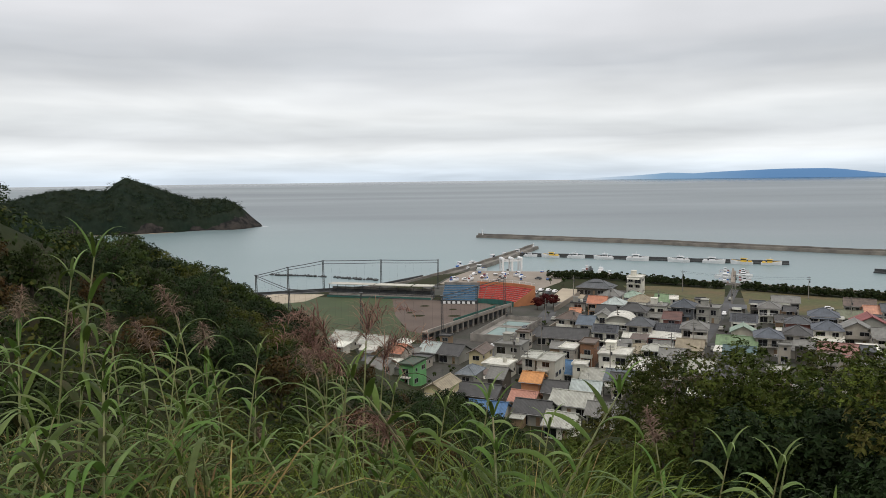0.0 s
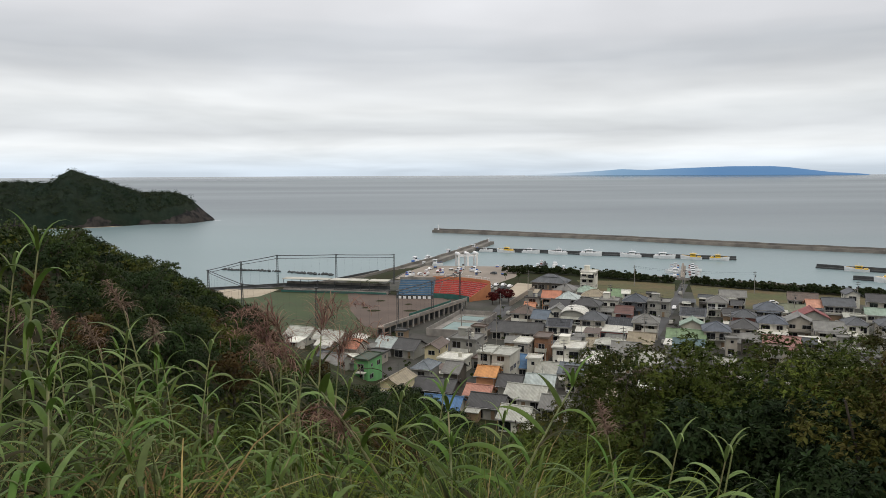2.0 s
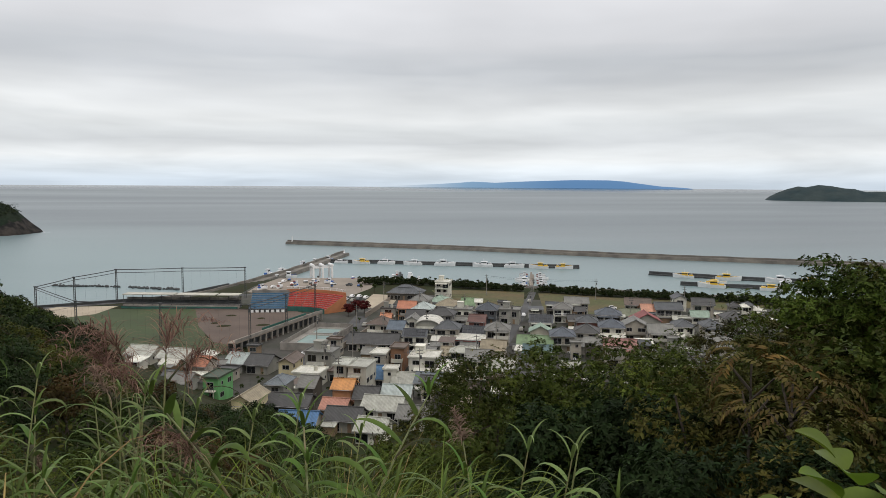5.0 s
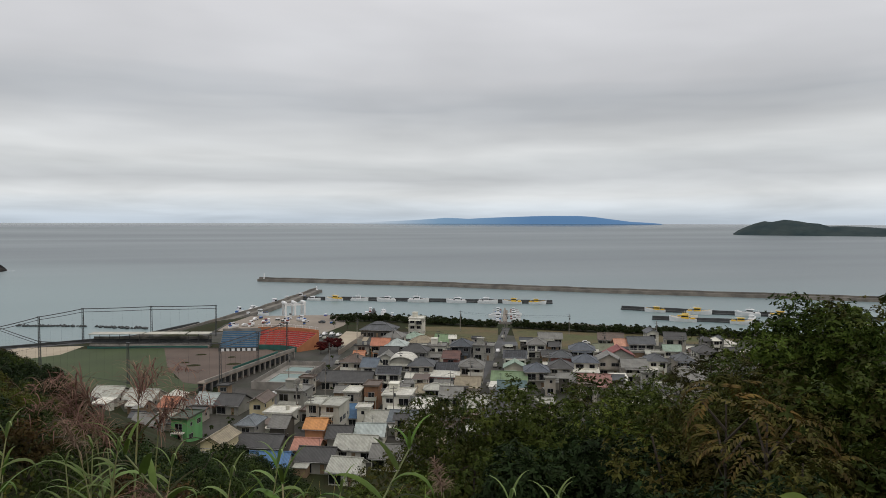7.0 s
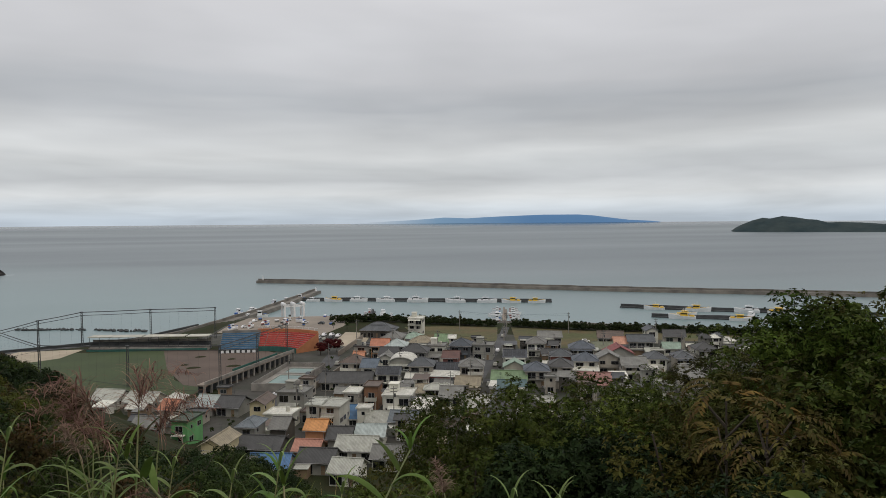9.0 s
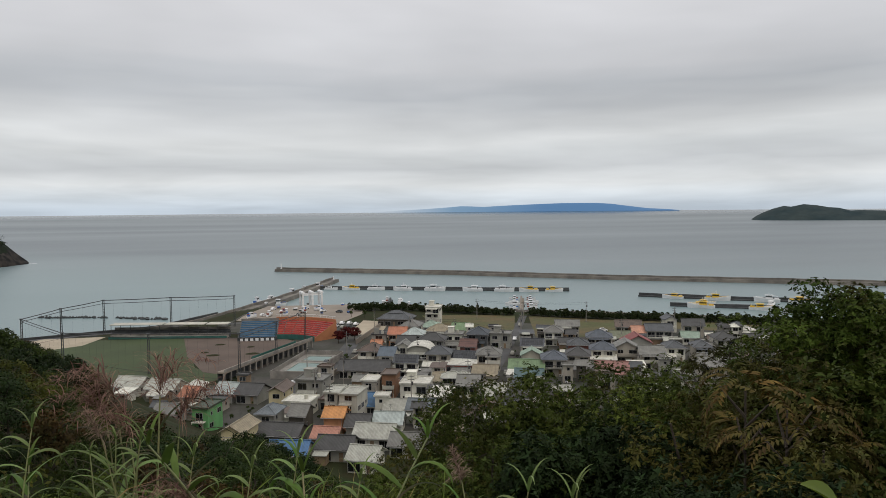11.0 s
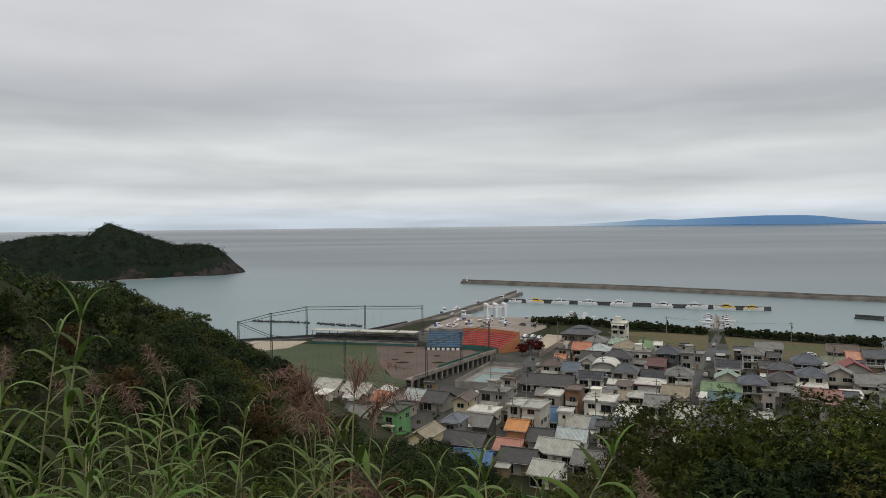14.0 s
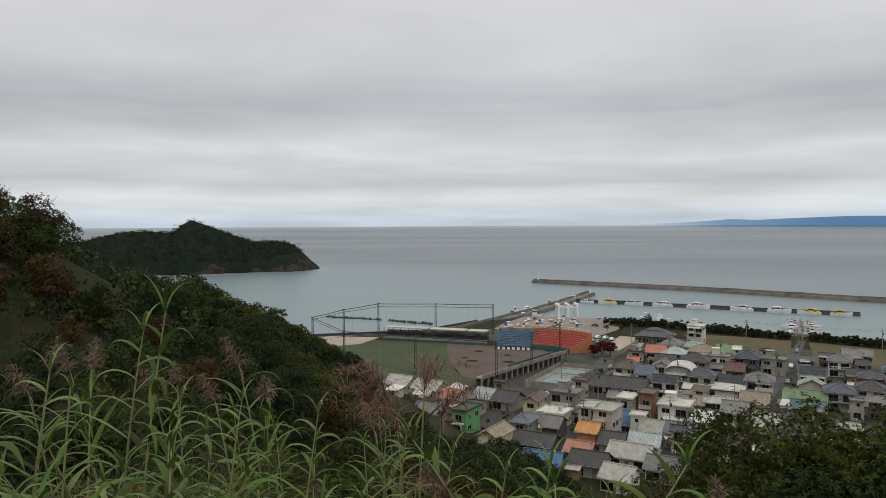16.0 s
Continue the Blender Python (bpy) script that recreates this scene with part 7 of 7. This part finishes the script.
def reed_kind(seed, height, leaves, plume, label, lean=0.12, leaf_len=0.46, leaf_w=0.030, mat="reed", lean_dir=None, fan=None, plume_mat="plume", strands=150):
    """A cane: jointed stalk, leaves in two ranks that rise and break over, and a leaf tuft or a feathery plume at the tip."""
    rg = random.Random(seed)
    root = thing("reed", label, "reed", pose(0, 0, 0), "tall reeds before the viewpoint")
    la = rg.uniform(0, math.tau) if lean_dir is None else lean_dir
    pts = [Vector((math.cos(la) * lean * height * k ** 1.8, math.sin(la) * lean * height * k ** 1.8, height * k)) for k in [i / 9 for i in range(10)]]
    bm = bmesh.new()
    tube(bm, [pts[0] - Vector((0, 0, 0.15)), *pts[1:]], [0.0105 * (1 - 0.65 * i / 9) for i in range(10)], 6)
    part("stalk", bm, M["stalk"], root)
    turn = rg.uniform(0, math.tau) if fan is None else fan
    for i in range(leaves):
        k = 0.22 + 0.76 * (i / leaves) ** 0.8
        j = min(int(k * 9), 8)
        b = pts[j].lerp(pts[j + 1], k * 9 - j)
        turn = turn + math.pi + rg.uniform(-0.4, 0.4) if fan is None else fan + math.pi * (i % 2) + rg.uniform(-0.55, 0.55)
        ln = leaf_len * rg.uniform(0.7, 1.25) * (0.7 + 0.5 * math.sin(math.pi * k))
        sag = rg.uniform(2.2, 3.4) if rg.random() < 0.75 else rg.uniform(0.9, 1.8)
        vs, fs = blade(b, turn, ln, leaf_w * rg.uniform(0.75, 1.25), rg.uniform(0.55, 1.1), sag, 8, 0.35, twist=rg.uniform(-0.9, 0.9))
        pick = rg.random()
        mesh_ob("leaf", vs, fs, M[mat if pick < 0.72 else ("reed_dark" if pick < 0.88 else "reed_pale")], root, True)
    if not plume:
        for i in range(3):
            vs, fs = blade(pts[-1], turn + i * 2.2, leaf_len * rg.uniform(0.4, 0.7), leaf_w * 0.5, 1.25, rg.uniform(1.2, 2.6))
            mesh_ob("leaf", vs, fs, M[mat], root, True)
    else:
        vs, fs = [], []
        for i in range(strands):
            k = rg.random() ** 1.2
            if plume_mat == "plume":
                c = pts[-1] + Vector((math.cos(la) * 0.16 * k * plume, math.sin(la) * 0.16 * k * plume, 0.27 * k * plume))
            else:
                fork = 0.7 * math.sin(i * 1.7)
                c = pts[-1] + Vector((math.cos(la + fork) * 0.26 * k ** 1.4 * plume, math.sin(la + fork) * 0.26 * k ** 1.4 * plume, (0.34 * k - 0.24 * k * k) * plume))
            v, f = blade(c, la + rg.gauss(0, 1.8), 0.14 * plume * (1.2 - 0.75 * k) * rg.uniform(0.4, 1.4), 0.0045, rg.uniform(-0.1, 1.2), rg.uniform(1.2, 2.8), 5)
            fs += [tuple(q + len(vs) for q in face) for face in f]
            vs += v
        mesh_ob("plume", vs, fs, M[plume_mat], root)
    return root


REEDS = [reed_kind(1, 1.75, 11, 0, "tall green reed with arching leaves", 0.10, 0.42, 0.036), reed_kind(2, 1.5, 10, 0.62, "green reed with a buff seed plume", 0.12, 0.40, 0.030),
         reed_kind(3, 1.35, 12, 0, "leafy green reed on the slope", 0.22, 0.40, 0.040), reed_kind(4, 1.6, 9, 0.6, "slender reed with a drooping plume", 0.2, 0.36, 0.028),
         reed_kind(5, 1.2, 12, 0, "dense leafy reed on the slope", 0.3, 0.40, 0.036), reed_kind(6, 1.55, 12, 0, "slim pale green reed on the slope", 0.08, 0.24, 0.024, "reed_pale"),
         reed_kind(7, 1.4, 6, 1.25, "reed with a large reddish drooping plume", 0.06, 0.4, 0.024, "reed_dark", math.pi / 2, None, "plume_red", 190),
         reed_kind(8, 1.0, 9, 0, "short broad-leaved reed among grass", 0.35, 0.40, 0.036),
         reed_kind(9, 1.3, 13, 0, "thick leaning reed with broad hanging leaves", 0.42, 0.34, 0.036, "reed", math.pi),
         reed_kind(10, 1.7, 14, 0, "tall leafy reed with pale arching leaves", 0.10, 0.40, 0.032, "reed_pale", 0.3, 0.0),
         reed_kind(11, 1.5, 13, 0.62, "leafy reed with a loose buff plume", 0.14, 0.40, 0.030, "reed_pale", 2.6, 0.0)]
HEIGHTS = [1.75 + 0.3, 1.5 + 0.34, 1.35 + 0.3, 1.6 + 0.3, 1.2 + 0.3, 1.55 + 0.25, 1.4 + 0.18, 1.0 + 0.3, 1.3 + 0.2, 1.7 + 0.25, 1.5 + 0.3]
reeds_used = set()


def reed(az, d, top_el, k, turn=0.0):
    """A reed of kind k whose tip stands at that height above or below the level of the eye."""
    x, y, _ = az_point(az, d)
    z = gz(x, y)
    # a hollow between two banks of reeds stays low
    top_el = min(top_el, float(np.interp(az, [9.7, 10.8, 14.5, 16.0, 17.5], [90, -18.5, -18.0, -12, 90])))
    s = min(max((60 + d * math.tan(radians(top_el)) - z) / HEIGHTS[k], 0.45), 1.6)
    m = pose(x, y, z, 0, 0, turn) @ Matrix.Scale(s, 4)
    if k not in reeds_used:
        reeds_used.add(k)
        REEDS[k].matrix_basis = m
    else:
        copy_thing(REEDS[k], m).matrix_basis = m


for az, d, el, k, turn in ((28.2, 3.4, -1.2, 0, 0), (31.5, 3.8, -5.5, 1, 120), (29.9, 4.1, -6.6, 3, 80), (24.6, 4.0, -8.6, 3, 40), (20.0, 3.9, -10.2, 0, 200), (18.5, 4.2, -8.2, 1, 300), (33.5, 3.2, -6.5, 5, 60), (30.0, 3.0, -9.5, 2, 150),
                           (26.5, 3.0, -10.5, 2, 20), (23.0, 3.3, -12.0, 4, 250), (21.5, 3.0, -12.5, 5, 80), (17.0, 3.6, -12.0, 0, 100), (15.6, 3.4, -13.5, 2, 10), (36.5, 3.1, -4.0, 2, 70), (39.5, 3.3, -4.5, 0, 190), (35.0, 4.2, -6, 3, 10),
                           (8.8, 4.0, -13.2, 5, 30), (8.2, 4.6, -10.4, 6, 80), (6.0, 4.6, -12.4, 6, -70), (7.2, 5.2, -13.6, 4, 20),
                           (-2.6, 2.9, -12.2, 8, 0), (-5.6, 2.7, -14.6, 8, 200), (-4.6, 2.6, -15.2, 7, 10), (9.9, 3.7, -11.8, 5, 10), (10.6, 3.5, -13.5, 5, 200), (13.2, 3.6, -11.5, 3, 60), (-2.8, 3.0, -16.5, 2, 200), (2.4, 3.0, -16.5, 4, 140), (-7.5, 3.4, -18.5, 5, 60), (12.0, 3.2, -15.5, 4, 0), (10.2, 3.0, -17, 7, 80),
                           (-11.5, 3.0, -19.0, 4, 130), (-14.8, 3.1, -19.5, 2, 220), (-19.3, 3.4, -17.3, 3, 20), (-21.8, 3.2, -19.6, 4, 300), (-25.9, 3.3, -18.8, 7, 170), (-23.9, 3.6, -16.2, 5, 30), (-17.0, 2.8, -20.5, 7, 250), (-28.5, 3.4, -21.5, 4, 190),
                           (6.5, 2.7, -18.5, 2, 120), (14.0, 2.7, -16.0, 7, 310), (18.8, 2.7, -15.0, 4, 45), (25.0, 2.6, -14.5, 7, 160), (29.0, 2.5, -14.0, 4, 270), (33.0, 2.6, -12.5, 2, 330), (37.0, 2.5, -11.0, 4, 100), (42, 3, -6, 1, 0),
                           (3.6, 2.5, -20.0, 4, 10), (-5.5, 2.5, -20.5, 2, 70), (-9.8, 2.6, -20.8, 7, 150)):
    reed(az, d, el, k, turn)


for az, d, el, k in ((29.6, 3.5, -3.5, 9), (24.8, 3.7, -7.8, 10), (20.4, 3.6, -9.0, 10), (18.3, 3.9, -6.2, 10), (22.4, 3.3, -9.8, 9), (16.6, 3.4, -11.0, 9), (26.8, 3.2, -9.2, 9), (32.6, 3.4, -7.0, 10), (35.6, 3.3, -6.0, 9),
                     (9.6, 3.6, -13.0, 9), (8.2, 4.0, -12.0, 10), (6.0, 3.4, -14.5, 9), (12.8, 3.3, -12.5, 9), (-1.5, 2.9, -14.5, 9), (2.0, 2.9, -15.5, 9), (-6.4, 2.8, -17.0, 9), (-19.6, 3.0, -17.5, 9), (-23.0, 3.1, -17.8, 9), (38.6, 3.1, -6.5, 10)):
    reed(az, d, el, k, az)
for az, d, el, turn in ((9.0, 4.6, -12.0, 70), (3.4, 2.9, -18.6, 80), (7.0, 4.5, -10.4, -30), (7.6, 4.3, -13.4, 60)):
    reed(az, d, el, 6, turn)


reed_rng = random.Random(15)
for _ in range(44):
    az = reed_rng.choice((36, 30, 30, 24.5, 19.5, 8, 5, -1, -5, -9, -15, -20, -24, -27)) + reed_rng.gauss(0, 1.3)
    d = reed_rng.uniform(2.3, 4.2)
    low = -21 + 9.0 * max(0.0, min((az - 2) / 24, 1)) + (1.5 if -2 < az < 12 else 0)
    reed(az, d * (0.72 if az < -6 else 1.0), low + reed_rng.uniform(-4.5, 0.3), reed_rng.choice((2, 2, 4, 4, 7, 7, 7, 8, 9)), reed_rng.uniform(0, 360))


def grass_field(name, n, seed, mat, az0, az1, d0, d1, l0, l1, w, label, dense_left=0.0, droop=1.0):
    rg = random.Random(seed)
    vs, fs = [], []
    for _ in range(n):
        az = rg.uniform(az0, az1)
        if rg.random() < dense_left:
            az = rg.uniform(12, az1)
        d = d0 + (d1 - d0) * rg.random() ** 0.8
        if az < -20 and d > 4.2:
            continue
        x, y, _z = az_point(az, d)
        tall = (0.75 + 0.8 * noise.noise(Vector((x * 0.9, y * 0.9, 4.0)))) + 0.25 + 0.25 * max(0.0, min((az - 10) / 15, 1)) - 0.08 * max(0.0, min((-az - 2) / 15, 1))
        if l1 > 0.9:
            if 10 < az < 15.5 and rg.random() < 0.8:
                continue
            tall = 0.8 + 0.35 * noise.noise(Vector((x * 1.3, y * 1.3, 4.0))) + 0.1 * rg.random()
        v, f = blade((x, y, gz(x, y) - 0.03), rg.uniform(0, math.tau), rg.uniform(l0, l1) * tall, w * rg.uniform(0.6, 1.4), rg.uniform(0.5 if l1 < 0.9 else 0.85, 1.45), rg.uniform(0.6 if l1 < 0.9 else 1.3, 2.9) * droop, 6, twist=rg.uniform(-1, 1))
        o = len(vs)
        vs += v
        fs += [tuple(q + o for q in face) for face in f]
    return tagged(mesh_ob(name, vs, fs, M[mat], None, True), label, "grass", kind="stuff")


grass_field("grass", 9000, 5, "grass", -32, 50, 2.0, 7.5, 0.25, 0.58, 0.0075, "thick tangle of fine green grass", 0.15)
grass_field("grass", 500, 6, "reed", -30, 48, 2.0, 5.0, 0.3, 0.6, 0.020, "broad-bladed fresh green grass", 0.1, 1.6)
grass_field("grass", 6000, 9, "reed_dark", -30, 50, 2.0, 8.5, 0.3, 0.65, 0.009, "dull older grass darkened for the shade inside the tangle", 0.4)
grass_field("grass", 700, 21, "reed", -26, 12, 1.9, 3.7, 0.32, 0.6, 0.030, "fresh green broad hanging blades in dense tufts", 0.0, 1.6)
grass_field("grass", 6500, 22, "fresh", -26, 26, 1.9, 3.9, 0.2, 0.52, 0.006, "light yellow-green fine grass among the reeds")
grass_field("tall_grass", 3600, 31, "fresh", -27, 9, 2.1, 3.7, 0.8, 1.3, 0.0065, "tall light green grass arching over the slope's edge")
grass_field("tall_grass", 2600, 32, "grass", -27, 9, 2.1, 3.9, 0.8, 1.3, 0.008, "tall darker grass arching over the slope's edge")
grass_field("tall_grass", 420, 33, "reed", -27, 9, 2.1, 3.5, 0.8, 1.2, 0.021, "tall broad-bladed grass with hanging tips", 0.0, 1.3)
grass_field("dry_grass", 420, 34, "straw", -27, 9, 2.1, 3.7, 0.8, 1.25, 0.005, "tall dry stalks in the green grass")
grass_field("tall_grass", 2600, 41, "fresh", -29, -6, 1.5, 2.6, 0.95, 1.45, 0.006, "tall light green grass at the brink")
grass_field("tall_grass", 1800, 42, "grass", -29, -6, 1.5, 2.7, 0.95, 1.45, 0.007, "tall dark green grass at the brink")
grass_field("tall_grass", 330, 43, "reed", -29, -4, 1.5, 2.6, 0.95, 1.4, 0.020, "broad-bladed grass with hanging tips at the brink", 0.0, 1.3)
grass_field("dry_grass", 260, 44, "straw", -29, -6, 1.5, 2.6, 0.95, 1.4, 0.004, "tall dry stalks at the brink")
grass_field("tall_grass", 2200, 35, "grass", 9, 46, 2.3, 4.4, 0.7, 1.15, 0.008, "tall tangled green grass on the bank")
grass_field("tall_grass", 1500, 36, "fresh", 9, 46, 2.2, 4.2, 0.6, 1.05, 0.006, "tall light green grass on the bank")
grass_field("dry_grass", 520, 37, "straw", 15, 46, 2.2, 3.6, 0.7, 1.1, 0.0055, "tall dry bent stalks on the bank", 0.0, 1.5)
grass_field("dry_grass", 1000, 23, "straw", -24, 10, 1.9, 3.6, 0.3, 0.55, 0.005, "dry stalks among the fresh grass")
grass_field("dry_grass", 2600, 7, "straw", -28, 48, 2.0, 6.0, 0.3, 0.65, 0.005, "bent straw-coloured dry grass", 0.5)
grass_field("dry_grass", 170, 17, "straw", 17.0, 23.0, 2.5, 3.0, 0.95, 1.25, 0.008, "clump of bent straw-coloured dry stalks", 0.0, 1.7)
grass_field("dry_grass", 160, 18, "straw", -17, -12, 2.6, 3.3, 0.4, 0.8, 0.008, "clump of bent straw-coloured dry stalks")


def broad_plant(az, d, top_el, seed):
    """A young shrub with large ovate leaves close to the viewpoint."""
    rg = random.Random(seed)
    x, y, _ = az_point(az, d)
    height = 60 + d * math.tan(radians(top_el)) - gz(x, y)
    root = thing("broadleaf_shrub", "young shrub with large glossy yellow-green leaves", "shrub", pose(x, y, gz(x, y)))
    bm = bmesh.new()
    tube(bm, [(0, 0, -0.1), (0.03, 0.02, height * 0.5), (0, 0.05, height * 0.9)], [0.012, 0.009, 0.004], 6)
    part("stem", bm, M["stalk"], root)
    for i in range(16):
        a = i * 2.4 + rg.uniform(-0.3, 0.3)
        zz = height - 0.02 - 0.2 * (1 - i / 16)
        ln, wd = rg.uniform(0.08, 0.12), rg.uniform(0.06, 0.085)
        o = Vector((math.cos(a) * 0.06, math.sin(a) * 0.06 + 0.03, zz))
        tilt = rg.uniform(-0.5, 0.9)
        d_ = Vector((math.cos(a) * math.cos(tilt), math.sin(a) * math.cos(tilt), math.sin(tilt)))
        s_ = Vector((-math.sin(a), math.cos(a), 0))
        n_ = d_.cross(s_)
        vs, fs = [], []
        for j in range(8):
            k = j / 7
            w = wd * 0.5 * math.sin(math.pi * min(k * 0.93 + 0.04, 1)) ** 0.8
            c = o + d_ * ln * k - n_ * 0.0 + Vector((0, 0, -0.03 * k * k))
            vs += [c + s_ * w + n_ * w * 0.35, c + s_ * w * 0.5 + n_ * w * 0.1, c, c - s_ * w * 0.5 + n_ * w * 0.1, c - s_ * w + n_ * w * 0.35]
        for j in range(7):
            for q in range(4):
                b = j * 5 + q
                fs.append((b, b + 1, b + 6, b + 5))
        mesh_ob("leaf", vs, fs, M["broad"], root, True)


broad_plant(-47.4, 1.5, -17.2, 2)
broad_plant(-44.2, 1.45, -21.0, 5)
broad_plant(-41.0, 1.4, -22.6, 9)
